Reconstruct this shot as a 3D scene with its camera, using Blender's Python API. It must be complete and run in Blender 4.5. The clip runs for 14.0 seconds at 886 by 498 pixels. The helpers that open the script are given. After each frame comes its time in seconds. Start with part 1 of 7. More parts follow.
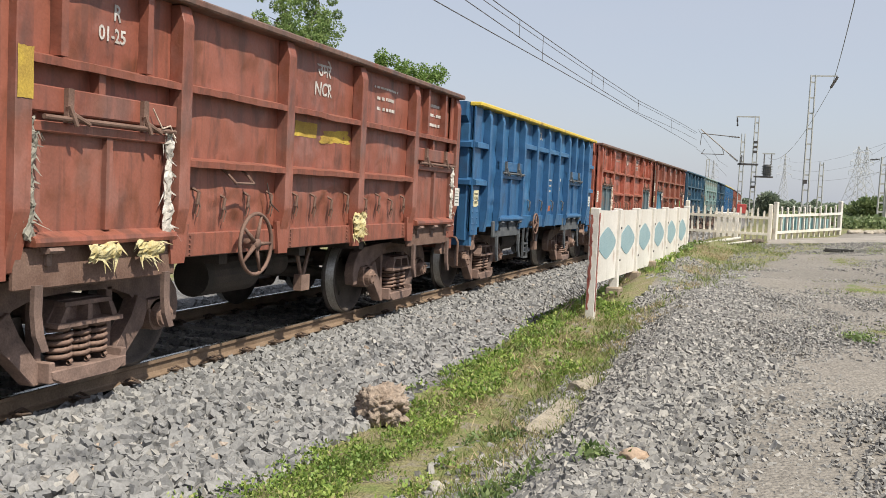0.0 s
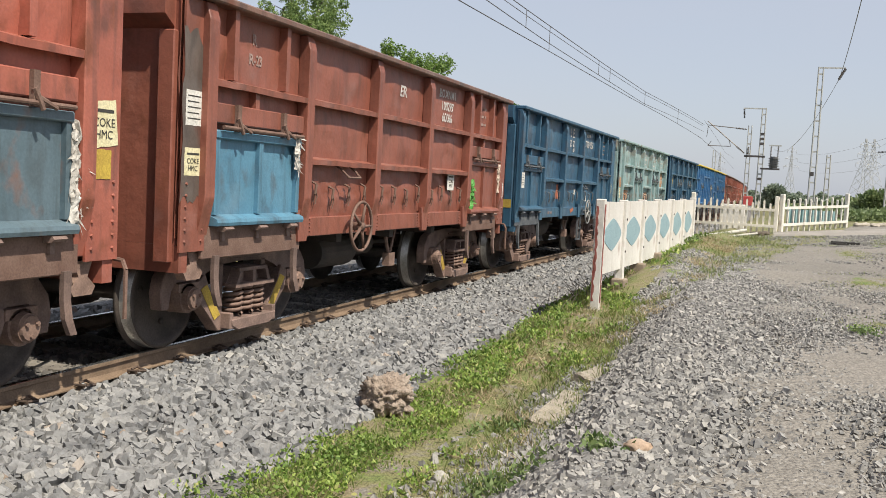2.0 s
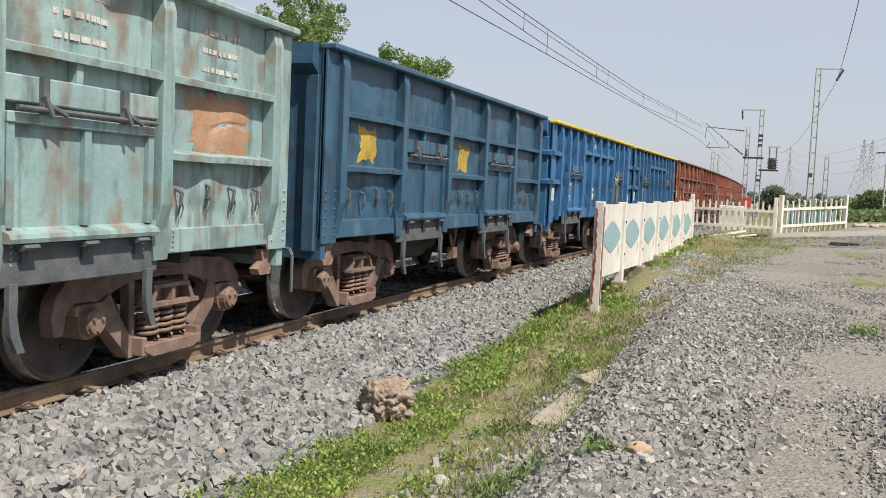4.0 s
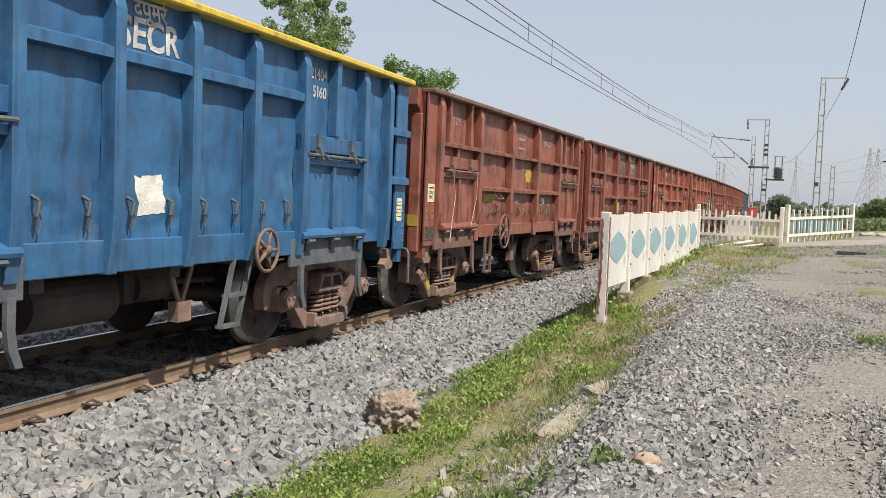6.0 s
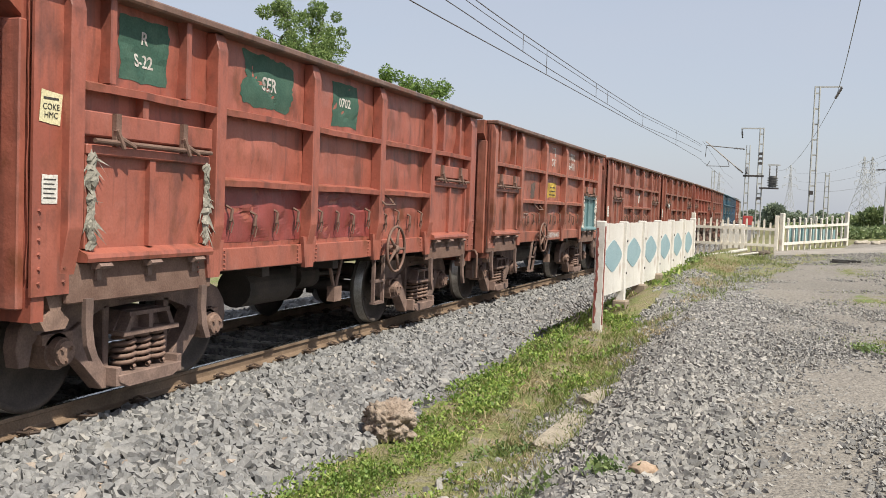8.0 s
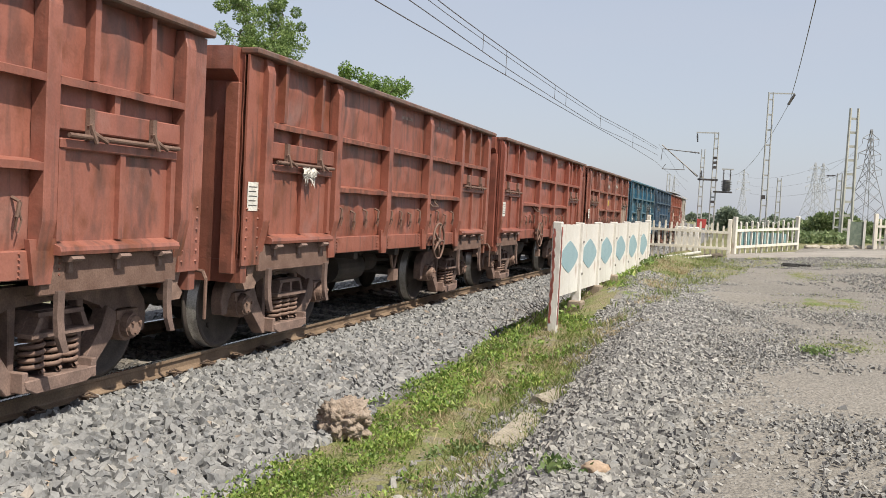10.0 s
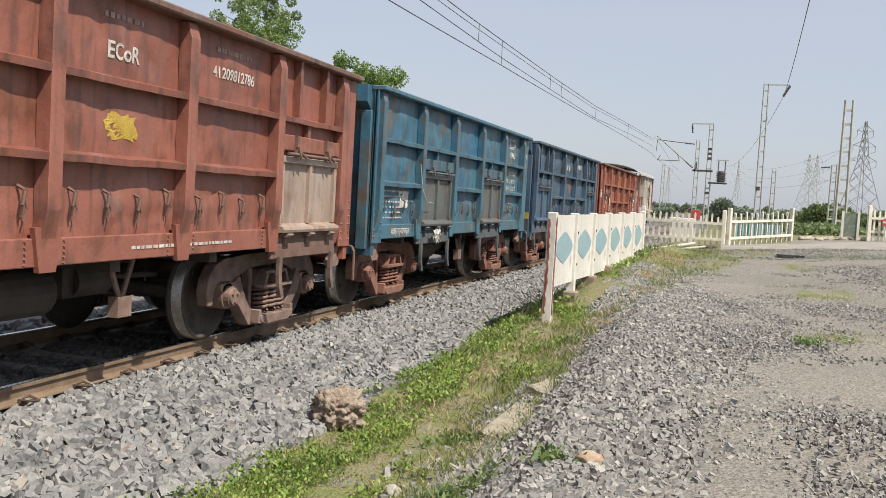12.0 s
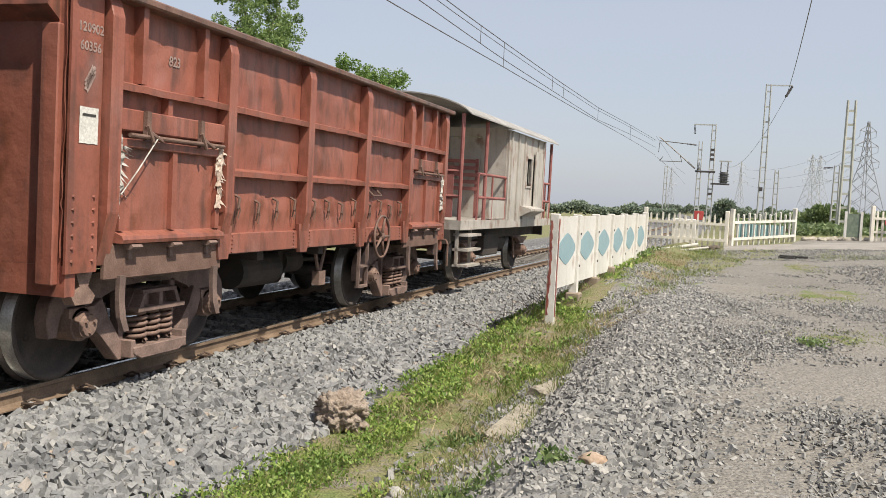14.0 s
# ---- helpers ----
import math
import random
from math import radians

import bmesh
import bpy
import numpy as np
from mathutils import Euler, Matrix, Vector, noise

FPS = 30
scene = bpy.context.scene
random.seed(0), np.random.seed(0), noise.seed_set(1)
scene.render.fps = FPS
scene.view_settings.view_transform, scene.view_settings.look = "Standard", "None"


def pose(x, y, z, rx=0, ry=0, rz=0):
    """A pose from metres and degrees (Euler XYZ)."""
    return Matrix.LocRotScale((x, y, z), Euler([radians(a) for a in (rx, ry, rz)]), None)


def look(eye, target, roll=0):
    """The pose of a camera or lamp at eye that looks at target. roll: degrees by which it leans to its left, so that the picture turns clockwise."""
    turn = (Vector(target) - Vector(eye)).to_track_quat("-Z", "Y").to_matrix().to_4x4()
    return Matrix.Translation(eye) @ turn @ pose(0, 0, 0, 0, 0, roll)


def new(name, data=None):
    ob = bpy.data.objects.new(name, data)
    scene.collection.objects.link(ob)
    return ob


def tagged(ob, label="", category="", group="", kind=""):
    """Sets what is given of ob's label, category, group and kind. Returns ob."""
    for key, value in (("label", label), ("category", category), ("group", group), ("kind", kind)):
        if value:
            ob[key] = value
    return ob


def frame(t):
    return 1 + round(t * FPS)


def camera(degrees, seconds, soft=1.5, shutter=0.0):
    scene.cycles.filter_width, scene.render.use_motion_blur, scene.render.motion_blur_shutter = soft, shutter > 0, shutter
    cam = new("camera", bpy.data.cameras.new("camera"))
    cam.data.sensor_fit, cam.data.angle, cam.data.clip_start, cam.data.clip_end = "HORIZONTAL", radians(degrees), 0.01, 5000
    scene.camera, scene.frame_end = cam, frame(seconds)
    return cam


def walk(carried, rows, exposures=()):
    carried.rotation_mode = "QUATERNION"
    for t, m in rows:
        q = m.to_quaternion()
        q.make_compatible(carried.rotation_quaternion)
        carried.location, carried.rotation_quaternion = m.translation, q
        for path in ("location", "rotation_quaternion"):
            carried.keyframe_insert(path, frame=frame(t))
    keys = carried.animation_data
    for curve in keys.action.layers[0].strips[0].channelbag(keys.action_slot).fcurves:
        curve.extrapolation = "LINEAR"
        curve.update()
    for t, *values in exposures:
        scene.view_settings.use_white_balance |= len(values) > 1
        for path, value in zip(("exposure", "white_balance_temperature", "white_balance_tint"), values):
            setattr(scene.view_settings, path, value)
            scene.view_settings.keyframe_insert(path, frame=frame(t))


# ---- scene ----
cam = camera(50.62, 14.0, soft=0.88)
EYE = (6.105, 0.0, 1.711)
PATH = [
    (0.0, pose(*EYE, 86.427, -2.672, 17.218)),
    (0.5, pose(*EYE, 86.500, -2.764, 17.311)),
    (1.0, pose(*EYE, 86.325, -2.955, 17.629)),
    (1.5, pose(*EYE, 86.011, -2.984, 17.761)),
    (2.0, pose(*EYE, 85.826, -2.978, 17.561)),
    (2.5, pose(*EYE, 85.864, -2.851, 17.338)),
    (3.0, pose(*EYE, 85.878, -2.771, 17.273)),
    (5.5, pose(*EYE, 86.555, -2.298, 17.875)),
    (6.0, pose(*EYE, 86.722, -2.256, 17.832)),
    (6.5, pose(*EYE, 86.905, -2.176, 17.937)),
    (7.0, pose(*EYE, 87.004, -2.077, 18.179)),
    (7.5, pose(*EYE, 87.242, -1.927, 17.943)),
    (8.0, pose(*EYE, 87.308, -2.098, 17.553)),
    (8.5, pose(*EYE, 87.529, -2.035, 16.854)),
    (9.0, pose(*EYE, 87.622, -2.330, 15.997)),
    (11.5, pose(*EYE, 86.811, -3.290, 14.561)),
    (12.0, pose(*EYE, 86.757, -3.241, 14.672)),
    (12.5, pose(*EYE, 86.777, -3.129, 14.500)),
    (13.0, pose(*EYE, 86.982, -3.169, 14.414)),
    (13.5, pose(*EYE, 87.076, -3.041, 14.329)),
    (14.0, pose(*EYE, 86.861, -3.036, 14.824)),
]
walk(cam, PATH)

# ---- world, sun ----
SUN_DIR = Vector((0.50, -0.28, 0.82)).normalized()      # towards the sun
world = bpy.data.worlds.new("sky")
scene.world = world
world.use_nodes = True
wn = world.node_tree.nodes
sky = wn.new("ShaderNodeTexSky")
sky.sky_type = "NISHITA"
sky.sun_disc = False
sky.sun_elevation = math.asin(SUN_DIR.z)
sky.sun_rotation = math.atan2(SUN_DIR.x, SUN_DIR.y)
sky.air_density, sky.dust_density, sky.ozone_density, sky.altitude = 1.0, 1.6, 1.2, 0
# thin high haze: the clear sky under a pale veil with faint cloud in it
veil = wn.new("ShaderNodeMix")
veil.data_type = "RGBA"
veil_tc = wn.new("ShaderNodeTexCoord")
veil_map = wn.new("ShaderNodeMapping")
veil_map.inputs["Scale"].default_value = (1.2, 1.2, 4.0)
veil_noise = wn.new("ShaderNodeTexNoise")
veil_noise.inputs["Scale"].default_value, veil_noise.inputs["Detail"].default_value = 2.2, 5
veil_ramp = wn.new("ShaderNodeMapRange")
veil_ramp.inputs["To Min"].default_value, veil_ramp.inputs["To Max"].default_value = 0.60, 0.88
wl = world.node_tree.links
wl.new(veil_tc.outputs["Generated"], veil_map.inputs[0])
wl.new(veil_map.outputs[0], veil_noise.inputs["Vector"])
wl.new(veil_noise.outputs["Fac"], veil_ramp.inputs["Value"])
wl.new(veil_ramp.outputs[0], veil.inputs[0])
wl.new(sky.outputs[0], veil.inputs[6])
veil.inputs[7].default_value = (3.75, 3.95, 4.5, 1)
wl.new(veil.outputs[2], wn["Background"].inputs[0])
wn["Background"].inputs[1].default_value = 0.13
sun = new("sun", bpy.data.lights.new("sun", "SUN"))
sun.data.energy, sun.data.angle, sun.data.color = 5.0, radians(0.8), (1.0, 0.93, 0.80)
sun.matrix_world = look(SUN_DIR * 50, (0, 0, 0))
scene.view_settings.exposure = 0.25

# ---- the line of the track ----
KNOT_S = (0, 25, 50, 80, 120, 260)
KNOT_K = (4.0706e-3, 0.7445e-3, -0.9336e-3, -0.5871e-3, -0.1404e-3, -0.5508e-3)
_s = np.arange(0, 261, 0.5)
_k = np.interp(_s, KNOT_S, KNOT_K)
_slope = np.concatenate([[0], np.cumsum((_k[1:] + _k[:-1]) / 2 * 0.5)])
_off = np.concatenate([[0], np.cumsum((_slope[1:] + _slope[:-1]) / 2 * 0.5)])


def off(s):
    """Sideways place of the track's middle at s metres along."""
    s = np.asarray(s, float)
    return np.interp(s, _s, _off) + np.where(s > 260, (s - 260) * _slope[-1], 0)


def heading(s):
    return float(np.interp(s, _s, _slope))


def on_track(s, u=0.0, z=0.0):
    return Vector((float(off(s)) + u, s, z))


# ---- materials ----
def material(name):
    m = bpy.data.materials.new(name)
    m.use_nodes = True
    return m, m.node_tree.nodes, m.node_tree.links, m.node_tree.nodes["Principled BSDF"]


def ramp(n, stops):
    r = n.new("ShaderNodeValToRGB")
    e = r.color_ramp.elements
    while len(e) < len(stops):
        e.new(0.5)
    for el, (p, c) in zip(e, stops):
        el.position, el.color = p, (*c, 1) if len(c) == 3 else c
    return r


def tex(n, l, kind, scale, coord="Object", detail=6, stretch=None, seed=0.0):
    tc = n.new("ShaderNodeTexCoord")
    mp = n.new("ShaderNodeMapping")
    mp.inputs["Location"].default_value = (seed * 7.3, seed * 3.1, seed * 1.7)
    if stretch:
        mp.inputs["Scale"].default_value = stretch
    l.new(tc.outputs[coord], mp.inputs[0])
    t = n.new(kind)
    t.inputs["Scale"].default_value = scale
    if kind == "ShaderNodeTexNoise":
        t.inputs["Detail"].default_value = detail
    l.new(mp.outputs[0], t.inputs["Vector"])
    return t


def mix(n, l, fac, a, b, blend="MIX"):
    m = n.new("ShaderNodeMix")
    m.data_type, m.blend_type = "RGBA", blend
    for sock, v in ((m.inputs[0], fac), (m.inputs[6], a), (m.inputs[7], b)):
        if isinstance(v, (int, float)):
            sock.default_value = v
        elif isinstance(v, tuple):
            sock.default_value = (*v, 1)
        else:
            l.new(v, sock)
    return m.outputs[2]


def bump(n, l, p, height, strength, dist=0.02):
    b = n.new("ShaderNodeBump")
    b.inputs["Strength"].default_value, b.inputs["Distance"].default_value = strength, dist
    l.new(height, b.inputs["Height"])
    l.new(b.outputs[0], p.inputs["Normal"])


def surface(name, c1, c2, scale=6.0, rough=0.7, metal=0.0, relief=0.3, fine=60.0, dist=0.01, seed=0.0):
    """A plain worn surface: two tones at two scales."""
    m, n, l, p = material(name)
    a = tex(n, l, "ShaderNodeTexNoise", scale, seed=seed)
    b = tex(n, l, "ShaderNodeTexNoise", fine, seed=seed)
    r = ramp(n, ((0.35, c1), (0.68, c2)))
    l.new(a.outputs["Fac"], r.inputs[0])
    r2 = ramp(n, ((0.3, (0.75, 0.75, 0.75)), (0.7, (1.1, 1.1, 1.1))))
    l.new(b.outputs["Fac"], r2.inputs[0])
    l.new(mix(n, l, 1.0, r.outputs[0], r2.outputs[0], "MULTIPLY"), p.inputs["Base Color"])
    p.inputs["Roughness"].default_value, p.inputs["Metallic"].default_value = rough, metal
    bump(n, l, p, b.outputs["Fac"], relief, dist)
    return m


def wagon_paint(name, base, faded, grime, rust=(0.16, 0.055, 0.028), worn=0.5, seed=0.0, patch=None):
    """Weathered paint: faded fields, soot streaks running down, rust blooms and scratches."""
    m, n, l, p = material(name)
    big = tex(n, l, "ShaderNodeTexNoise", 0.9, detail=5, seed=seed)
    r1 = ramp(n, ((0.32, base), (0.7, faded)))
    l.new(big.outputs["Fac"], r1.inputs[0])
    col = r1.outputs[0]
    if patch:
        blot = tex(n, l, "ShaderNodeTexNoise", 0.55, detail=3, seed=seed + 5)
        rb = ramp(n, ((0.55, (0, 0, 0)), (0.6, (1, 1, 1))))
        l.new(blot.outputs["Fac"], rb.inputs[0])
        col = mix(n, l, rb.outputs[0], col, patch)
    streak = tex(n, l, "ShaderNodeTexNoise", 1.0, detail=6, stretch=(4.0, 4.0, 0.75), seed=seed + 1)
    rs = ramp(n, ((0.5, (0, 0, 0)), (0.78, (0.22 + 0.4 * worn,) * 3)))
    l.new(streak.outputs["Fac"], rs.inputs[0])
    col = mix(n, l, rs.outputs[0], col, grime)
    blob = tex(n, l, "ShaderNodeTexNoise", 3.2, detail=8, stretch=(1, 1, 0.7), seed=seed + 2)
    rr = ramp(n, ((0.60 - 0.1 * worn, (0, 0, 0)), (0.72 - 0.05 * worn, (0.85, 0.85, 0.85))))
    l.new(blob.outputs["Fac"], rr.inputs[0])
    col = mix(n, l, rr.outputs[0], col, rust)
    smear = tex(n, l, "ShaderNodeTexNoise", 2.2, detail=7, stretch=(1.0, 2.2, 0.8), seed=seed + 4)
    rm = ramp(n, ((0.57, (0, 0, 0)), (0.68, (0.25 + 0.55 * worn,) * 3)))
    l.new(smear.outputs["Fac"], rm.inputs[0])
    col = mix(n, l, rm.outputs[0], col, tuple(0.75 * c for c in grime))
    pale = tex(n, l, "ShaderNodeTexNoise", 1.7, detail=8, seed=seed + 6)
    rp = ramp(n, ((0.60, (0, 0, 0)), (0.78, (0.5, 0.5, 0.5))))
    l.new(pale.outputs["Fac"], rp.inputs[0])
    col = mix(n, l, rp.outputs[0], col, tuple(0.6 * c + 0.12 for c in faded))
    run = tex(n, l, "ShaderNodeTexNoise", 1.0, detail=4, stretch=(9.0, 11.0, 0.55), seed=seed + 7)
    rv = ramp(n, ((0.56, (0, 0, 0)), (0.66, (0.15 + 0.45 * max(0.0, worn),) * 3)))
    l.new(run.outputs["Fac"], rv.inputs[0])
    col = mix(n, l, rv.outputs[0], col, tuple(0.8 * c for c in grime))
    scuff = tex(n, l, "ShaderNodeTexNoise", 2.0, detail=3, stretch=(1.0, 1.9, 0.7), seed=seed + 9)
    rw = ramp(n, ((0.58, (0, 0, 0)), (0.67, (0.2 + 0.42 * max(0.0, worn),) * 3)))
    l.new(scuff.outputs["Fac"], rw.inputs[0])
    if sum(base) < 1.0:
        col = mix(n, l, rw.outputs[0], col, tuple(0.7 * c for c in grime))
    fine = tex(n, l, "ShaderNodeTexNoise", 45.0, detail=4, seed=seed)
    rf = ramp(n, ((0.3, (0.90, 0.90, 0.90)), (0.7, (1.06, 1.06, 1.06))))
    l.new(fine.outputs["Fac"], rf.inputs[0])
    l.new(mix(n, l, 1.0, col, rf.outputs[0], "MULTIPLY"), p.inputs["Base Color"])
    p.inputs["Roughness"].default_value = 0.50
    dent = tex(n, l, "ShaderNodeTexNoise", 2.6, detail=3, seed=seed + 3)
    add = n.new("ShaderNodeMath")
    add.operation = "MULTIPLY_ADD"
    add.inputs[1].default_value = 0.08
    l.new(fine.outputs["Fac"], add.inputs[0])
    l.new(dent.outputs["Fac"], add.inputs[2])
    bump(n, l, p, add.outputs[0], 0.5, 0.05)
    return m


RED = wagon_paint("red oxide paint", (0.22, 0.075, 0.055), (0.27, 0.105, 0.08), (0.09, 0.05, 0.042), seed=1)
M_UNDER = surface("sooty underframe steel", (0.045, 0.037, 0.032), (0.085, 0.066, 0.055), 3.0, 0.8)
M_BOGIE = surface("dusty cast steel", (0.14, 0.094, 0.079), (0.27, 0.182, 0.15), 5.0, 0.8)
M_LEDGE = surface("dusty brown ledge", (0.145, 0.083, 0.062), (0.215, 0.135, 0.105), 4.0, 0.8)
M_RUST = surface("rusty bogie steel", (0.17, 0.108, 0.085), (0.31, 0.205, 0.16), 6.0, 0.8)
M_BLUESTEEL = surface("sooty blue-grey steel", (0.075, 0.085, 0.098), (0.14, 0.148, 0.155), 4.0, 0.75)
M_WHEEL = surface("dark wheel steel", (0.055, 0.044, 0.038), (0.11, 0.088, 0.075), 4.0, 0.75, 0.0)
M_TREAD = surface("worn tread", (0.30, 0.28, 0.26), (0.42, 0.40, 0.37), 12.0, 0.4, 0.8)
M_RAILSIDE = surface("rust brown rail steel", (0.17, 0.115, 0.075), (0.26, 0.185, 0.125), 4.0, 0.75)
M_RAILTOP = surface("polished rail head", (0.55, 0.54, 0.52), (0.7, 0.69, 0.67), 8.0, 0.22, 0.95)
M_CONC = surface("weathered concrete", (0.30, 0.28, 0.25), (0.42, 0.40, 0.36), 4.0, 0.9, 0, 0.5)
M_SLEEPER = surface("dusty sleeper concrete", (0.16, 0.14, 0.12), (0.26, 0.235, 0.20), 4.0, 0.9)
M_WHITE = surface("chalky white paint", (0.66, 0.63, 0.58), (0.80, 0.78, 0.74), 2.5, 0.8, 0, 0.4)
M_GREYBLUE = surface("faded grey blue paint", (0.24, 0.36, 0.40), (0.30, 0.42, 0.45), 3.0, 0.8)
M_REDWHITE = surface("flaking red paint", (0.22, 0.055, 0.045), (0.38, 0.14, 0.11), 8.0, 0.8)
M_GALV = surface("galvanised steel", (0.42, 0.42, 0.41), (0.54, 0.54, 0.52), 5.0, 0.55, 0.3)
M_DARKMETAL = surface("dark insulator and steel", (0.05, 0.045, 0.045), (0.09, 0.075, 0.07), 6.0, 0.5)
M_WIRE = surface("weathered copper wire", (0.11, 0.10, 0.09), (0.16, 0.14, 0.13), 6.0, 0.5, 0.5)


# ---- mesh helpers ----
def box(bm, x0, x1, y0, y1, z0, z1, m=None):
    v = [bm.verts.new((x, y, z)) for x in (x0, x1) for y in (y0, y1) for z in (z0, z1)]
    fs = [bm.faces.new([v[i] for i in q]) for q in ((0, 1, 3, 2), (4, 6, 7, 5), (0, 4, 5, 1), (2, 3, 7, 6), (0, 2, 6, 4), (1, 5, 7, 3))]
    if m is not None:
        bmesh.ops.transform(bm, matrix=m, verts=v)
    return v


def tube(bm, p0, p1, r0, r1=None, seg=10, caps=True):
    r1 = r0 if r1 is None else r1
    p0, p1 = Vector(p0), Vector(p1)
    q = (p1 - p0).to_track_quat("Z", "Y").to_matrix()
    rings = []
    for p, r in ((p0, r0), (p1, r1)):
        rings.append([bm.verts.new(p + q @ Vector((r * math.cos(a), r * math.sin(a), 0))) for a in [2 * math.pi * i / seg for i in range(seg)]])
    for i in range(seg):
        bm.faces.new((rings[0][i], rings[0][(i + 1) % seg], rings[1][(i + 1) % seg], rings[1][i]))
    if caps:
        bm.faces.new(rings[0][::-1])
        bm.faces.new(rings[1])


def chain(bm, pts, r, seg=4):
    """One bent bar through the points."""
    last = None
    for i, p in enumerate(pts):
        p = Vector(p)
        d = Vector(pts[min(i + 1, len(pts) - 1)]) - Vector(pts[max(i - 1, 0)])
        q = d.to_track_quat("Z", "Y").to_matrix()
        loop = [bm.verts.new(p + q @ Vector((r * math.cos(a), r * math.sin(a), 0))) for a in [2 * math.pi * k / seg for k in range(seg)]]
        if last:
            for k in range(seg):
                bm.faces.new((last[k], last[(k + 1) % seg], loop[(k + 1) % seg], loop[k]))
        else:
            bm.faces.new(loop[::-1])
        last = loop
    bm.faces.new(last)


def prism(bm, outline, x0, x1, axis="x"):
    """An outline in (y, z) drawn out from x0 to x1; with axis y, an outline in (x, z)."""
    at = (lambda x, a, b: (x, a, b)) if axis == "x" else (lambda x, a, b: (a, x, b))
    r0 = [bm.verts.new(at(x0, a, b)) for a, b in outline]
    r1 = [bm.verts.new(at(x1, a, b)) for a, b in outline]
    k = len(outline)
    bm.faces.new(r0[::-1])
    bm.faces.new(r1)
    for i in range(k):
        bm.faces.new((r0[i], r0[(i + 1) % k], r1[(i + 1) % k], r1[i]))


def ring(bm, centre, r, thick, axis="x", seg=24, tseg=6):
    c = Vector(centre)
    rows = []
    for i in range(seg):
        a = 2 * math.pi * i / seg
        row = []
        for j in range(tseg):
            b = 2 * math.pi * j / tseg
            d, h = r + thick * math.cos(b), thick * math.sin(b)
            row.append(bm.verts.new(c + (Vector((h, d * math.cos(a), d * math.sin(a))) if axis == "x" else Vector((d * math.cos(a), d * math.sin(a), h)))))
        rows.append(row)
    for i in range(seg):
        for j in range(tseg):
            bm.faces.new((rows[i][j], rows[(i + 1) % seg][j], rows[(i + 1) % seg][(j + 1) % tseg], rows[i][(j + 1) % tseg]))


def mesh_of(name, bm, mat, smooth=False):
    bmesh.ops.recalc_face_normals(bm, faces=bm.faces)
    me = bpy.data.meshes.new(name)
    bm.to_mesh(me)
    bm.free()
    if mat:
        me.materials.append(mat)
    if smooth:
        me.polygons.foreach_set("use_smooth", [True] * len(me.polygons))
    return me


def part(name, bm, mat, parent, label="", smooth=False):
    ob = new(name, bm if isinstance(bm, bpy.types.Mesh) else mesh_of(name, bm, mat, smooth))
    ob.parent = parent
    if label:
        ob["label"] = label
    return ob


def thing(name, label, category, m=None, group="", kind=""):
    e = new(name)
    e.empty_display_size = 0.2
    if m is not None:
        e.matrix_world = m
    return tagged(e, label, category, group, kind)


def solid(name, bm, mat, label, category="", group="", kind="", smooth=False):
    return tagged(new(name, mesh_of(name, bm, mat, smooth)), label, category, group, kind)


def B():
    return bmesh.new()


def bevelled(bm, width=0.01):
    bmesh.ops.bevel(bm, geom=bm.edges[:], offset=width, segments=1, affect="EDGES")
    return bm


# ---- ground ----
def low(y):
    """Bottom of the grassy ditch beside the ballast."""
    return float(np.interp(y, (-60, 8, 11, 13.5, 15.5, 18, 24, 34, 60, 200), (-0.35, -0.35, -0.22, 0.02, 0.36, 0.48, 0.6, 0.6, 0.3, 0.0)))


def path_level(x, y):
    z = float(np.interp(y, (-60, 0, 22, 34, 60, 200, 600), (0.1, 0.15, 0.62, 0.66, 0.7, 0.5, 0.3)))
    lift = float(np.interp(x, (7.3, 10, 13, 30, 200), (0, 0.24, 0.42, 0.5, 0.2)))
    return z + lift * float(np.interp(y, (8, 30, 90, 400), (0, 1, 1, 0.2)))


def ground_z(x, y):
    u = x - float(off(y)) if y > 0 else x
    g, p = low(y), path_level(x, y)
    toe = min(g, -0.26)
    edge = (-400, -12, -4.6, -2.9, -2.0, -1.2, -1.0, 1.0, 1.2, 2.0, 3.1, 3.6, 4.2, 4.75, 5.3, 5.9)
    lev = (-0.4, -0.5, -0.55, -0.5, -0.19, -0.19, -0.22, -0.22, -0.19, -0.19, toe, min(g, toe + 0.3), g, g + 0.12, p - 0.05, p)
    if u >= 5.9:
        return p
    return float(np.interp(u, edge, lev))


VERGE = ((7.75, 11.2, 0.75, 0.75), (8.15, 15.4, 0.9, 1.7), (8.9, 9.9, 0.8, 0.7), (9.6, 13.0, 0.9, 0.9), (8.3, 20.5, 0.7, 1.6), (10.6, 18.0, 1.2, 2.0), (9.9, 24.0, 1.0, 1.2))


def verge(x, y):
    """How grassy a spot on the path's far side is, 0 to 1."""
    best = max(1 - ((x - cx) / rx) ** 2 - ((y - cy) / ry) ** 2 for cx, cy, rx, ry in VERGE)
    return max(0.0, best) * (0.75 + 0.6 * noise.noise((x * 1.7, y * 1.7, 3)))


def spaced(a, b, step):
    return list(np.arange(a, b, step))


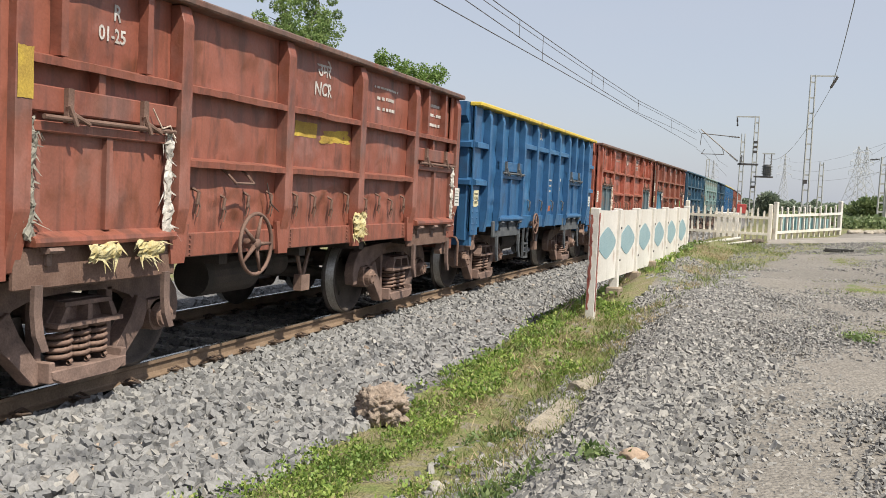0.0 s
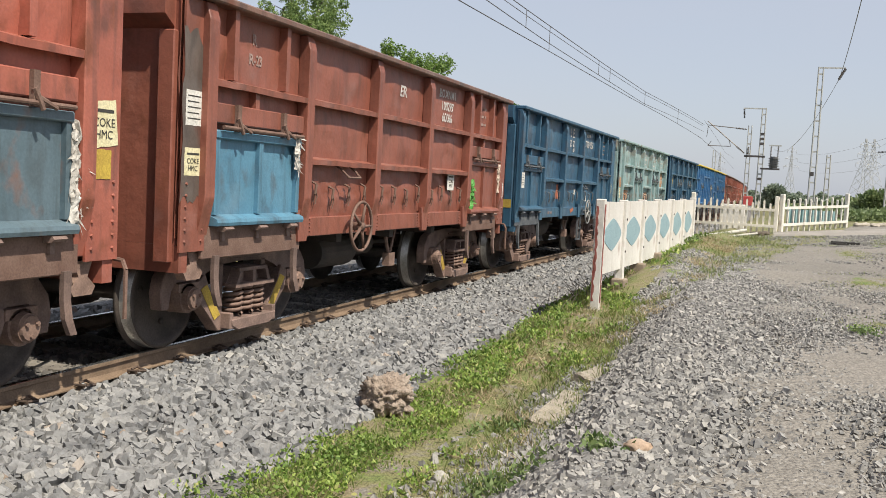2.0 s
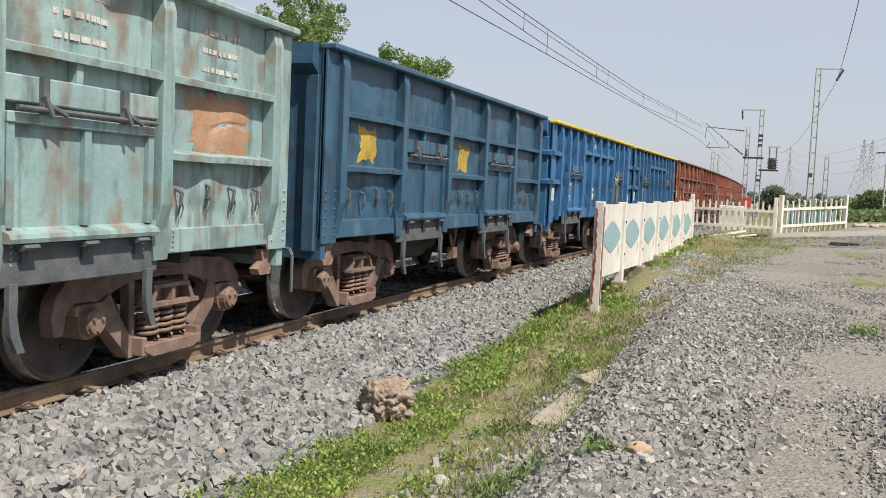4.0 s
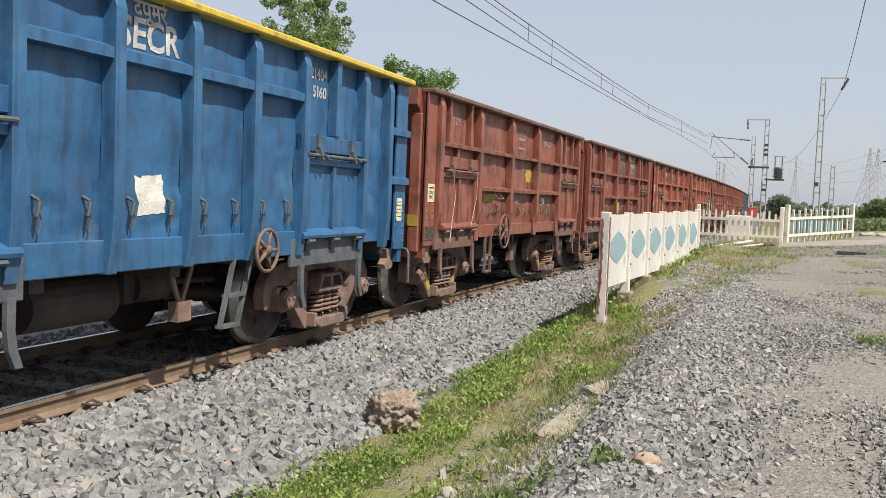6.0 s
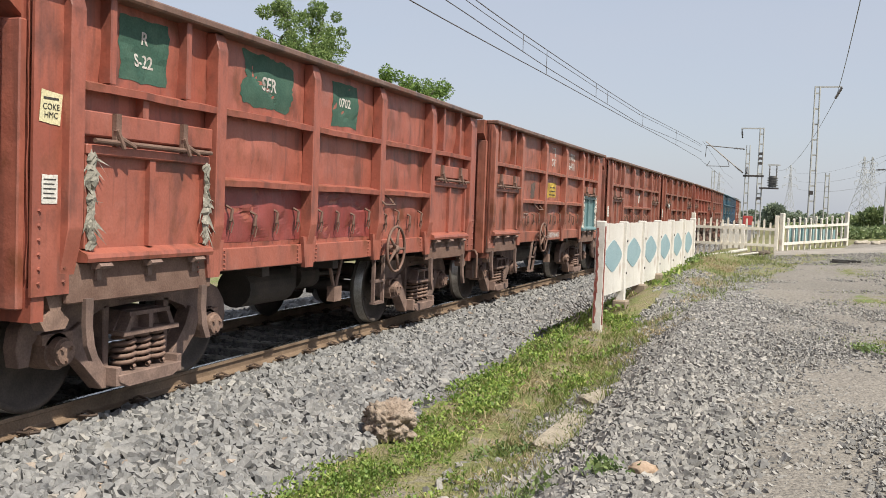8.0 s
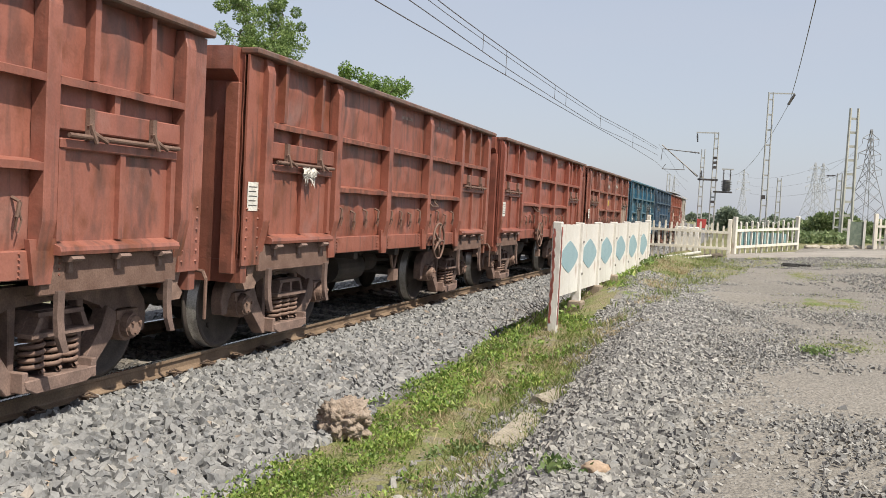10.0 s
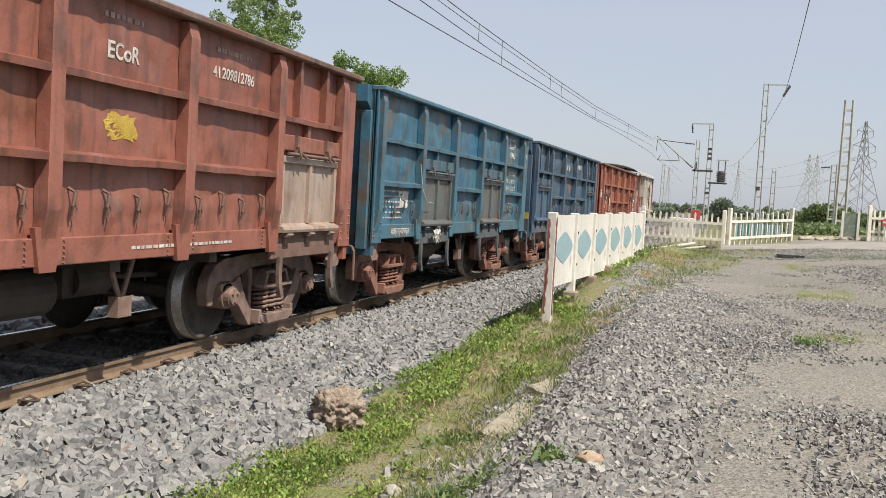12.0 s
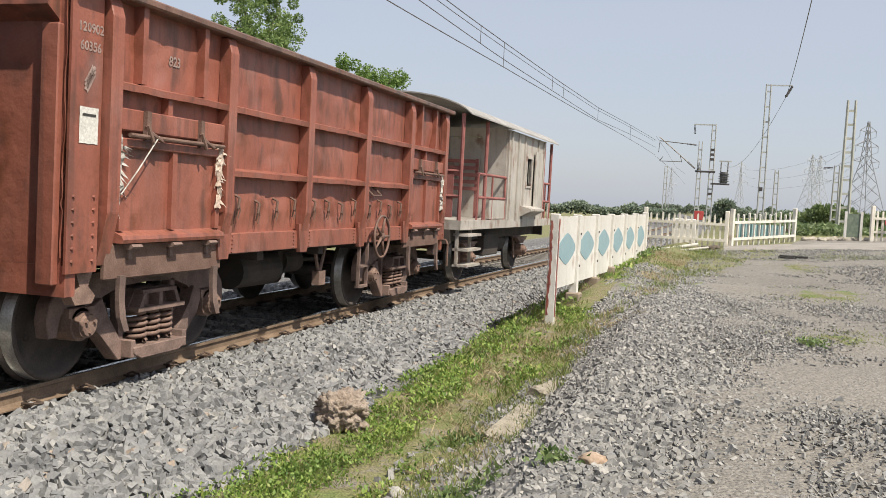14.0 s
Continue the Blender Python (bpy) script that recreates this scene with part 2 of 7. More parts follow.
us = [-2400, -900, -350, -140, -60, -30, -16, -10, -7, -5] + spaced(-4.6, 2.0, 0.3) + spaced(2.0, 7.2, 0.13) + spaced(7.2, 11, 0.22) + spaced(11, 16, 0.6) + [18, 22, 28, 40, 60, 110, 250, 600, 1200, 2400]
ss = [-300, -120, -50, -25, -12, -6] + spaced(-3, 4, 0.5) + spaced(4, 14, 0.15) + spaced(14, 26, 0.35) + spaced(26, 50, 1.0) + spaced(50, 130, 5) + [140, 165, 200, 240, 300, 400, 600, 1000, 1700, 2600]
verts, mask = [], []
for s in ss:
    for u in us:
        x = u + (float(off(s)) if s > 0 else 0.0) * (1 if abs(u) < 300 else 0)
        z = ground_z(x, s) if abs(u) < 300 else -0.3
        near = 1.0 if (4.0 < u < 60 and s < 60) else 0.0
        z += near * 0.035 * noise.noise((x * 1.3, s * 1.3, 0)) + near * 0.05 * noise.noise((x * 0.35, s * 0.35, 4))
        verts.append((x, s, z))
        wob = 0.35 * noise.noise((x * 0.9, s * 0.9, 9)) + 0.18 * noise.noise((x * 3.1, s * 3.1, 2))
        v = u + wob
        grass = 1.0 if 3.05 < v < 4.62 else 0.0
        if 5.0 < s < 13.5 and abs(u - 3.95 - 0.22 * noise.noise((3.0, s * 0.6, 8))) < 0.17 + 0.1 * noise.noise((u * 2, s * 1.1, 6)):
            grass = 0.62                             # trodden earth along the ditch
        if s > 13:                                   # weeds spread round the fences
            grass = max(grass, min(1.0, max(0.0, (5.6 + (s - 13) * 0.14 - v) / 0.5)) * (1.0 if u > 3 else 0.0) * min(1, (s - 13) / 5))
        if s > 23 and u > 3 and v < 11:
            grass = max(grass, 0.45 if s < 28.5 else 0.0)
        if u > 6.4 and s > 7:                        # patches of grass on the path's other side
            grass = max(grass, 0.6 * max(0.0, min(1.0, 1.3 * verge(x, s))))
        if s > 37 and u > 2.5 or u < -6.5 or u > 22:
            grass = 1.0
        ballast = 1.0 if -5.2 < v < 3.1 else 0.0
        heap = max(0.0, min(1.0, 1 - abs(v - 5.3) / 1.0)) * (1.0 if s < 20 else 0.3 if s < 26 else 0.0)
        mask.append((grass, ballast, heap, 1.0))
nu = len(us)
faces = [(i * nu + j, i * nu + j + 1, (i + 1) * nu + j + 1, (i + 1) * nu + j) for i in range(len(ss) - 1) for j in range(nu - 1)]
me = bpy.data.meshes.new("ground")
me.from_pydata(verts, [], faces)
ca = me.color_attributes.new("cover", "FLOAT_COLOR", "POINT")
ca.data.foreach_set("color", [c for q in mask for c in q])
me.polygons.foreach_set("use_smooth", [True] * len(me.polygons))


def ground_material():
    m, n, l, p = material("trackside ground")
    at = n.new("ShaderNodeAttribute")
    at.attribute_name = "cover"
    sep = n.new("ShaderNodeSeparateColor")
    l.new(at.outputs["Color"], sep.inputs[0])
    nz = tex(n, l, "ShaderNodeTexNoise", 3.0, detail=9)
    fine = tex(n, l, "ShaderNodeTexNoise", 26.0, detail=6)
    stones = tex(n, l, "ShaderNodeTexVoronoi", 26.0)
    small = tex(n, l, "ShaderNodeTexVoronoi", 42.0)
    big = tex(n, l, "ShaderNodeTexNoise", 0.5, detail=4)

    def broken(sock):
        a = n.new("ShaderNodeMath")
        a.operation = "MULTIPLY_ADD"
        a.inputs[1].default_value = 1.0
        l.new(nz.outputs["Fac"], a.inputs[0])
        l.new(sock, a.inputs[2])
        r = ramp(n, ((0.86, (0, 0, 0)), (1.12, (1, 1, 1))))
        h = n.new("ShaderNodeMath")
        h.operation = "MULTIPLY"
        h.inputs[1].default_value = 0.9
        l.new(a.outputs[0], h.inputs[0])
        l.new(h.outputs[0], r.inputs[0])
        return r.outputs[0]

    r_path = ramp(n, ((0.3, (0.185, 0.163, 0.136)), (0.7, (0.275, 0.243, 0.204))))
    l.new(big.outputs["Fac"], r_path.inputs[0])
    r_st = ramp(n, ((0.0, (0.13, 0.125, 0.118)), (0.5, (0.22, 0.21, 0.195)), (1.0, (0.34, 0.325, 0.30))))
    l.new(small.outputs["Color"], r_st.inputs[0])
    pebble = mix(n, l, 0.38, r_path.outputs[0], r_st.outputs[0])
    rf = ramp(n, ((0.3, (0.68, 0.68, 0.68)), (0.7, (1.2, 1.2, 1.2))))
    l.new(fine.outputs["Fac"], rf.inputs[0])
    col = mix(n, l, 0.8, pebble, rf.outputs[0], "MULTIPLY")
    r_bal = ramp(n, ((0.0, (0.13, 0.128, 0.126)), (0.5, (0.22, 0.215, 0.208)), (1.0, (0.34, 0.33, 0.315))))
    l.new(stones.outputs["Color"], r_bal.inputs[0])
    col = mix(n, l, broken(sep.outputs[2]), col, r_bal.outputs[0])
    r_gr = ramp(n, ((0.30, (0.25, 0.20, 0.135)), (0.5, (0.20, 0.19, 0.085)), (0.72, (0.13, 0.19, 0.045))))
    l.new(nz.outputs["Fac"], r_gr.inputs[0])
    col = mix(n, l, broken(sep.outputs[0]), col, mix(n, l, 0.8, r_gr.outputs[0], rf.outputs[0], "MULTIPLY"))
    r_between = ramp(n, ((0.0, (0.05, 0.048, 0.045)), (1.0, (0.26, 0.25, 0.245))))
    l.new(stones.outputs["Color"], r_between.inputs[0])
    col = mix(n, l, broken(sep.outputs[1]), col, r_between.outputs[0])
    l.new(col, p.inputs["Base Color"])
    p.inputs["Roughness"].default_value = 0.95
    add = n.new("ShaderNodeMath")
    add.operation = "MULTIPLY_ADD"
    add.inputs[1].default_value = -0.6
    l.new(small.outputs["Distance"], add.inputs[0])
    l.new(fine.outputs["Fac"], add.inputs[2])
    bump(n, l, p, add.outputs[0], 0.8, 0.03)
    return m


M_GROUND = ground_material()
me.materials.append(M_GROUND)
ground = tagged(new("ground", me), "grey gravel path, grassy ditch and stone ballast bed", "ground", kind="structure")

# ---- the road over the crossing ----
M_ROAD = surface("dusty worn asphalt", (0.27, 0.245, 0.215), (0.35, 0.32, 0.285), 1.5, 0.95, 0, 0.5)
bm = B()
rows = []
for i in range(41):
    f = i / 40
    x = 7.2 + 60 * f
    y = 29.6 + 1.2 * math.sin(min(1, f * 4) * 1.57) - 5.0 * f
    w = 0.9 + 1.7 * min(1, f * 8)
    rows.append([bm.verts.new((x + d * 0.08, y + d * w, max(ground_z(x, y), ground_z(x, y + d * w)) + 0.035 + (0.02 if d == 0 else 0))) for d in (-1.0, -0.5, 0, 0.5, 1.0)])
    near, far_ = rows[-1][0].co, rows[-1][-1].co      # shoulders run down into the ground
    rows[-1] = [bm.verts.new((near.x, near.y - 0.8, near.z - 0.2))] + rows[-1] + [bm.verts.new((far_.x, far_.y + 0.8, far_.z - 0.2))]
for a, b in zip(rows, rows[1:]):
    for j in range(6):
        bm.faces.new((a[j], b[j], b[j + 1], a[j + 1]))
solid("road", bm, M_ROAD, "dusty pale asphalt road leading to the crossing", kind="structure")

# ---- track ----
S0, S1 = -30.0, 258.0


def sweep(name, outline, u, mat, label, s0=S0, s1=S1, step=2.0, z=0.0):
    bm = B()
    prev = None
    for s in list(np.arange(s0, s1, step)) + [s1]:
        o = on_track(s, u, z) if s > 0 else Vector((u, s, z))
        rowv = [bm.verts.new((o.x + a, s, o.z + b)) for a, b in outline]
        if prev:
            k = len(outline)
            for i in range(k):
                bm.faces.new((prev[i], prev[(i + 1) % k], rowv[(i + 1) % k], rowv[i]))
        prev = rowv
    return bm


RAIL = [(-0.068, -0.156), (0.068, -0.156), (0.068, -0.145), (0.018, -0.128), (0.010, -0.115), (0.010, -0.045), (0.034, -0.034), (0.034, -0.004), (-0.034, -0.004), (-0.034, -0.034), (-0.010, -0.045), (-0.010, -0.115), (-0.018, -0.128), (-0.068, -0.145)]
for u in (0.872, -0.872):
    rail = thing("rail", "rust-brown steel rail with a polished running head", "rail", group="rails of the track")
    part("rail_profile", sweep("rail", RAIL, u, None, ""), M_RAILSIDE, rail)
    part("rail_head", sweep("head", [(-0.03, -0.004), (0.03, -0.004), (0.024, 0.0), (-0.024, 0.0)], u, None, ""), M_RAILTOP, rail, "bright polished rail head")

# sleepers with their rail clips
bm = B()
prism(bm, [(-1.375, -0.36), (1.375, -0.36), (1.375, -0.20), (1.05, -0.165), (0.7, -0.165), (0.5, -0.19), (-0.5, -0.19), (-0.7, -0.165), (-1.05, -0.165), (-1.375, -0.20)], -0.12, 0.12, "y")
me_sleeper = mesh_of("sleeper", bm, M_SLEEPER)
bm = B()
box(bm, 0.02, 0.07, -0.05, 0.05, -0.165, -0.125)
tube(bm, (0.0, -0.055, -0.12), (0.11, -0.055, -0.115), 0.011, seg=6)
tube(bm, (0.11, -0.055, -0.115), (0.12, 0.045, -0.125), 0.011, seg=6)
tube(bm, (0.12, 0.045, -0.125), (0.02, 0.05, -0.10), 0.011, seg=6)
tube(bm, (0.02, 0.05, -0.10), (0.0, 0.0, -0.118), 0.011, seg=6)
me_clip = mesh_of("rail_clip", bm, surface("rusty spring clip", (0.07, 0.05, 0.04), (0.13, 0.085, 0.06), 9, 0.8))
i = 0
s = 3.2
while s < 66:
    sl = thing("sleeper", "dusty concrete sleeper bedded in ballast", "sleeper", Matrix.Translation(on_track(s)) @ Matrix.Rotation(-heading(s), 4, "Z"), group="sleepers of the track")
    part("sleeper_block", me_sleeper, None, sl)
    for u, turn in ((0.93, 0), (0.814, math.pi), (-0.814, 0), (-0.93, math.pi)):
        c = part("rail_clip", me_clip, None, sl)
        c.matrix_local = Matrix.Translation((u, 0.03 * math.sin(i), 0)) @ Matrix.Rotation(turn, 4, "Z")
    s += 0.655
    i += 1

# ---- open wagon ----
HALF, OPEN_HALF, RIBBED_HALF, TOP, SILL = 5.08, 4.92, 4.96, 3.22, 1.04
BAY = 1.82
POSTS = tuple(BAY * (i - 2.5) for i in range(6))
XS, XO = 1.46, 1.595                 # sheet and outer face of the posts


def bulge(y, z, seed, shift=0.0):
    """How far the side sheet stands out between its ribs, with dents in the lower row."""
    bay = abs(math.sin(math.pi * (y - shift - BAY / 2) / BAY))
    cell = abs(math.sin(math.pi * (z - 1.21) / 0.65))
    low_row = 1.0 if z < 1.83 else 0.45
    slant = noise.noise((y * 2.6 + z * 1.7, z * 1.3 - y * 0.8, seed + 8))
    b = 0.018 * bay * cell + 0.017 * bay * noise.noise((y * 1.9, z * 2.6, seed)) + 0.010 * noise.noise((y * 4.5, z * 4.5, seed + 3))
    crease = abs(noise.noise((y * 1.4 + z * 2.0, z * 1.6 - y * 1.1, seed + 15)))
    return b + low_row * bay * cell * (0.042 * slant - 0.03 * max(0.0, 0.12 - crease) / 0.12)


def sheet(bm, side, y0, y1, z0, z1, ny, nz, seed=0.0, shift=0.0):
    """A side sheet that bulges between its ribs."""
    grid = []
    for i in range(ny + 1):
        row = []
        for j in range(nz + 1):
            y, z = y0 + (y1 - y0) * i / ny, z0 + (z1 - z0) * j / nz
            row.append(bm.verts.new((side * (XS + bulge(y, z, seed, shift)), y, z)))
        grid.append(row)
    for i in range(ny):
        for j in range(nz):
            bm.faces.new((grid[i][j], grid[i + 1][j], grid[i + 1][j + 1], grid[i][j + 1]))
    inner = [bm.verts.new((side * (XS - 0.06), y, z)) for y, z in ((y0, z0), (y1, z0), (y1, z1), (y0, z1))]
    bm.faces.new(inner)


def wheelset_mesh():
    bm = B()
    for sx in (-1, 1):
        prof = [(0.735, 0.10), (0.72, 0.14), (0.745, 0.40), (0.745, 0.43), (0.77, 0.53), (0.80, 0.53), (0.815, 0.502), (0.93, 0.495), (0.935, 0.45), (0.875, 0.43), (0.865, 0.40), (0.83, 0.16), (0.90, 0.13), (0.92, 0.09)]
        rings = [[bm.verts.new((sx * x, r * math.cos(a), r * math.sin(a))) for a in [2 * math.pi * i / 36 for i in range(36)]] for x, r in prof]
        for a, b in zip(rings, rings[1:]):
            for i in range(36):
                bm.faces.new((a[i], a[(i + 1) % 36], b[(i + 1) % 36], b[i]))
        # casting marks on the plate that show the turning
        for k in range(3):
            a = 2 * math.pi * k / 3
            tube(bm, (sx * 0.845, 0.27 * math.cos(a), 0.27 * math.sin(a)), (sx * 0.862, 0.27 * math.cos(a), 0.27 * math.sin(a)), 0.03, seg=8)
    tube(bm, (-1.12, 0, 0), (1.12, 0, 0), 0.085, seg=14)
    me = mesh_of("wheelset", bm, M_WHEEL, True)
    me.materials.append(M_TREAD)
    for p in me.polygons:
        r = math.hypot(p.center.y, p.center.z)
        if 0.492 < r < 0.52 and 0.81 < abs(p.center.x) < 0.935:
            p.material_index = 1
    return me


ME_WHEELSET = wheelset_mesh()


def bogie_meshes():
    """Meshes of a three-piece cast bogie, about its own middle (side +x)."""
    out = {}
    bm = B()
    # side frame: rounded arch over the axle boxes, slanting legs down to the spring seat
    half = [(0.0, 0.935), (0.50, 0.93), (1.02, 0.90), (1.22, 0.83), (1.33, 0.70), (1.36, 0.56), (1.33, 0.41), (1.23, 0.41), (1.21, 0.58), (1.12, 0.66), (0.90, 0.66), (0.81, 0.58), (0.66, 0.71), (0.44, 0.78), (0.0, 0.79)]
    prism(bm, half + [(-y, z) for y, z in reversed(half[1:-1])], 1.02, 1.15)
    for s in (-1, 1):
        prism(bm, [(s * 0.88, 0.62), (s * 0.80, 0.42), (s * 0.72, 0.36), (s * 0.48, 0.12), (s * 0.38, 0.12), (s * 0.40, 0.24), (s * 0.64, 0.52), (s * 0.72, 0.70)], 1.05, 1.19)
        prism(bm, [(s * 0.44, 0.80), (s * 0.36, 0.80), (s * 0.36, 0.16), (s * 0.42, 0.16)], 1.05, 1.15)
        prism(bm, [(s * 0.44, 0.30), (s * 0.38, 0.30), (s * 0.36, 0.14), (s * 0.44, 0.14)], 1.15, 1.30)
    prism(bm, [(-0.43, 0.235), (0.43, 0.235), (0.41, 0.17), (0.30, 0.12), (-0.30, 0.12), (-0.41, 0.17)], 0.98, 1.31)
    prism(bm, [(-0.30, 0.86), (0.30, 0.86), (0.26, 0.82), (-0.26, 0.82)], 1.152, 1.168)
    bevelled(bm, 0.008)
    out["side_frame"] = mesh_of("side_frame", bm, M_BOGIE)
    bm = B()
    prism(bm, [(-0.33, 0.55), (-0.35, 0.59), (-0.24, 0.74), (0.24, 0.74), (0.35, 0.59), (0.33, 0.55)], -1.18, 1.18)
    for s in (-1, 1):
        for y0, y1 in ((-0.33, -0.27), (-0.03, 0.03), (0.27, 0.33)):
            prism(bm, [(y0, 0.58), (y1, 0.58), (y1 * 0.8, 0.70), (y0 * 0.8, 0.70)], min(s * 1.18, s * 1.29), max(s * 1.18, s * 1.29))
        box(bm, min(s * 1.18, s * 1.31), max(s * 1.18, s * 1.31), -0.37, 0.37, 0.545, 0.582)
        box(bm, min(s * 1.18, s * 1.28), max(s * 1.18, s * 1.28), -0.27, 0.27, 0.70, 0.735)
    out["bolster"] = mesh_of("bolster", bm, M_BOGIE)
    bm = B()
    turns, per, last = 5, 12, None
    for k in range(turns * per + 1):
        a = 2 * math.pi * k / per
        z = 0.265 + 0.265 * k / (turns * per)
        c = Vector((1.17 + 0.088 * math.cos(a), 0.088 * math.sin(a), z))
        out_d = Vector((math.cos(a), math.sin(a), 0))
        loop = [bm.verts.new(c + 0.0195 * (out_d * math.cos(b) + Vector((0, 0, 1)) * math.sin(b))) for b in [2 * math.pi * q / 5 for q in range(5)]]
        if last:
            for q in range(5):
                bm.faces.new((last[q], last[(q + 1) % 5], loop[(q + 1) % 5], loop[q]))
        last = loop
    out["coil_spring"] = mesh_of("coil_spring", bm, M_RUST, True)
    bm = B()
    tube(bm, (1.0, 0, 0.5), (1.20, 0, 0.5), 0.145, 0.14, 18)
    tube(bm, (1.20, 0, 0.5), (1.26, 0, 0.5), 0.115, 0.11, 18)
    tube(bm, (1.26, 0, 0.5), (1.285, 0, 0.5), 0.10, 0.09, 16)
    for k in range(3):
        a = 2 * math.pi * k / 3 + 0.5
        tube(bm, (1.28, 0.06 * math.cos(a), 0.5 + 0.06 * math.sin(a)), (1.305, 0.06 * math.cos(a), 0.5 + 0.06 * math.sin(a)), 0.018, seg=6)
    box(bm, 1.03, 1.2, -0.16, 0.16, 0.56, 0.64)
    out["axle_box"] = mesh_of("axle_box", bm, M_RUST)
    bm = B()
    prism(bm, [(-0.05, 0.30), (0.10, 0.30), (0.0, 0.62), (-0.08, 0.62)], 0.90, 1.0)
    box(bm, 0.82, 0.92, -0.06, 0.02, 0.2, 0.62)
    out["brake_shoe"] = mesh_of("brake_shoe", bm, M_UNDER)
    return out


ME_BOGIE = bogie_meshes()


def add_bogie(wagon, y, name="bogie"):
    e = new(name)
    e.empty_display_size = 0.2
    e.parent = wagon
    e.matrix_local = Matrix.Translation((0, y, 0))
    part("bolster", ME_BOGIE["bolster"], None, e)
    for turn in (0, math.pi):
        part("side_frame", ME_BOGIE["side_frame"], None, e).matrix_local = Matrix.Rotation(turn, 4, "Z")
        for yy in (-0.2, 0.0, 0.2):
            part("coil_spring", ME_BOGIE["coil_spring"], None, e).matrix_local = Matrix.Rotation(turn, 4, "Z") @ Matrix.Translation((0, yy, 0))
        for yy in (-1.0, 1.0):
            part("axle_box", ME_BOGIE["axle_box"], None, e).matrix_local = Matrix.Translation((0, yy, 0)) @ Matrix.Rotation(turn, 4, "Z")
    for yy, turn in ((-0.42, 0), (0.42, 0), (-0.42, math.pi), (0.42, math.pi)):
        part("brake_shoe", ME_BOGIE["brake_shoe"], None, e).matrix_local = Matrix.Translation((0, yy, 0)) @ Matrix.Rotation(turn, 4, "Z")
    return e


def add_wheelset(wagon, y):
    w = part("wheelset", ME_WHEELSET, None, wagon, "dark steel wheels with bright treads on an axle")
    w.matrix_local = Matrix.Translation((0, y, 0.5))
    return w


def coupler_mesh():
    bm = B()
    box(bm, -0.11, 0.11, 4.7, 5.12, 0.98, 1.2)
    prism(bm, [(5.1, 0.9), (5.36, 0.9), (5.36, 1.26), (5.1, 1.26)], -0.16, 0.13)
    box(bm, -0.28, 0.28, 4.90, 5.0, 0.92, 1.24)
    for sx in (-0.6, 0.6):           # air hoses
        tube(bm, (sx, 4.95, 1.0), (sx * 0.9, 5.15, 0.72), 0.025, seg=6)
        tube(bm, (sx * 0.9, 5.15, 0.72), (sx * 0.8, 5.34, 0.78), 0.025, seg=6)
    return mesh_of("coupler", bm, M_UNDER)


ME_COUPLER = coupler_mesh()


def under_parts(wagon, wheel_y=(-4.3, -2.3, 2.3, 4.3), bogies=(-3.3, 3.3)):
    bm = B()
    box(bm, -0.28, 0.28, -4.9, 4.9, 0.82, 1.1)
    part("centre_sill", bm, M_UNDER, wagon)
    bm = B()
    box(bm, -1.4, 1.4, -0.07, 0.07, 0.92, 1.098)
    me_cross = mesh_of("cross_member", bm, M_UNDER)
    for y in (-4.55, -3.3, -1.6, 0, 1.6, 3.3, 4.55):
        part("cross_member", me_cross, None, wagon).matrix_local = Matrix.Translation((0, y, 0))
    bm = B()
    tube(bm, (0.75, -1.15, 0.72), (0.75, -0.15, 0.72), 0.21, seg=18)
    tube(bm, (0.75, -0.15, 0.72), (0.75, -0.02, 0.72), 0.21, 0.10, seg=18)
    part("air_reservoir", bm, M_UNDER, wagon)
    bm = B()
    tube(bm, (0.55, 0.45, 0.75), (0.55, 0.95, 0.75), 0.17, seg=16)
    tube(bm, (0.55, 0.95, 0.75), (0.55, 1.9, 0.72), 0.03, seg=8)
    box(bm, 0.45, 0.65, 0.3, 0.45, 0.6, 1.0)
    part("brake_cylinder", bm, M_UNDER, wagon)
    bm = B()                                        # hanger of the brake gear
    for y in (0.1, 0.5):
        tube(bm, (1.25, y, 1.06), (1.25, 0.3, 0.62), 0.025, seg=6)
    box(bm, 1.2, 1.3, 0.2, 0.4, 0.5, 0.68)
    part("empty_load_box", bm, M_RUST, wagon)
    for turn in (0, math.pi):
        part("coupler", ME_COUPLER, None, wagon).matrix_local = Matrix.Rotation(turn, 4, "Z")
    for y in bogies:
        add_bogie(wagon, y)
    for y in wheel_y:
        add_wheelset(wagon, y)


def brake_wheel(wagon, y, x=1.66, z=1.12, r=0.29):
    e = part("brake_wheel", B(), None, wagon, "spoked hand brake wheel")
    bm = B()
    ring(bm, (x, y, z), r, 0.019, seg=28)
    for k in range(5):
        a = 2 * math.pi * k / 5
        tube(bm, (x, y, z), (x, y + r * math.cos(a), z + r * math.sin(a)), 0.026, 0.014, 6)
    tube(bm, (x - 0.12, y, z), (x + 0.03, y, z), 0.05, seg=10)
    old = e.data
    e.data = mesh_of("brake_wheel", bm, M_RUST, True)
    bpy.data.meshes.remove(old)
    return e


def ladder_step(wagon, y, x=1.5, z0=0.42, z1=1.05, lean=0.0):
    """A hung foot ladder; lean slants it along the wagon."""
    bm = B()
    for d in (-0.15, 0.15):
        prism(bm, [(y + d - 0.018 - lean, z0), (y + d + 0.018 - lean, z0), (y + d + 0.018, z1), (y + d - 0.018, z1)], x - 0.02, x + 0.02)
    for z in (z0 + 0.01, z0 + 0.29):
        a = y - lean * (z1 - z) / (z1 - z0)
        box(bm, x - 0.05, x + 0.03, a - 0.15, a + 0.15, z - 0.015, z + 0.015)
    return part("step", bm, M_BOGIE, wagon)


PAINTED = set()      # names of the parts that wear the wagon's body paint


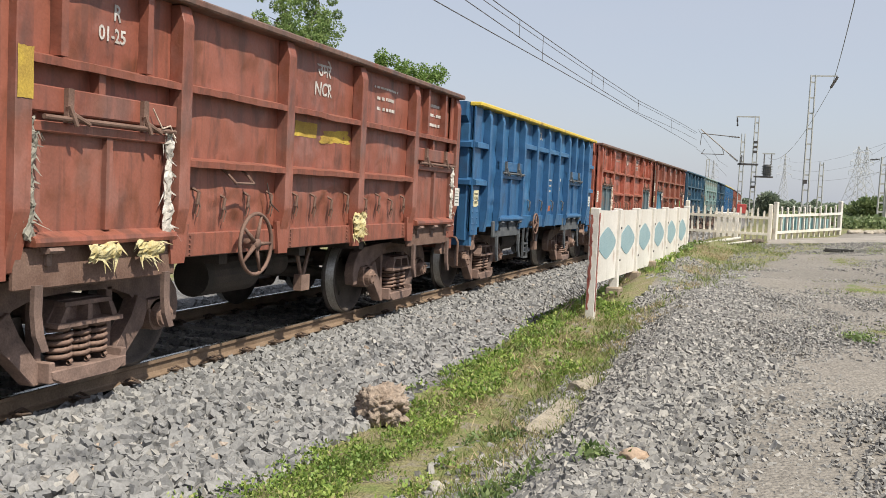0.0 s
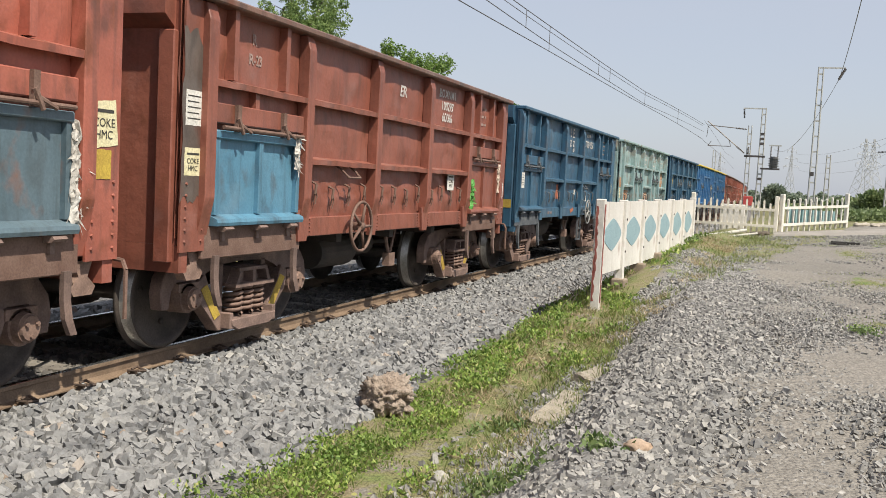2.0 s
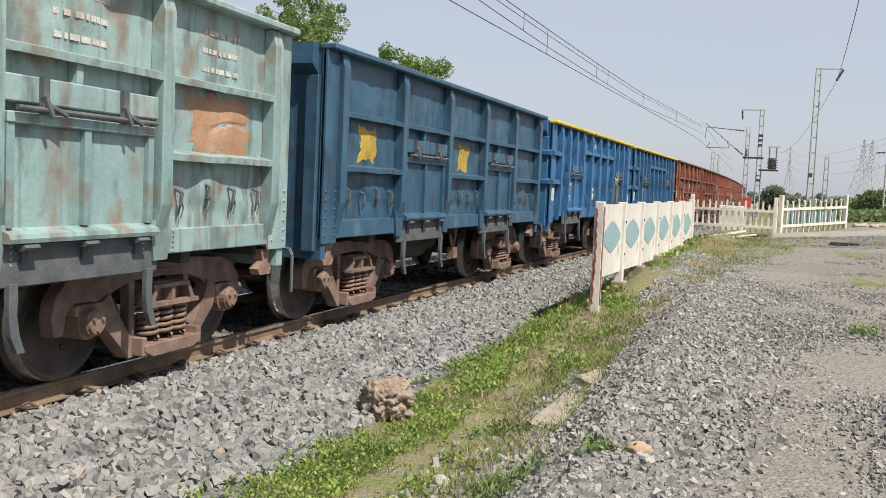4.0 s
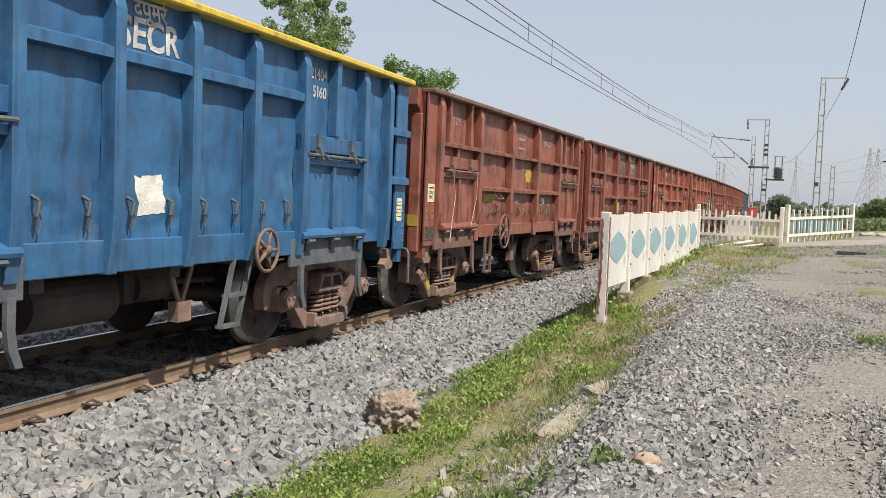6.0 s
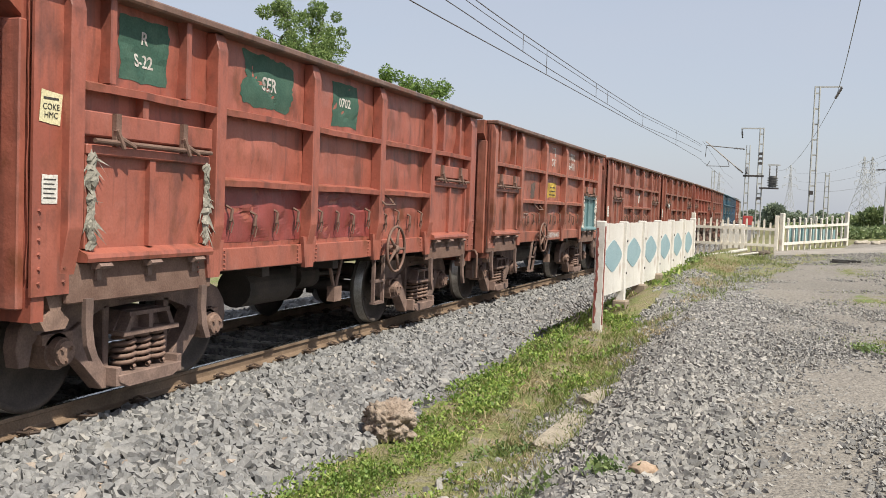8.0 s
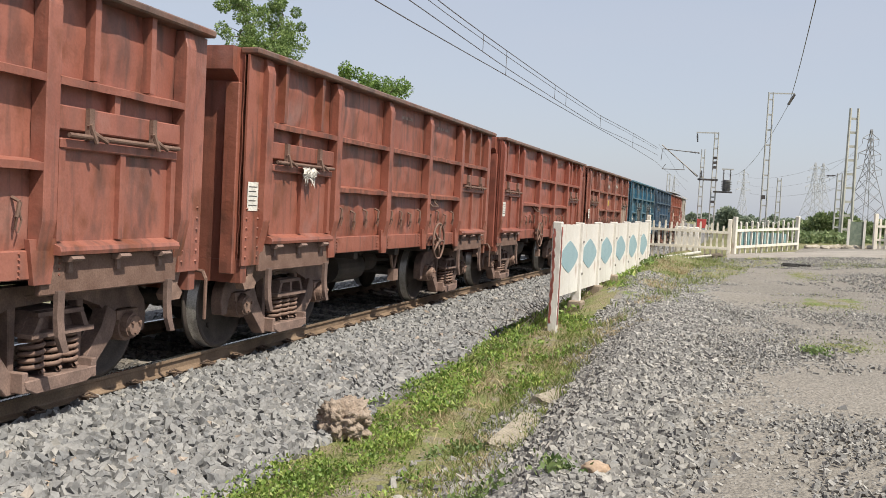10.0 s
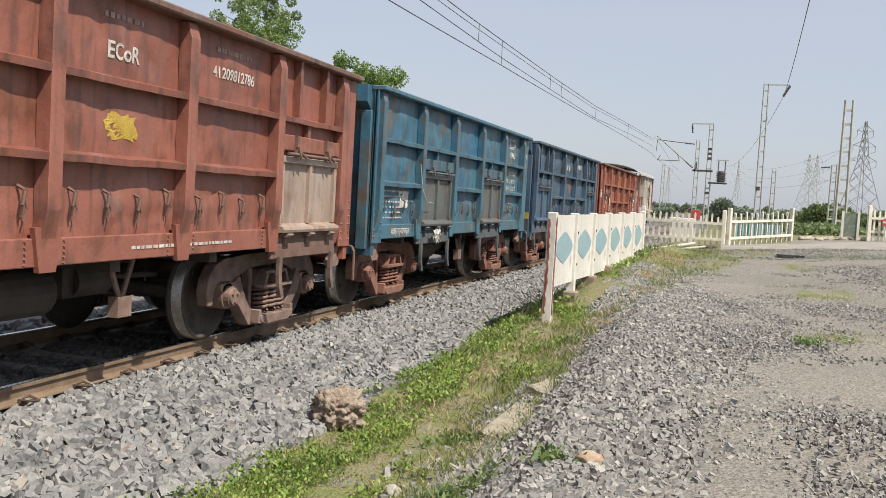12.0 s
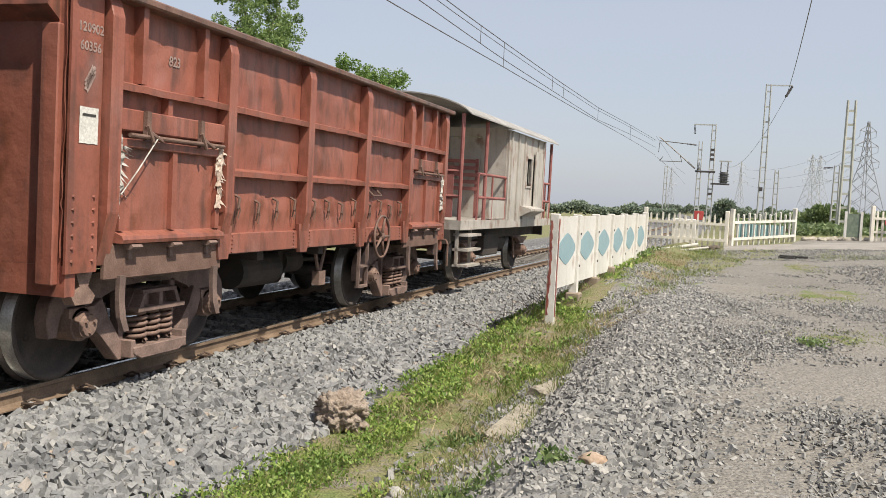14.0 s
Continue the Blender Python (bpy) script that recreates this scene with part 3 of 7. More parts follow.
def painted(name, bm, wagon, label="", smooth=False):
    PAINTED.add(name)
    return part(name, bm, RED, wagon, label, smooth)


def door_bay_meshes():
    """name, mesh, offset along the wagon; the pieces of one flap door bay."""
    d = []
    bm = B()
    box(bm, 1.475, 1.505, -0.78, 0.78, 1.22, 2.04)
    d.append(("door", bevelled(bm, 0.006), RED, (0,)))
    bm = B()
    box(bm, 1.505, 1.55, -0.035, 0.035, 1.30, 1.98)
    d.append(("door_stile", bm, RED, (-0.745, 0.0, 0.745)))
    bm = B()
    box(bm, 1.505, 1.565, -0.78, 0.78, 1.982, 2.06)
    d.append(("door_head", bevelled(bm, 0.01), RED, (0,)))
    bm = B()
    prism(bm, [(1.506, 1.20), (1.60, 1.20), (1.61, 1.23), (1.60, 1.26), (1.506, 1.298)], -0.80, 0.80, "y")
    d.append(("door_lip", bm, RED, (0,)))
    bm = B()
    box(bm, 1.48, 1.56, -0.82, 0.82, 2.12, 2.30)
    d.append(("hinge_bar", bevelled(bm, 0.01), RED, (0,)))
    bm = B()
    box(bm, 1.562, 1.60, -0.03, 0.03, 2.06, 2.30)
    tube(bm, (1.60, -0.02, 2.18), (1.62, 0.04, 2.04), 0.024, 0.018, 7)
    tube(bm, (1.60, 0.02, 2.12), (1.62, 0.17, 2.06), 0.022, 0.016, 7)
    d.append(("latch", bm, M_LEDGE, (-0.48, 0.36)))
    bm = B()
    tube(bm, (1.60, -0.74, 2.085), (1.60, 0.74, 2.085), 0.018, seg=8)
    d.append(("hinge_rod", bm, M_LEDGE, (0,)))
    bm = B()
    box(bm, 1.47, 1.52, -0.90, 0.90, 0.90, 1.195)
    d.append(("door_ledge", bevelled(bm, 0.01), M_LEDGE, (0,)))
    bm = B()
    prism(bm, [(1.522, 1.14), (1.60, 1.15), (1.62, 1.17), (1.60, 1.19), (1.522, 1.195)], -0.07, 0.07, "y")
    box(bm, 1.522, 1.545, -0.025, 0.025, 1.06, 1.14)
    d.append(("ledge_bracket", bm, M_BOGIE, (-0.6, 0.0, 0.6)))
    bm = B()
    prism(bm, [(-0.04, 0.93), (0.04, 0.93), (0.035, 0.72), (0.06, 0.58), (0.11, 0.46), (0.04, 0.46), (-0.02, 0.58), (-0.04, 0.72)], 1.51, 1.55)
    d.append(("safety_strap", bm, M_BOGIE, (-0.70, 0.76)))
    return [(n, mesh_of(n, b, m), o) for n, b, m, o in d]


ME_DOOR = door_bay_meshes()


def wagon_ends(w, shift=0.0, half=HALF):
    """End walls, corner plates and their stiffeners, at both ends."""
    bm = B()
    box(bm, -1.46, 1.46, half - 0.06, half - 0.02, SILL, TOP - 0.002)
    me_end = mesh_of("end_wall", bm, RED)
    bm = B()
    box(bm, -0.08, 0.08, half - 0.018, half + 0.05, SILL - 0.15, TOP - 0.36)
    me_stile = mesh_of("end_stiffener", bevelled(bm, 0.01), RED)
    bm = B()
    prism(bm, [(half - 0.018, TOP - 0.34), (half + 0.13, TOP - 0.24), (half + 0.13, TOP - 0.004), (half - 0.018, TOP - 0.004)], -1.40, 1.40)
    me_beam = mesh_of("end_beam", bm, RED)
    bm = B()
    box(bm, 1.50, 1.522, half - 0.36, half + 0.005, SILL - 0.06, TOP - 0.075)
    for z in np.arange(SILL + 0.03, 1.6, 0.10):
        for y in (half - 0.06, half - 0.30):
            tube(bm, (1.522, y, z), (1.537, y, z), 0.017, 0.010, 6)
    me_corner = mesh_of("corner_plate", bm, RED)
    wide = 2.5 * BAY - abs(shift) + 0.06
    bm = B()
    box(bm, 1.50, 1.522, wide, half + 0.005, SILL - 0.06, TOP - 0.075)
    for z in np.arange(SILL + 0.03, 1.6, 0.10):
        for y in (half - 0.06, wide + 0.08):
            tube(bm, (1.522, y, z), (1.537, y, z), 0.017, 0.010, 6)
    me_wide = mesh_of("corner_plate", bm, RED)
    bm = B()
    box(bm, -1.5, 1.5, half - 0.14, half - 0.02, SILL - 0.24, SILL - 0.002)
    me_head = mesh_of("headstock", bm, RED)
    for turn in (0, math.pi):
        T = Matrix.Rotation(turn, 4, "Z")
        for nm, me, xs in (("end_wall", me_end, (0,)), ("end_stiffener", me_stile, (-1.36, -0.5, 0.5, 1.36)), ("end_beam", me_beam, (0,)), ("headstock", me_head, (0,))):
            for x in xs:
                painted(nm, me, w).matrix_local = T @ Matrix.Translation((x, 0, 0))
        for flip in (1, -1):
            away = half - (2.5 * BAY + (shift if turn == 0 else -shift))
            me = me_wide if away > 0.5 else me_corner
            painted("corner_plate", me, w).matrix_local = T @ Matrix.Diagonal((flip, 1, 1, 1))
    bm = B()                                        # bent rod that works the coupler from the side
    y = half + 0.075
    for a, b in (((0.25, y, 1.02), (1.30, y, 0.99)), ((1.30, y, 0.99), (1.56, y - 0.05, 0.97)), ((1.56, y - 0.05, 0.97), (1.60, y - 0.06, 0.90)), ((1.60, y - 0.06, 0.90), (1.60, y - 0.06, 0.52))):
        tube(bm, a, b, 0.018, seg=6)
    me_lever = mesh_of("uncoupling_lever", bm, M_LEDGE)
    bm = B()
    prism(bm, [(-0.10, 0.98), (0.10, 0.98), (0.05, 0.86), (0.14, 0.78), (0.10, 0.72), (-0.10, 0.72), (-0.14, 0.78), (-0.05, 0.86)], 1.36, 1.46)
    me_tow = mesh_of("tow_bracket", bm, M_RUST)
    for turn in (0, math.pi):
        T = Matrix.Rotation(turn, 4, "Z")
        part("uncoupling_lever", me_lever, None, w).matrix_local = T
        for y in (-4.62, 4.62):
            part("tow_bracket", me_tow, None, w).matrix_local = T @ Matrix.Translation((0, y, 0))
    bm = B()
    box(bm, -1.455, 1.455, -half + 0.062, half - 0.062, 1.10, 1.16)
    part("floor", bm, M_UNDER, w)


def wagon_sides(w, seed, shift=0.0, half=HALF):
    for side in (1, -1):
        bm = B()
        sheet(bm, side, -half, half, SILL + 0.06, TOP - 0.06, 150, 40, seed + 3.0 * side, shift)
        w["sheet_seed"], w["shift"] = seed + 3.0, shift
        painted("side_wall", bm, w, smooth=True)
        bm = B()
        x0, x1 = (side * (XS - 0.05), side * (XO + 0.03)) if side > 0 else (side * (XO + 0.03), side * (XS - 0.05))
        box(bm, x0, x1, -half, half, TOP - 0.07, TOP)
        painted("top_rail", bevelled(bm, 0.015), w)


def doors_at(w, T, y):
    for nm, me, offs in ME_DOOR:
        for o in offs:
            ob = part(nm, me, None, w)
            ob.matrix_local = T @ Matrix.Translation((0, y + o, 0))
            if me.materials[0] is RED:
                PAINTED.add(nm)


def cleat_mesh():
    bm = B()
    for a, b, r in (((1.47, 0.0, 0.10), (1.53, 0.012, 0.07), 0.014), ((1.53, 0.012, 0.07), (1.527, -0.010, -0.04), 0.017), ((1.527, -0.010, -0.04), (1.50, 0.006, -0.12), 0.012), ((1.528, 0.0, 0.03), (1.53, 0.035, -0.06), 0.009), ((1.53, 0.035, -0.06), (1.515, 0.02, -0.15), 0.007)):
        tube(bm, a, b, r, r * 0.85, 6)
    return mesh_of("rope_cleat", bm, M_LEDGE)


ME_CLEAT = cleat_mesh()


def grab_handle(w, y, z=1.72):
    bm = B()
    chain(bm, [(1.47, y - 0.17, z + 0.10), (1.56, y - 0.17, z + 0.04), (1.63, y - 0.16, z - 0.03), (1.63, y + 0.16, z - 0.03), (1.56, y + 0.17, z + 0.04), (1.47, y + 0.17, z + 0.10)], 0.013, 6)
    return part("grab_handle", bm, M_LEDGE, w)


def open_wagon(doors=(0, 4), seed=0.0, wheel_y=None, step_y=None, shift=0.0, lean=0.0):
    """An open bogie wagon: six posts a side, two rows of ribs, four flap doors."""
    w = thing("open_wagon", "red oxide open bogie wagon", "freight wagon", group="wagons of the train")
    wagon_sides(w, seed, shift, OPEN_HALF)
    bm = B()
    prism(bm, [(1.46, SILL - 0.02), (1.50, SILL - 0.02), (1.55, 1.26), (XO, 1.45), (XO, TOP - 0.22), (1.55, TOP - 0.075), (1.46, TOP - 0.075)], -0.075, 0.075, "y")
    me_post = mesh_of("post", bevelled(bm, 0.008), RED)
    bm = B()
    prism(bm, [(-0.15, SILL + 0.28), (0.15, SILL + 0.28), (0.09, SILL - 0.05), (-0.09, SILL - 0.05)], 1.50, 1.545)
    for d in (-0.21, 0.21):
        for i in range(5):
            tube(bm, (1.505, d, SILL + 0.01 + 0.042 * i), (1.525, d, SILL + 0.01 + 0.042 * i), 0.014, 0.009, 6)
    me_foot = mesh_of("post_foot", bm, RED)
    me_ribs = []
    for q in range(5):                              # ribs bent by years of grabs and loads
        bm = B()
        last = None
        for i in range(13):
            y = -0.835 + 1.67 * i / 12
            sag = 0.012 * noise.noise((y * 1.5, q * 4.7 + seed, 1)) * math.sin(math.pi * i / 12) + 0.006 * noise.noise((y * 6, q * 3.1, seed))
            push = 0.010 * noise.noise((y * 2.2, q * 2.9, seed + 6))
            row = [bm.verts.new((x, y, z)) for x, z in ((1.44, 0.0), (1.585 + push, -0.02 + sag), (1.59 + push, 0.035 + sag), (1.44, 0.07))]
            if last:
                for a in range(4):
                    bm.faces.new((last[a], last[(a + 1) % 4], row[(a + 1) % 4], row[a]))
            last = row
        me_ribs.append(mesh_of("rib", bm, RED))
    bm = B()
    box(bm, 1.46, 1.56, -0.035, 0.035, 0.0, 0.64)
    me_stud = mesh_of("stiffener", bm, RED)
    bm = B()
    box(bm, 1.46, 1.55, -0.035, 0.035, 0.0, 0.17)
    me_stub = mesh_of("stub", bm, RED)
    bm = B()
    box(bm, 1.43, 1.512, -0.915, 0.915, SILL - 0.01, SILL + 0.20)
    me_sill = mesh_of("side_sill", bevelled(bm, 0.008), RED)
    for turn in (0, math.pi):
        T = Matrix.Rotation(turn, 4, "Z")
        go = shift if turn == 0 else -shift
        for y in POSTS:
            y = max(-4.84, min(4.84, y + go))
            painted("post", me_post, w).matrix_local = T @ Matrix.Translation((0, y, 0))
            if abs(y) < 3.4:
                painted("post_foot", me_foot, w).matrix_local = T @ Matrix.Translation((0, y, 0))
        for k in range(5):
            y = BAY * (k - 2) + go
            at_y = T @ Matrix.Translation((0, y, 0))
            painted("rib", me_ribs[k], w).matrix_local = at_y @ Matrix.Translation((0, 0, 2.46))
            if k in doors:
                doors_at(w, T, y)
                painted("stub", me_stub, w).matrix_local = at_y @ Matrix.Translation((0, -0.1, 2.29))
            else:
                painted("rib", me_ribs[(k + 2) % 5], w).matrix_local = at_y @ Matrix.Translation((0, 0, 1.83))
                painted("side_sill", me_sill, w).matrix_local = at_y
                if turn == 0:
                    for q in (-0.62, -0.2, 0.22, 0.66):
                        part("rope_cleat", ME_CLEAT, None, w).matrix_local = at_y @ Matrix.Translation((0, q, 1.50 + 0.03 * math.sin(9 * q + k)))
        if 0 in doors:
            for y in (-4.15, -3.2, 3.25, 4.0):
                painted("stiffener", me_stud, w).matrix_local = T @ Matrix.Translation((0, y + go, 2.52))
    wagon_ends(w, shift, OPEN_HALF)
    under_parts(w)
    if wheel_y is not None:
        brake_wheel(w, wheel_y)
    if step_y is not None:
        ladder_step(w, step_y, lean=lean)
    if wheel_y is not None or step_y is not None:
        grab_handle(w, (step_y if wheel_y is None else wheel_y) - 0.18)
    return w


def ribbed_wagon(seed=50.0, wheel_y=1.1, step_y=0.9, lean=0.0):
    """A newer open wagon: closer upright posts, a high rib along the middle, ribs that wrap its corners."""
    w = thing("open_wagon", "bright blue open bogie wagon with a yellow top rail", "freight wagon", group="wagons of the train")
    wagon_sides(w, seed, 0.0, RIBBED_HALF)
    bm = B()
    prism(bm, [(1.46, SILL - 0.02), (1.545, SILL - 0.02), (1.58, 1.26), (XO, 1.45), (XO, TOP - 0.22), (1.55, TOP - 0.075), (1.46, TOP - 0.075)], -0.06, 0.06, "y")
    me_post = mesh_of("post", bevelled(bm, 0.008), RED)
    bm = B()
    box(bm, 1.46, 1.58, -0.05, 0.05, 2.31, TOP - 0.08)
    me_half = mesh_of("half_post", bevelled(bm, 0.008), RED)
    ribs = {}
    for name, half in (("mid", 0.43), ("end", 0.31)):
        bm = B()
        prism(bm, [(1.46, -0.01), (1.58, 0.0), (1.58, 0.08), (1.46, 0.12)], -half, half, "y")
        ribs[name] = mesh_of("rib", bm, RED)
    bm = B()
    prism(bm, [(RIBBED_HALF, -0.01), (RIBBED_HALF + 0.1, 0.0), (RIBBED_HALF + 0.1, 0.08), (RIBBED_HALF, 0.12)], -1.5, 1.5)
    me_wrap = mesh_of("end_rib", bm, RED)
    bm = B()
    box(bm, 1.43, 1.512, -2.0, 2.0, SILL - 0.01, SILL + 0.24)
    me_sill = mesh_of("side_sill", bevelled(bm, 0.008), RED)
    for turn in (0, math.pi):
        T = Matrix.Rotation(turn, 4, "Z")
        for y in (-4.26, -3.50, -1.98, -0.99, 0.0, 0.99, 1.98, 3.50, 4.26):
            painted("post", me_post, w).matrix_local = T @ Matrix.Translation((0, y, 0))
        for y in (-2.74, 2.74):
            painted("half_post", me_half, w).matrix_local = T @ Matrix.Translation((0, y, 0))
            doors_at(w, T, y)
        for y in (-1.485, -0.495, 0.495, 1.485):
            painted("rib", ribs["mid"], w).matrix_local = T @ Matrix.Translation((0, y, 2.62))
            if turn == 0:
                for q in (-0.25, 0.25):
                    part("rope_cleat", ME_CLEAT, None, w).matrix_local = T @ Matrix.Translation((0, y + q, 1.5))
        for y in (-4.64, 4.64):
            for z in (1.83, 2.46):
                painted("rib", ribs["end"], w).matrix_local = T @ Matrix.Translation((0, y, z))
        for z in (1.83, 2.46):
            painted("end_rib", me_wrap, w).matrix_local = T @ Matrix.Translation((0, 0, z))
        painted("side_sill", me_sill, w).matrix_local = T
    wagon_ends(w, 0.0, RIBBED_HALF)
    under_parts(w)
    brake_wheel(w, wheel_y, r=0.20)
    ladder_step(w, step_y, lean=lean)
    return w


def repaint(w, mat, names=None):
    for o in w.children_recursive:
        base = o.name.split(".")[0]
        if base in (names or PAINTED) and o.type == "MESH":
            o.material_slots[0].link = "OBJECT"
            o.material_slots[0].material = mat


# ---- brake van ----
M_VANWALL = wagon_paint("weathered grey van paint", (0.42, 0.385, 0.34), (0.52, 0.48, 0.435), (0.24, 0.20, 0.17), (0.25, 0.14, 0.10), 0.3, 31)
M_VANRED = surface("faded red railing paint", (0.26, 0.09, 0.08), (0.36, 0.14, 0.12), 5, 0.7)


def brake_van():
    v = thing("brake_van", "weathered grey four-wheel brake van with open verandas and red railings", "brake van")
    bm = B()
    box(bm, -1.5, 1.5, -4.15, 4.15, 1.12, 1.30)
    part("deck", bm, M_VANWALL, v)
    bm = B()
    for x in (-1.0, 1.0):
        box(bm, x - 0.06, x + 0.06, -4.1, 4.1, 0.86, 1.118)
    box(bm, -1.3, 1.3, 4.05, 4.15, 0.85, 1.118)
    box(bm, -1.3, 1.3, -4.15, -4.05, 0.85, 1.118)
    part("underframe", bm, M_UNDER, v)
    # cabin walls with window openings
    for side in (1, -1):
        bm = B()
        x0, x1 = sorted((side * 1.44, side * 1.49))
        y0, y1, wy0, wy1, wz0, wz1 = -0.7, 3.0, 1.05, 1.55, 2.1, 2.75
        box(bm, x0, x1, y0, wy0, 1.302, 3.28)
        box(bm, x0, x1, wy1, y1, 1.302, 3.28)
        box(bm, x0, x1, wy0, wy1, 1.302, wz0)
        box(bm, x0, x1, wy0, wy1, wz1, 3.28)
        part("cabin_side", bm, M_VANWALL, v)
        bm = B()
        xf0, xf1 = sorted((side * 1.43, side * 1.515))
        for a, b, c, d in ((wy0 - 0.05, wy0, wz0 - 0.05, wz1 + 0.05), (wy1, wy1 + 0.05, wz0 - 0.05, wz1 + 0.05), (wy0, wy1, wz0 - 0.05, wz0), (wy0, wy1, wz1, wz1 + 0.05)):
            box(bm, xf0, xf1, a, b, c, d)
        part("window_frame", bm, M_VANWALL, v)
        for y in (-0.55, 0.1, 0.75, 2.2, 2.85):
            bm = B()
            x0b, x1b = sorted((side * 1.492, side * 1.53))
            box(bm, x0b, x1b, y - 0.03, y + 0.03, 1.302, 3.27)
            part("wall_batten", bm, M_VANWALL, v)
        bm = B()                                    # hinged flap beside the window
        box(bm, *sorted((side * 1.535, side * 1.56)), 1.75, 2.55, 1.55, 2.95)
        part("shutter", bm, M_VANWALL, v)
        bm = B()                                    # tapered locker below
        prism(bm, [(side * 1.492, 1.62), (side * 1.75, 1.55), (side * 1.75, 1.50), (side * 1.492, 1.36)], 0.6, 2.1, "y")
        part("side_locker", bm, M_VANWALL, v)
    for y in (-0.7, 3.0):
        bm = B()
        box(bm, -1.438, 0.1, y - 0.025, y + 0.025, 1.302, 3.3)
        box(bm, 0.85, 1.438, y - 0.025, y + 0.025, 1.302, 3.3)
        box(bm, 0.1, 0.85, y - 0.025, y + 0.025, 3.1, 3.3)
        part("cabin_end", bm, M_VANWALL, v)
        bm = B()
        box(bm, 0.11, 0.84, y - 0.012, y + 0.012, 1.305, 3.09)
        part("cabin_door", bm, M_VANWALL, v, "pale closed cabin door")
    # curved roof
    bm = B()
    prof = [(1.62 * math.sin(a), 3.30 + 0.40 * (math.cos(a) - math.cos(1.25)) / (1 - math.cos(1.25))) for a in [(-1.25 + 2.5 * i / 14) for i in range(15)]]
    sx = 1.62 / prof[-1][0]
    top = [(x * sx, z) for x, z in prof]
    prism(bm, top + [(x, z - 0.025) for x, z in reversed(top)], -4.2, 4.2, "y")
    part("roof", bm, surface("pale sooty roof", (0.28, 0.265, 0.25), (0.40, 0.385, 0.37), 1.5, 0.85), v, "pale curved sheet roof")
    # verandas: posts, rails
    bm = B()
    tube(bm, (0, 0, 1.3), (0, 0, 3.3), 0.04, seg=8)
    me_vp = mesh_of("veranda_post", bm, M_VANRED)
    for x in (-1.44, 1.44):
        for y in (-4.1, -2.4, 3.2, 4.1):
            part("veranda_post", me_vp, None, v).matrix_local = Matrix.Translation((x, y, 0))
    for x in (-1.44, 1.44):
        for y0, y1 in ((-2.9, -0.72), (3.05, 4.1)):
            for z in (1.75, 2.22):
                bm = B()
                tube(bm, (x, y0, z), (x, y1, z), 0.03, seg=8)
                part("railing", bm, M_VANRED, v)
            for k in range(3):
                bm = B()
                yy = y0 + (y1 - y0) * k / 2
                tube(bm, (x, yy, 1.3), (x, yy, 2.22), 0.022, seg=6)
                part("baluster", bm, M_VANRED, v)
            bm = B()
            box(bm, x - 0.012, x + 0.012, y0 + 0.9, y1, 1.32, 1.72)
            part("kick_panel", bm, M_VANWALL, v)
    for y in (-4.1, 4.1):
        for z in (1.75, 2.22):
            bm = B()
            tube(bm, (-1.44, y, z), (1.44, y, z), 0.03, seg=8)
            part("end_railing", bm, M_VANRED, v)
        bm = B()
        box(bm, 0.7, 1.3, y - 0.01, y + 0.01, 1.35, 2.2)
        part("end_panel", bm, M_VANRED, v)
    bm = B()                                        # slatted bench on the veranda
    for z in (1.9, 2.05, 2.2, 2.35, 2.5):
        box(bm, -0.9, 0.9, -1.1, -1.04, z, z + 0.08)
    for x in (-0.85, 0.85):
        box(bm, x - 0.03, x + 0.03, -1.03, -0.98, 1.3, 2.6)
    part("bench_back", bm, M_VANRED, v)
    bm = B()                                        # steps at the veranda
    for k, z in enumerate((0.42, 0.72, 1.0)):
        box(bm, 1.32, 1.62, -4.0, -3.1, z, z + 0.045)
    for y in (-4.0, -3.14):
        box(bm, 1.36, 1.42, y, y + 0.045, 0.42, 1.12)
    part("veranda_step", bm, M_VANWALL, v)
    bm = B()                                        # end ladder
    for x in (0.2, 0.6):
        tube(bm, (x, 4.17, 1.3), (x, 4.17, 3.35), 0.02, seg=6)
    for z in np.arange(1.5, 3.3, 0.3):
        tube(bm, (0.2, 4.17, z), (0.6, 4.17, z), 0.016, seg=6)
    part("ladder", bm, M_VANRED, v)
    for sx in (-1, 1):                              # battery boxes and step board under the floor
        bm = B()
        box(bm, sx * 0.9 - 0.3, sx * 0.9 + 0.3, -1.35, -0.15, 0.5, 0.98)
        part("battery_box", bevelled(bm, 0.02), M_UNDER, v)
        bm = B()
        tube(bm, (sx * 0.75, 0.15, 0.72), (sx * 0.75, 1.35, 0.72), 0.24, seg=16)
        part("air_reservoir", bm, M_UNDER, v)
    for y in (-2.35, 2.35):
        for turn in (0, math.pi):
            T = Matrix.Translation((0, y, 0)) @ Matrix.Rotation(turn, 4, "Z")
            part("axle_box", ME_BOGIE["axle_box"], None, v).matrix_local = T
            bm = B()                                # leaf spring and axle guard
            for k in range(5):
                box(bm, 1.08, 1.18, -0.55 + 0.09 * k, 0.55 - 0.09 * k, 0.80 - 0.032 * k, 0.826 - 0.032 * k)
            part("leaf_spring", bm, M_RUST, v).matrix_local = T
            bm = B()
            prism(bm, [(-0.5, 1.1), (0.5, 1.1), (0.26, 0.3), (0.16, 0.3), (0.2, 0.75), (-0.2, 0.75), (-0.16, 0.3), (-0.26, 0.3)], 1.0, 1.035)
            part("axle_guard", bm, M_RUST, v).matrix_local = T
        add_wheelset(v, y)
    for turn in (0, math.pi):
        c = part("coupler", ME_COUPLER, None, v)
        c.matrix_local = Matrix.Rotation(turn, 4, "Z") @ Matrix.Translation((0, -0.75, 0))
    return v


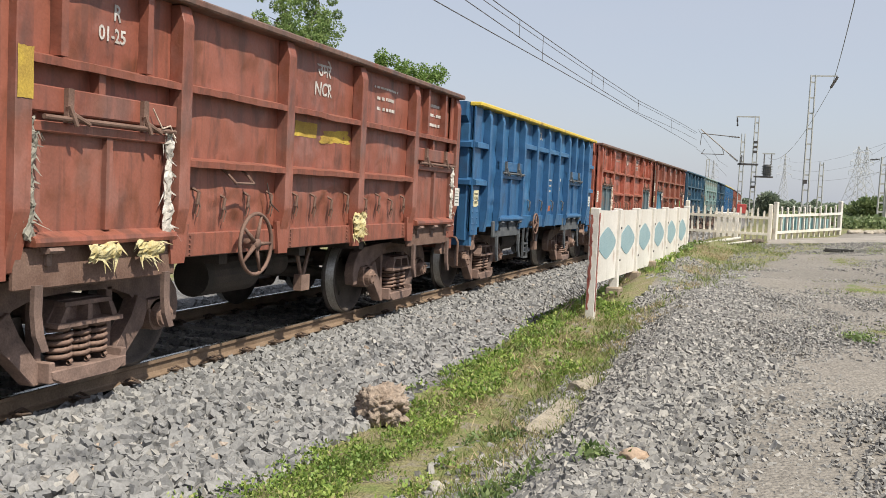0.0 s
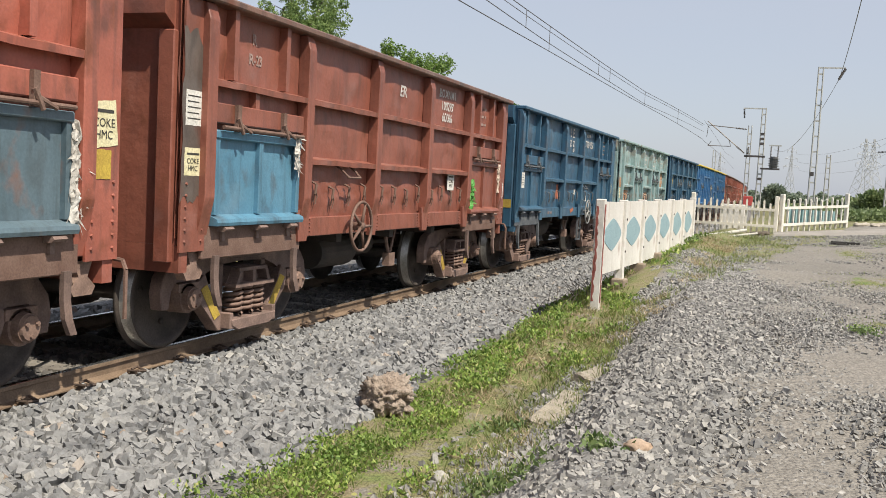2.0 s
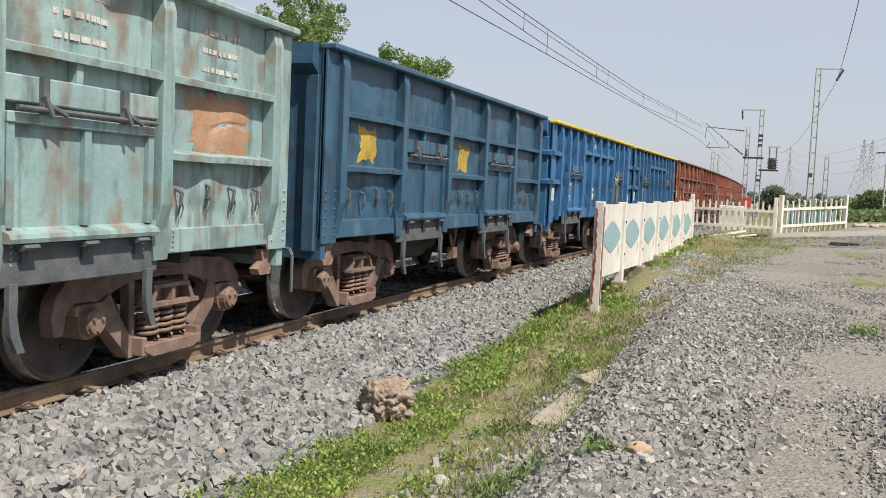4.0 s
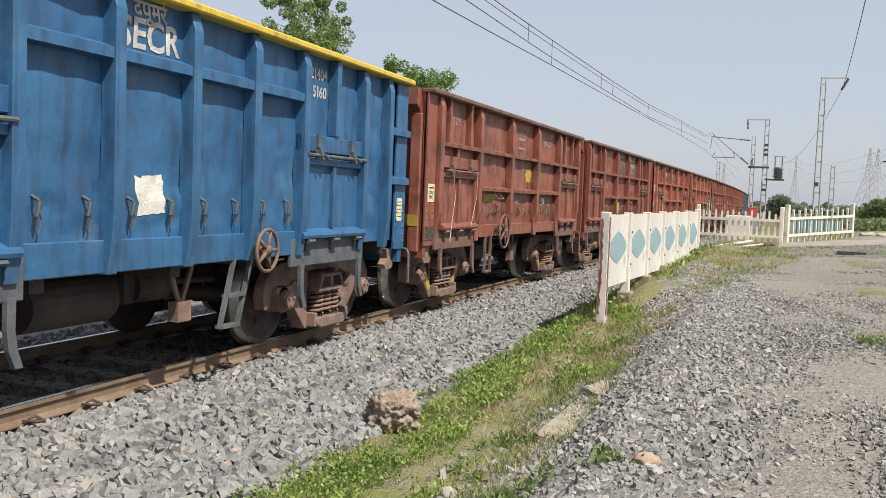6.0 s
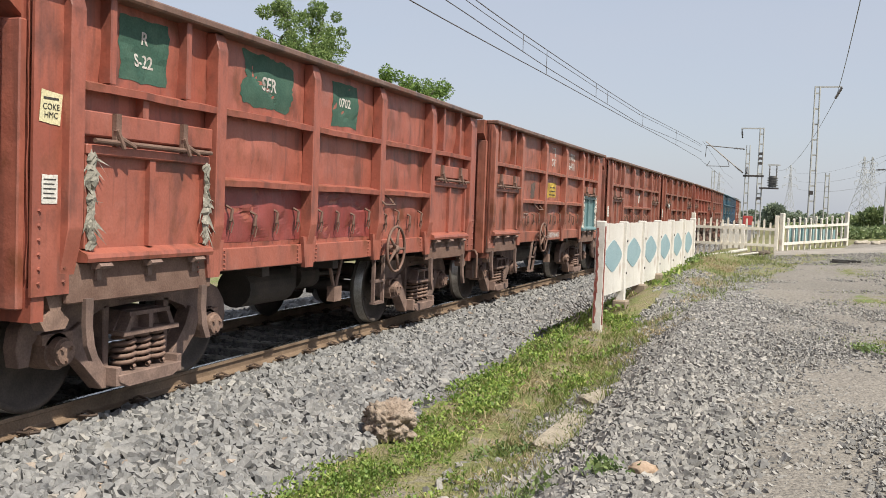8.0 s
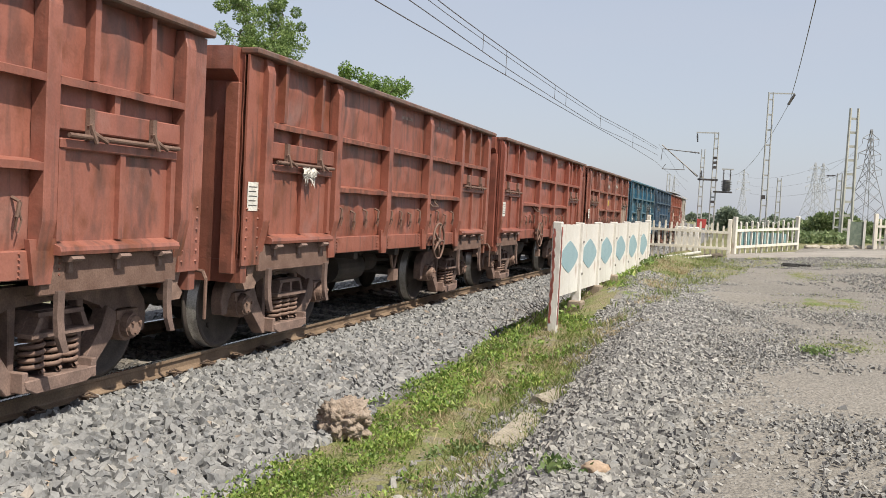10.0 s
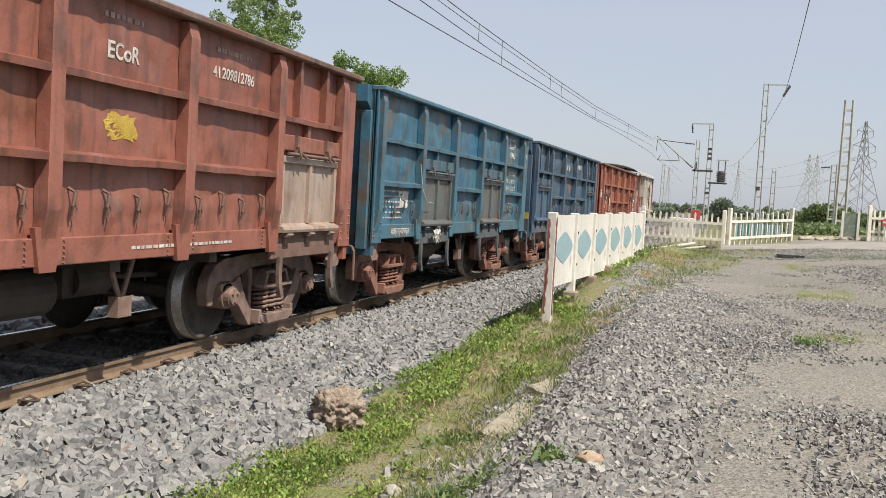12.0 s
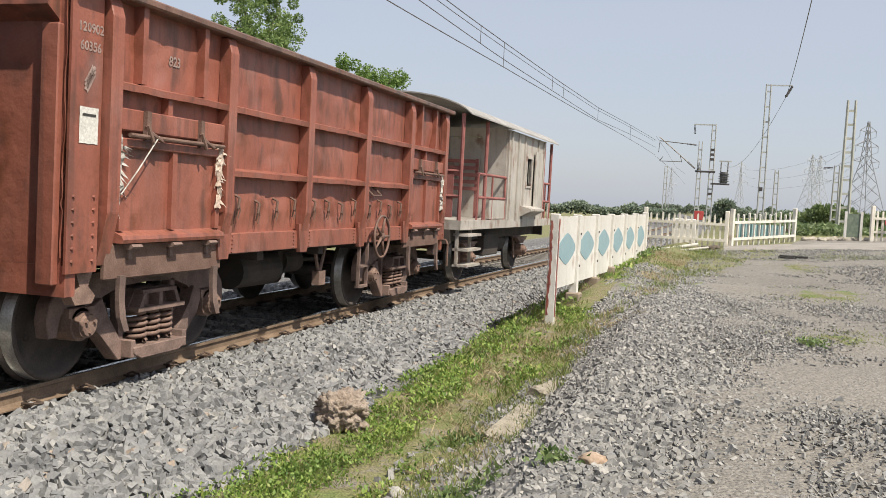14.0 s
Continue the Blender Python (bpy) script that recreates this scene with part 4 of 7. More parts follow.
# ---- paints of the train ----
BROWN = dict(base=(0.215, 0.070, 0.046), faded=(0.275, 0.10, 0.068), grime=(0.085, 0.048, 0.038))
ORANGE = dict(base=(0.275, 0.079, 0.052), faded=(0.335, 0.112, 0.078), grime=(0.12, 0.055, 0.045))
DULL = dict(base=(0.20, 0.070, 0.050), faded=(0.265, 0.105, 0.075), grime=(0.075, 0.05, 0.044))
BLUE = dict(base=(0.026, 0.10, 0.225), faded=(0.040, 0.14, 0.28), grime=(0.03, 0.06, 0.12), rust=(0.035, 0.075, 0.15))
NAVY = dict(base=(0.024, 0.078, 0.14), faded=(0.044, 0.115, 0.18), grime=(0.028, 0.04, 0.06), rust=(0.05, 0.065, 0.085))
TEAL = dict(base=(0.20, 0.31, 0.32), faded=(0.30, 0.40, 0.39), grime=(0.14, 0.17, 0.16), rust=(0.22, 0.16, 0.12))
OLDBLUE = dict(base=(0.024, 0.11, 0.195), faded=(0.060, 0.15, 0.19), grime=(0.07, 0.075, 0.07), rust=(0.12, 0.085, 0.06))
SLATE = dict(base=(0.036, 0.085, 0.155), faded=(0.085, 0.125, 0.165), grime=(0.055, 0.06, 0.07), rust=(0.07, 0.08, 0.09))
LIST = [
    ("A", BROWN, "dusty red-brown open wagon, torn sacking round its doors"),
    ("N", BLUE, "bright blue open wagon with a yellow top rail"),
    ("A", ORANGE, "orange-red open wagon with dull grey-blue flap doors"),
    ("E", BROWN, "red-brown open wagon with a light blue flap door"),
    ("A", NAVY, "dark blue open wagon with white lettering"),
    ("C", TEAL, "faded grey-green open wagon with rust-stained panels"),
    ("C", NAVY, "dark blue open wagon, weathered"),
    ("N", BLUE, "bright blue open wagon with a yellow top rail"),
    ("N", BLUE, "bright blue open wagon with dented panels and yellow top rail"),
    ("E", BROWN, "sooty red-brown open wagon with a cream paper label"),
    ("A", ORANGE, "red open wagon with soot-black upper panels"),
    ("E", ORANGE, "red open wagon with green painted patches"),
    ("E", BROWN, "red-brown open wagon with a teal flap door"),
    ("A", DULL, "plain red-brown open wagon, dusty"),
    ("E", BROWN, "red-brown open wagon, sun-faded"),
    ("E", ORANGE, "red open wagon, dusty and stained"),
    ("E", DULL, "faded red-brown open wagon with a pale door"),
    ("Q", OLDBLUE, "weathered blue open wagon with rusty posts and grimy doors"),
    ("E", SLATE, "dark slate-blue open wagon, dented"),
    ("A", BROWN, "red-brown open wagon, last of the open wagons"),
]
# how each wagon's bays, brake wheel and foot ladder lie along it
BUILD = [
    lambda: open_wagon(seed=0.0, wheel_y=-1.45, shift=0.20),
    lambda: ribbed_wagon(50.0, -1.19, -1.37),
    lambda: open_wagon(seed=5.0, wheel_y=1.48, step_y=1.13, shift=-0.05),
    lambda: open_wagon(seed=33.0, wheel_y=-1.54, shift=-0.05),
    lambda: open_wagon(seed=9.0, wheel_y=1.02, step_y=0.78, shift=-0.36),
    lambda: open_wagon(doors=(1, 3), seed=21.0),
    lambda: open_wagon(doors=(1, 3), seed=25.0),
    lambda: ribbed_wagon(54.0, 1.10, 0.90),
    lambda: ribbed_wagon(58.0, 1.10, 0.92, 0.22),
    lambda: open_wagon(seed=41.0, wheel_y=-1.45, step_y=-1.89, shift=0.08),
    lambda: open_wagon(seed=45.0, wheel_y=0.95, step_y=0.85, shift=-0.32, lean=0.12),
    lambda: open_wagon(seed=49.0, wheel_y=1.23, step_y=1.05, shift=-0.03),
    lambda: open_wagon(seed=53.0, wheel_y=-1.64, step_y=-1.75, shift=-0.38, lean=0.25),
    lambda: open_wagon(seed=57.0, step_y=-0.9, lean=0.1),
    lambda: open_wagon(seed=61.0, wheel_y=1.3),
    lambda: open_wagon(seed=65.0, wheel_y=-1.4, shift=-0.35),
    lambda: open_wagon(seed=69.0, shift=-0.10),
    lambda: open_wagon(doors=(1, 3), seed=37.0, shift=-0.24),
    lambda: open_wagon(seed=73.0, step_y=0.93, shift=-0.30),
    lambda: open_wagon(seed=77.0, wheel_y=1.47, step_y=1.19, shift=0.09),
]
M_YELLOW = wagon_paint("yellow top rail paint", (0.60, 0.42, 0.04), (0.68, 0.50, 0.07), (0.35, 0.26, 0.06), seed=3, worn=0.1)
M_SOOTTOP = wagon_paint("dusty sooty rail paint", (0.13, 0.075, 0.055), (0.20, 0.115, 0.085), (0.07, 0.05, 0.042), seed=13, worn=0.5)
TRAIN = [build() for build in BUILD]
PITCH, START, SPEED, SLOW = 10.7046, 9.64, 14.9256, 0.0365
WORN = (0.55, 0.2, 0.5, 0.1, 0.45, 0.9, 0.6, 0.2, 0.45, 0.95, 0.6, 0.5, 0.7, 0.6, 0.7, 0.5, 0.5, 0.8, 0.6, 0.5)
M_PALEWHEEL = surface("dusty grey wheel paint", (0.20, 0.20, 0.195), (0.32, 0.315, 0.30), 6.0, 0.7)
STEELWORK = {"grab_handle", "door_ledge", "latch", "hinge_rod", "ledge_bracket", "safety_strap", "uncoupling_lever", "rope_cleat", "step"}
for k, (kind, tone, label) in enumerate(LIST):
    tagged(TRAIN[k], label)
    shade = (1.04 if k == 9 else 0.86 if k == 10 else 1.0 if k in (4, 14, 15) else 1.10 if k == 11 else 1.36 if k in (12, 13) else 1.14) + 0.10 * math.sin(3.7 * k)
    tone = {n: tuple(c * shade for c in v) for n, v in tone.items()}
    repaint(TRAIN[k], wagon_paint("wagon paint", **tone, worn=WORN[k], seed=11 + 1.7 * k))
    if tone["base"][0] > tone["base"][2] * 1.5:
        repaint(TRAIN[k], M_SOOTTOP, {"top_rail"})
        repaint(TRAIN[k], M_LEDGE, {"brake_wheel"})
    else:
        repaint(TRAIN[k], M_BLUESTEEL, STEELWORK)
        repaint(TRAIN[k], M_PALEWHEEL, {"brake_wheel"})
    if kind == "N":
        repaint(TRAIN[k], M_YELLOW, {"top_rail"})
        repaint(TRAIN[k], M_LEDGE, {"brake_wheel"})
M_REDBOGIE = surface("red rusty bogie steel", (0.19, 0.088, 0.064), (0.29, 0.15, 0.115), 5.0, 0.85)
for k in (17, 18):
    repaint(TRAIN[k], M_REDBOGIE, {"side_frame", "bolster", "axle_box", "coil_spring"})
TRAIN.append(brake_van())


def train_s(index, t):
    """Middle of vehicle number index along the track at t seconds."""
    back = 0.70 if index == 20 else 0.10 if LIST[index][0] == "N" else 0.15
    return START - back + index * PITCH - SPEED * t + SLOW * t * t


def track_pose(s, half=3.3):
    """The rails carry both ends; the body lies between them."""
    a, b = (on_track(q) if q > 0 else Vector((0, q, 0)) for q in (s - half, s + half))
    d = (b - a).normalized()
    return Matrix.Translation((a + b) / 2) @ Matrix.Rotation(math.atan2(-d.x, d.y), 4, "Z")


# ---- lettering, labels and patches on the wagons ----
M_LETTER = surface("chalky white lettering", (0.42, 0.38, 0.35), (0.66, 0.63, 0.60), 9, 0.9)
M_FAINT = surface("worn pale lettering", (0.28, 0.19, 0.165), (0.40, 0.30, 0.265), 14, 0.9)
M_INK = surface("black print", (0.03, 0.03, 0.03), (0.06, 0.055, 0.05), 14, 0.9)
M_PAPER = surface("white paper label", (0.62, 0.60, 0.55), (0.74, 0.72, 0.67), 9, 0.9)
M_CREAM = surface("cream paper label", (0.66, 0.60, 0.36), (0.74, 0.68, 0.45), 9, 0.9)
M_PATCHY = surface("yellow paint patch", (0.38, 0.25, 0.05), (0.54, 0.38, 0.06), 5, 0.8)
M_PATCHG = surface("dark green paint patch", (0.035, 0.095, 0.068), (0.055, 0.12, 0.085), 6, 0.8)
M_PATCHK = wagon_paint("sooty grey-brown panel", (0.085, 0.068, 0.058), (0.135, 0.105, 0.088), (0.06, 0.048, 0.042), (0.13, 0.06, 0.045), 0.4, 8)
M_PATCHR = surface("orange primer patch", (0.42, 0.12, 0.06), (0.5, 0.17, 0.09), 6, 0.8)
M_LIGHTBLUE = wagon_paint("light blue door paint", (0.075, 0.20, 0.30), (0.115, 0.26, 0.36), (0.06, 0.10, 0.13), (0.09, 0.13, 0.16), 0.45, 4)
M_TEALDOOR = wagon_paint("teal door paint", (0.12, 0.225, 0.24), (0.19, 0.30, 0.31), (0.06, 0.11, 0.125), (0.14, 0.17, 0.17), 0.5, 5)
M_GREYDOOR = wagon_paint("grey blue door paint", (0.09, 0.14, 0.17), (0.13, 0.18, 0.21), (0.07, 0.08, 0.08), (0.22, 0.10, 0.06), 0.3, 6)
M_PALEDOOR = wagon_paint("pale dusty door paint", (0.33, 0.25, 0.20), (0.40, 0.31, 0.26), (0.2, 0.14, 0.11), (0.25, 0.12, 0.08), 0.3, 7)
FLAT = Matrix(((0, 0, 1, 0), (1, 0, 0, 0), (0, 1, 0, 0), (0, 0, 0, 1)))


def placed(w, y, x):
    """Where a mark given bay by bay lies on this wagon's own bays and corner plates."""
    sh = w.get("shift", 0.0)
    if abs(y) < 4.6:
        return y + sh, x
    sign = math.copysign(1.0, y)
    away = OPEN_HALF - 2.5 * BAY - sh * sign
    return (sign * (OPEN_HALF - max(0.14, away / 2 - 0.02)), x + 0.073) if away < 0.3 else (sign * (OPEN_HALF - away / 2 + 0.02), x)


def letters(w, text, y, z, size, mat=None, x=1.515, name="lettering", fixed=False):
    cu = bpy.data.curves.new("text", "FONT")
    cu.body, cu.size, cu.align_x, cu.align_y, cu.extrude = text, size, "CENTER", "CENTER", 0.0005
    cu.resolution_u, cu.offset = 3, 0.0 if mat is M_INK else 0.021 * size
    tmp = bpy.data.objects.new("text", cu)
    me = bpy.data.meshes.new_from_object(tmp)
    bpy.data.objects.remove(tmp)
    bpy.data.curves.remove(cu)
    me.materials.clear()
    me.materials.append(mat or M_LETTER)
    ob = part(name, me, None, w, "stencilled white lettering")
    if not fixed:
        y, x = placed(w, y, x)
    me.transform(Matrix.Translation((x, y, z)) @ FLAT)
    if 1.503 < x < 1.5155:
        for v in me.vertices:
            v.co.x += on_sheet(w, v.co.y, v.co.z) - x + 0.0055
    return ob


def on_sheet(w, y, z):
    return XS + bulge(y, z, w["sheet_seed"], w["shift"])


def plate(w, name, y, z, wy, wz, mat, label, x=1.512, tilt=0.0, ragged=0.06, fixed=False):
    """A thin sheet or paint patch with an uneven edge."""
    if not fixed:
        y, x = placed(w, y, x)
    bm = B()
    n = 9 if wy < 0.8 else 20
    conform = x < 1.5155 and abs(y) < 4.5
    grid = []
    for i in range(n + 1):
        row = []
        for k in range(n + 1):
            a, b = 2 * i / n - 1, 2 * k / n - 1
            e = max(abs(a), abs(b)) or 1
            j = 1 + ragged * e * (noise.noise((a / e * 2.2 + y, b / e * 2.2 + z, wy * 9)) + 0.5 * noise.noise((a / e * 6 + y, b / e * 6 + z, 2)))
            p = Matrix.Rotation(tilt, 3, "X") @ Vector((0, a * wy / 2 * j, b * wz / 2 * j))
            p += Vector((x + 0.003, y, z))
            if conform:
                p.x = on_sheet(w, p.y, p.z) + 0.003
            row.append(bm.verts.new(p))
        grid.append(row)
    for i in range(n):
        for k in range(n):
            bm.faces.new((grid[i][k], grid[i + 1][k], grid[i + 1][k + 1], grid[i][k + 1]))
    return part(name, bm, mat, w, label)


def bars(w, y, z, width, rows, pitch=0.09, mat=None, x=1.518, seed=0):
    """Writing too faint to read, as plain bars."""
    rnd = random.Random(seed)
    tall = min(0.022, pitch * 0.15)
    y += w.get("shift", 0.0) if abs(y) < 4.6 else 0.0
    for k in range(rows):
        bm = B()
        a = y - width / 2
        zc = z - k * pitch
        while a < y + width / 2 - 0.03:
            b = min(a + rnd.uniform(0.03, 0.10), y + width / 2)
            xx = (on_sheet(w, (a + b) / 2, zc) + 0.004) if x == 1.518 or x == 1.508 else x
            box(bm, xx - 0.002, xx + 0.002, a, b, zc - tall, zc + tall)
            a = b + 0.02
        part("lettering", bm, mat or M_FAINT, w, "faint worn lettering")


def paper(w, y, z, mat, wide=0.26, high=0.32, tilt=0.0, x=1.524, lines=("COKE", "HMC")):
    y1, x = placed(w, y, x)
    lab = plate(w, "paper_label", y1, z, wide, high, mat, "paper label with black print", x, tilt, 0.03, True)
    if lines:
        bm = B()
        box(bm, x + 0.0045, x + 0.006, y1 - wide * 0.36, y1 + wide * 0.36, z + high * 0.25, z + high * 0.32)
        p = part("print", bm, M_INK, lab)
        for i, t in enumerate(lines):
            o = letters(w, t, y1, z + high * (0.02 - 0.26 * i), high * 0.27, M_INK, x + 0.006, "print", True)
            o.parent = lab
    else:
        for k in range(5):
            bm = B()
            zz = z + high * (0.34 - 0.16 * k)
            box(bm, x + 0.0045, x + 0.006, y1 - wide * 0.4, y1 + wide * (0.38 - 0.1 * (k % 2)), zz - 0.004, zz + 0.004)
            part("print", bm, M_INK, lab)
    return lab


def sacking(w, y, z0, z1, seed, mat, depth=0.04):
    """One crumpled ragged strip of sacking stuffed along a door's edge, or over a ledge where it is low."""
    yc = y + w.get("shift", 0.0)
    bm = B()
    high = z1 - z0 > 0.25
    length = (z1 - z0) if high else 0.34
    n, across = max(10, int(length / 0.03)), 6
    rows = []
    for i in range(n + 1):
        f = i / n
        swell = 0.45 + 0.75 * abs(noise.noise((f * 5.1, seed * 3.7, 0))) + 0.5 * abs(noise.noise((f * 9.0, seed * 1.9, 4)))
        row = []
        for q in range(across + 1):
            a = 2 * q / across - 1
            rag = noise.noise((f * 21.0, a * 2.0, seed * 2.3))
            wide = (0.062 if high else 0.085) * swell * (a + 0.45 * rag)
            out = 1.555 + depth * swell * (1 - a * a) + 0.030 * noise.noise((f * 17.0 + a * 3, seed * 5.0, 7))
            if high:
                row.append(bm.verts.new((out, yc + wide + 0.03 * noise.noise((f * 6.0, seed, 2)), z0 + length * f + 0.03 * rag)))
            else:
                row.append(bm.verts.new((out + 0.05, yc - length / 2 + length * f + 0.03 * rag, (z0 + z1) / 2 + wide - 0.02)))
        rows.append(row)
    for a, b in zip(rows, rows[1:]):
        for q in range(across):
            bm.faces.new((a[q], a[q + 1], b[q + 1], b[q]))
    rnd = random.Random(seed)
    for k in range(36):                             # frayed ends that hang from its edge
        v = rows[rnd.randrange(1, n)][rnd.choice((0, across))]
        tip = v.co + Vector((rnd.uniform(-0.01, 0.05), rnd.uniform(-0.10, 0.15), rnd.uniform(-0.13, 0.0)))
        o = rows[min(n, rows.index(next(r for r in rows if v in r)) + 1)][0 if v in [r[0] for r in rows] else across]
        bm.faces.new((v, o, bm.verts.new(tip)))
    return part("torn_sacking", bm, mat, w, "pale torn plastic sacking")


def cord(w, pts, mat, r=0.006):
    bm = B()
    pts = [(a, b + w.get("shift", 0.0), c) for a, b, c in pts]
    for a, b in zip(pts, pts[1:]):
        tube(bm, a, b, r, seg=5)
    return part("cord", bm, mat, w, "loose cord")


M_SACK = surface("pale plastic sacking", (0.34, 0.31, 0.275), (0.70, 0.67, 0.62), 14, 0.8)
M_STRAW = surface("straw-coloured fibre", (0.50, 0.38, 0.30), (0.62, 0.52, 0.44), 20, 0.9)
M_LIME = surface("lime green plastic", (0.07, 0.30, 0.05), (0.14, 0.40, 0.09), 12, 0.6)


def door_colour(w, y, mat):
    for o in w.children:
        base = o.name.split(".")[0]
        t = o.location
        if base in ("door", "door_stile", "door_head", "door_lip") and abs(t.y - y - w.get("shift", 0.0)) < 0.9 and o.matrix_basis[0][0] > 0:
            o.material_slots[0].link = "OBJECT"
            o.material_slots[0].material = mat


A, Bw, C, D, E, F, G, H1, H2, I, J, K, L, M, N, O, P, Qw, Rw, S = TRAIN[:20]
for w in (D, I):                                     # yellow marks on the bogie frame
    for yb, sd in ((-3.3, -1), (-3.3, 1), (3.3, -1), (3.3, 1)):
        bm = B()
        prism(bm, [(yb + sd * 0.80, 0.56), (yb + sd * 0.70, 0.60), (yb + sd * 0.46, 0.28), (yb + sd * 0.56, 0.24)], 1.191, 1.196)
        part("paint_mark", bm, M_PATCHY, w, "worn yellow paint on the bogie frame")
# first wagon
letters(A, "R", -3.5, 2.93, 0.17)
letters(A, "01-25", -3.55, 2.76, 0.15)
letters(A, "उमरे", 0.0, 2.97, 0.20)
letters(A, "NCR", 0.0, 2.76, 0.20)
bars(A, 1.85, 2.98, 0.8, 1, mat=M_LETTER, seed=1)
bars(A, 1.85, 2.85, 0.55, 2, 0.13, M_LETTER, seed=2)
bars(A, 3.72, 2.95, 0.6, 3, 0.14, M_LETTER, seed=3)
plate(A, "paint_patch", -0.35, 2.30, 0.5, 0.16, M_PATCHY, "yellow paint patch", 1.503)
plate(A, "paint_patch", 0.40, 2.26, 0.75, 0.14, M_PATCHY, "yellow paint patch", 1.503, 0.05, 0.3)
plate(A, "paint_patch", -4.35, 2.36, 0.14, 0.34, M_PATCHY, "yellow paint patch", 1.597, 0, 0.05, True)
M_RAG = surface("grimy ragged sacking", (0.20, 0.19, 0.16), (0.36, 0.34, 0.29), 20, 0.9)
for yy, sd, cloth in ((-4.46, 1, M_RAG), (-2.92, 2, M_SACK), (4.42, 3, M_SACK)):
    sacking(A, yy, 1.24, 2.08, sd, cloth)
M_STRAWBAG = surface("straw-yellow sacking", (0.42, 0.34, 0.14), (0.62, 0.56, 0.34), 14, 0.8)
for yy, sd in ((0.86, 5), (0.96, 15), (1.05, 25)):
    sacking(A, yy, 1.10, 1.40, sd, M_STRAWBAG, 0.05)
for yy, sd in ((-3.75, 6), (-3.2, 16)):
    sacking(A, yy, 1.13, 1.2, sd, M_STRAWBAG)
paper(A, 4.86, 1.62, M_PAPER, 0.22, 0.28, lines=())
cord(A, [(1.60, -3.2, 2.25), (1.62, -3.1, 2.1), (1.61, -2.98, 2.13), (1.61, -2.9, 2.0)], M_STRAW)
cord(A, [(1.56, -1.3, 1.7), (1.58, -1.25, 1.5), (1.56, -1.05, 1.42)], M_UNDER)
# blue ribbed wagon
letters(Bw, "121005", 2.36, 3.02, 0.17)
letters(Bw, "58413", 2.36, 2.86, 0.17)
letters(Bw, "NCR", -0.5, 2.95, 0.22)
letters(Bw, "C", 1.45, 1.95, 0.42)
letters(Bw, "21005", 1.4, 1.17, 0.13)
bars(Bw, 0.5, 2.05, 0.55, 3, 0.12, M_LETTER, seed=4)
bars(Bw, 3.9, 2.95, 0.4, 2, 0.16, M_LETTER, seed=5)
paper(Bw, -4.72, 1.60, M_CREAM, 0.26, 0.28, 0.05)
paper(Bw, 4.72, 1.60, M_PAPER, 0.2, 0.26, lines=())
plate(Bw, "paint_patch", 0.6, 1.42, 0.4, 0.12, M_PATCHR, "orange primer patch", 1.515, 0.1, 0.5)
# orange-red wagon
letters(C, "NF", 0.0, 2.85, 0.19)
letters(C, "120507", 1.84, 2.93, 0.19)
letters(C, "01967", 1.84, 2.74, 0.19)
letters(C, "NF", -1.75, 1.14, 0.17, x=1.516)
letters(C, "12050701967", 0.0, 1.14, 0.15, x=1.516)
bars(C, -1.7, 2.98, 0.6, 2, 0.13, seed=6)
bars(C, -1.8, 1.72, 0.8, 1, seed=7)
for y in (-3.68, 3.68):
    door_colour(C, y, M_GREYDOOR)
sacking(C, -2.86, 1.3, 2.05, 8, M_STRAW)
sacking(C, -2.84, 1.3, 2.05, 9, M_STRAW)
sacking(C, 4.44, 1.24, 2.0, 10, M_SACK)
plate(C, "paper_label", 4.86, 1.7, 0.18, 0.22, M_PATCHY, "small yellow label", 1.524)
paper(C, -4.86, 1.75, M_PAPER, 0.24, 0.3, lines=())
paper(C, 4.84, 2.0, M_CREAM, 0.3, 0.34, 0.12)
# red-brown wagon with a light blue door
door_colour(D, -3.68, M_LIGHTBLUE)
letters(D, "R", -3.7, 2.95, 0.15, M_FAINT)
letters(D, "R-23", -3.68, 2.76, 0.14, M_FAINT)
paper(D, -4.86, 2.22, M_PAPER, 0.24, 0.30, lines=())
paper(D, -4.86, 1.76, M_CREAM, 0.24, 0.24)
plate(D, "paint_patch", -4.90, 2.15, 0.32, 1.4, M_PATCHK, "sooty dark patch", 1.5225, 0, 0.2)
paper(D, 2.0, 1.70, M_PAPER, 0.30, 0.26)
paper(D, 4.62, 1.58, M_PAPER, 0.22, 0.28, lines=())
letters(D, "ER", 0.05, 2.86, 0.20)
letters(D, "BOXNM1", 1.84, 3.0, 0.17)
letters(D, "100299", 1.84, 2.82, 0.18)
letters(D, "60066", 1.84, 2.65, 0.18)
letters(D, "VP", 4.72, 2.9, 0.16, M_FAINT, 1.526)
bars(D, 3.55, 2.95, 0.5, 3, 0.13, seed=8)
sacking(D, 4.45, 1.55, 2.05, 41, M_STRAW)
sacking(D, 2.98, 1.25, 1.75, 42, M_LIME)
sacking(D, -2.95, 1.75, 2.1, 43, M_SACK)
for w in (C, E, I, Rw):                                     # yellow plate on the end wall
    bm = B()
    box(bm, 1.17, 1.278, -OPEN_HALF - 0.012, -OPEN_HALF + 0.015, 1.26, 1.42)
    box(bm, 1.282, 1.438, -OPEN_HALF - 0.056, -OPEN_HALF - 0.051, 1.26, 1.42)
    part("end_plate", bm, M_PATCHY, w, "small yellow paint panel")
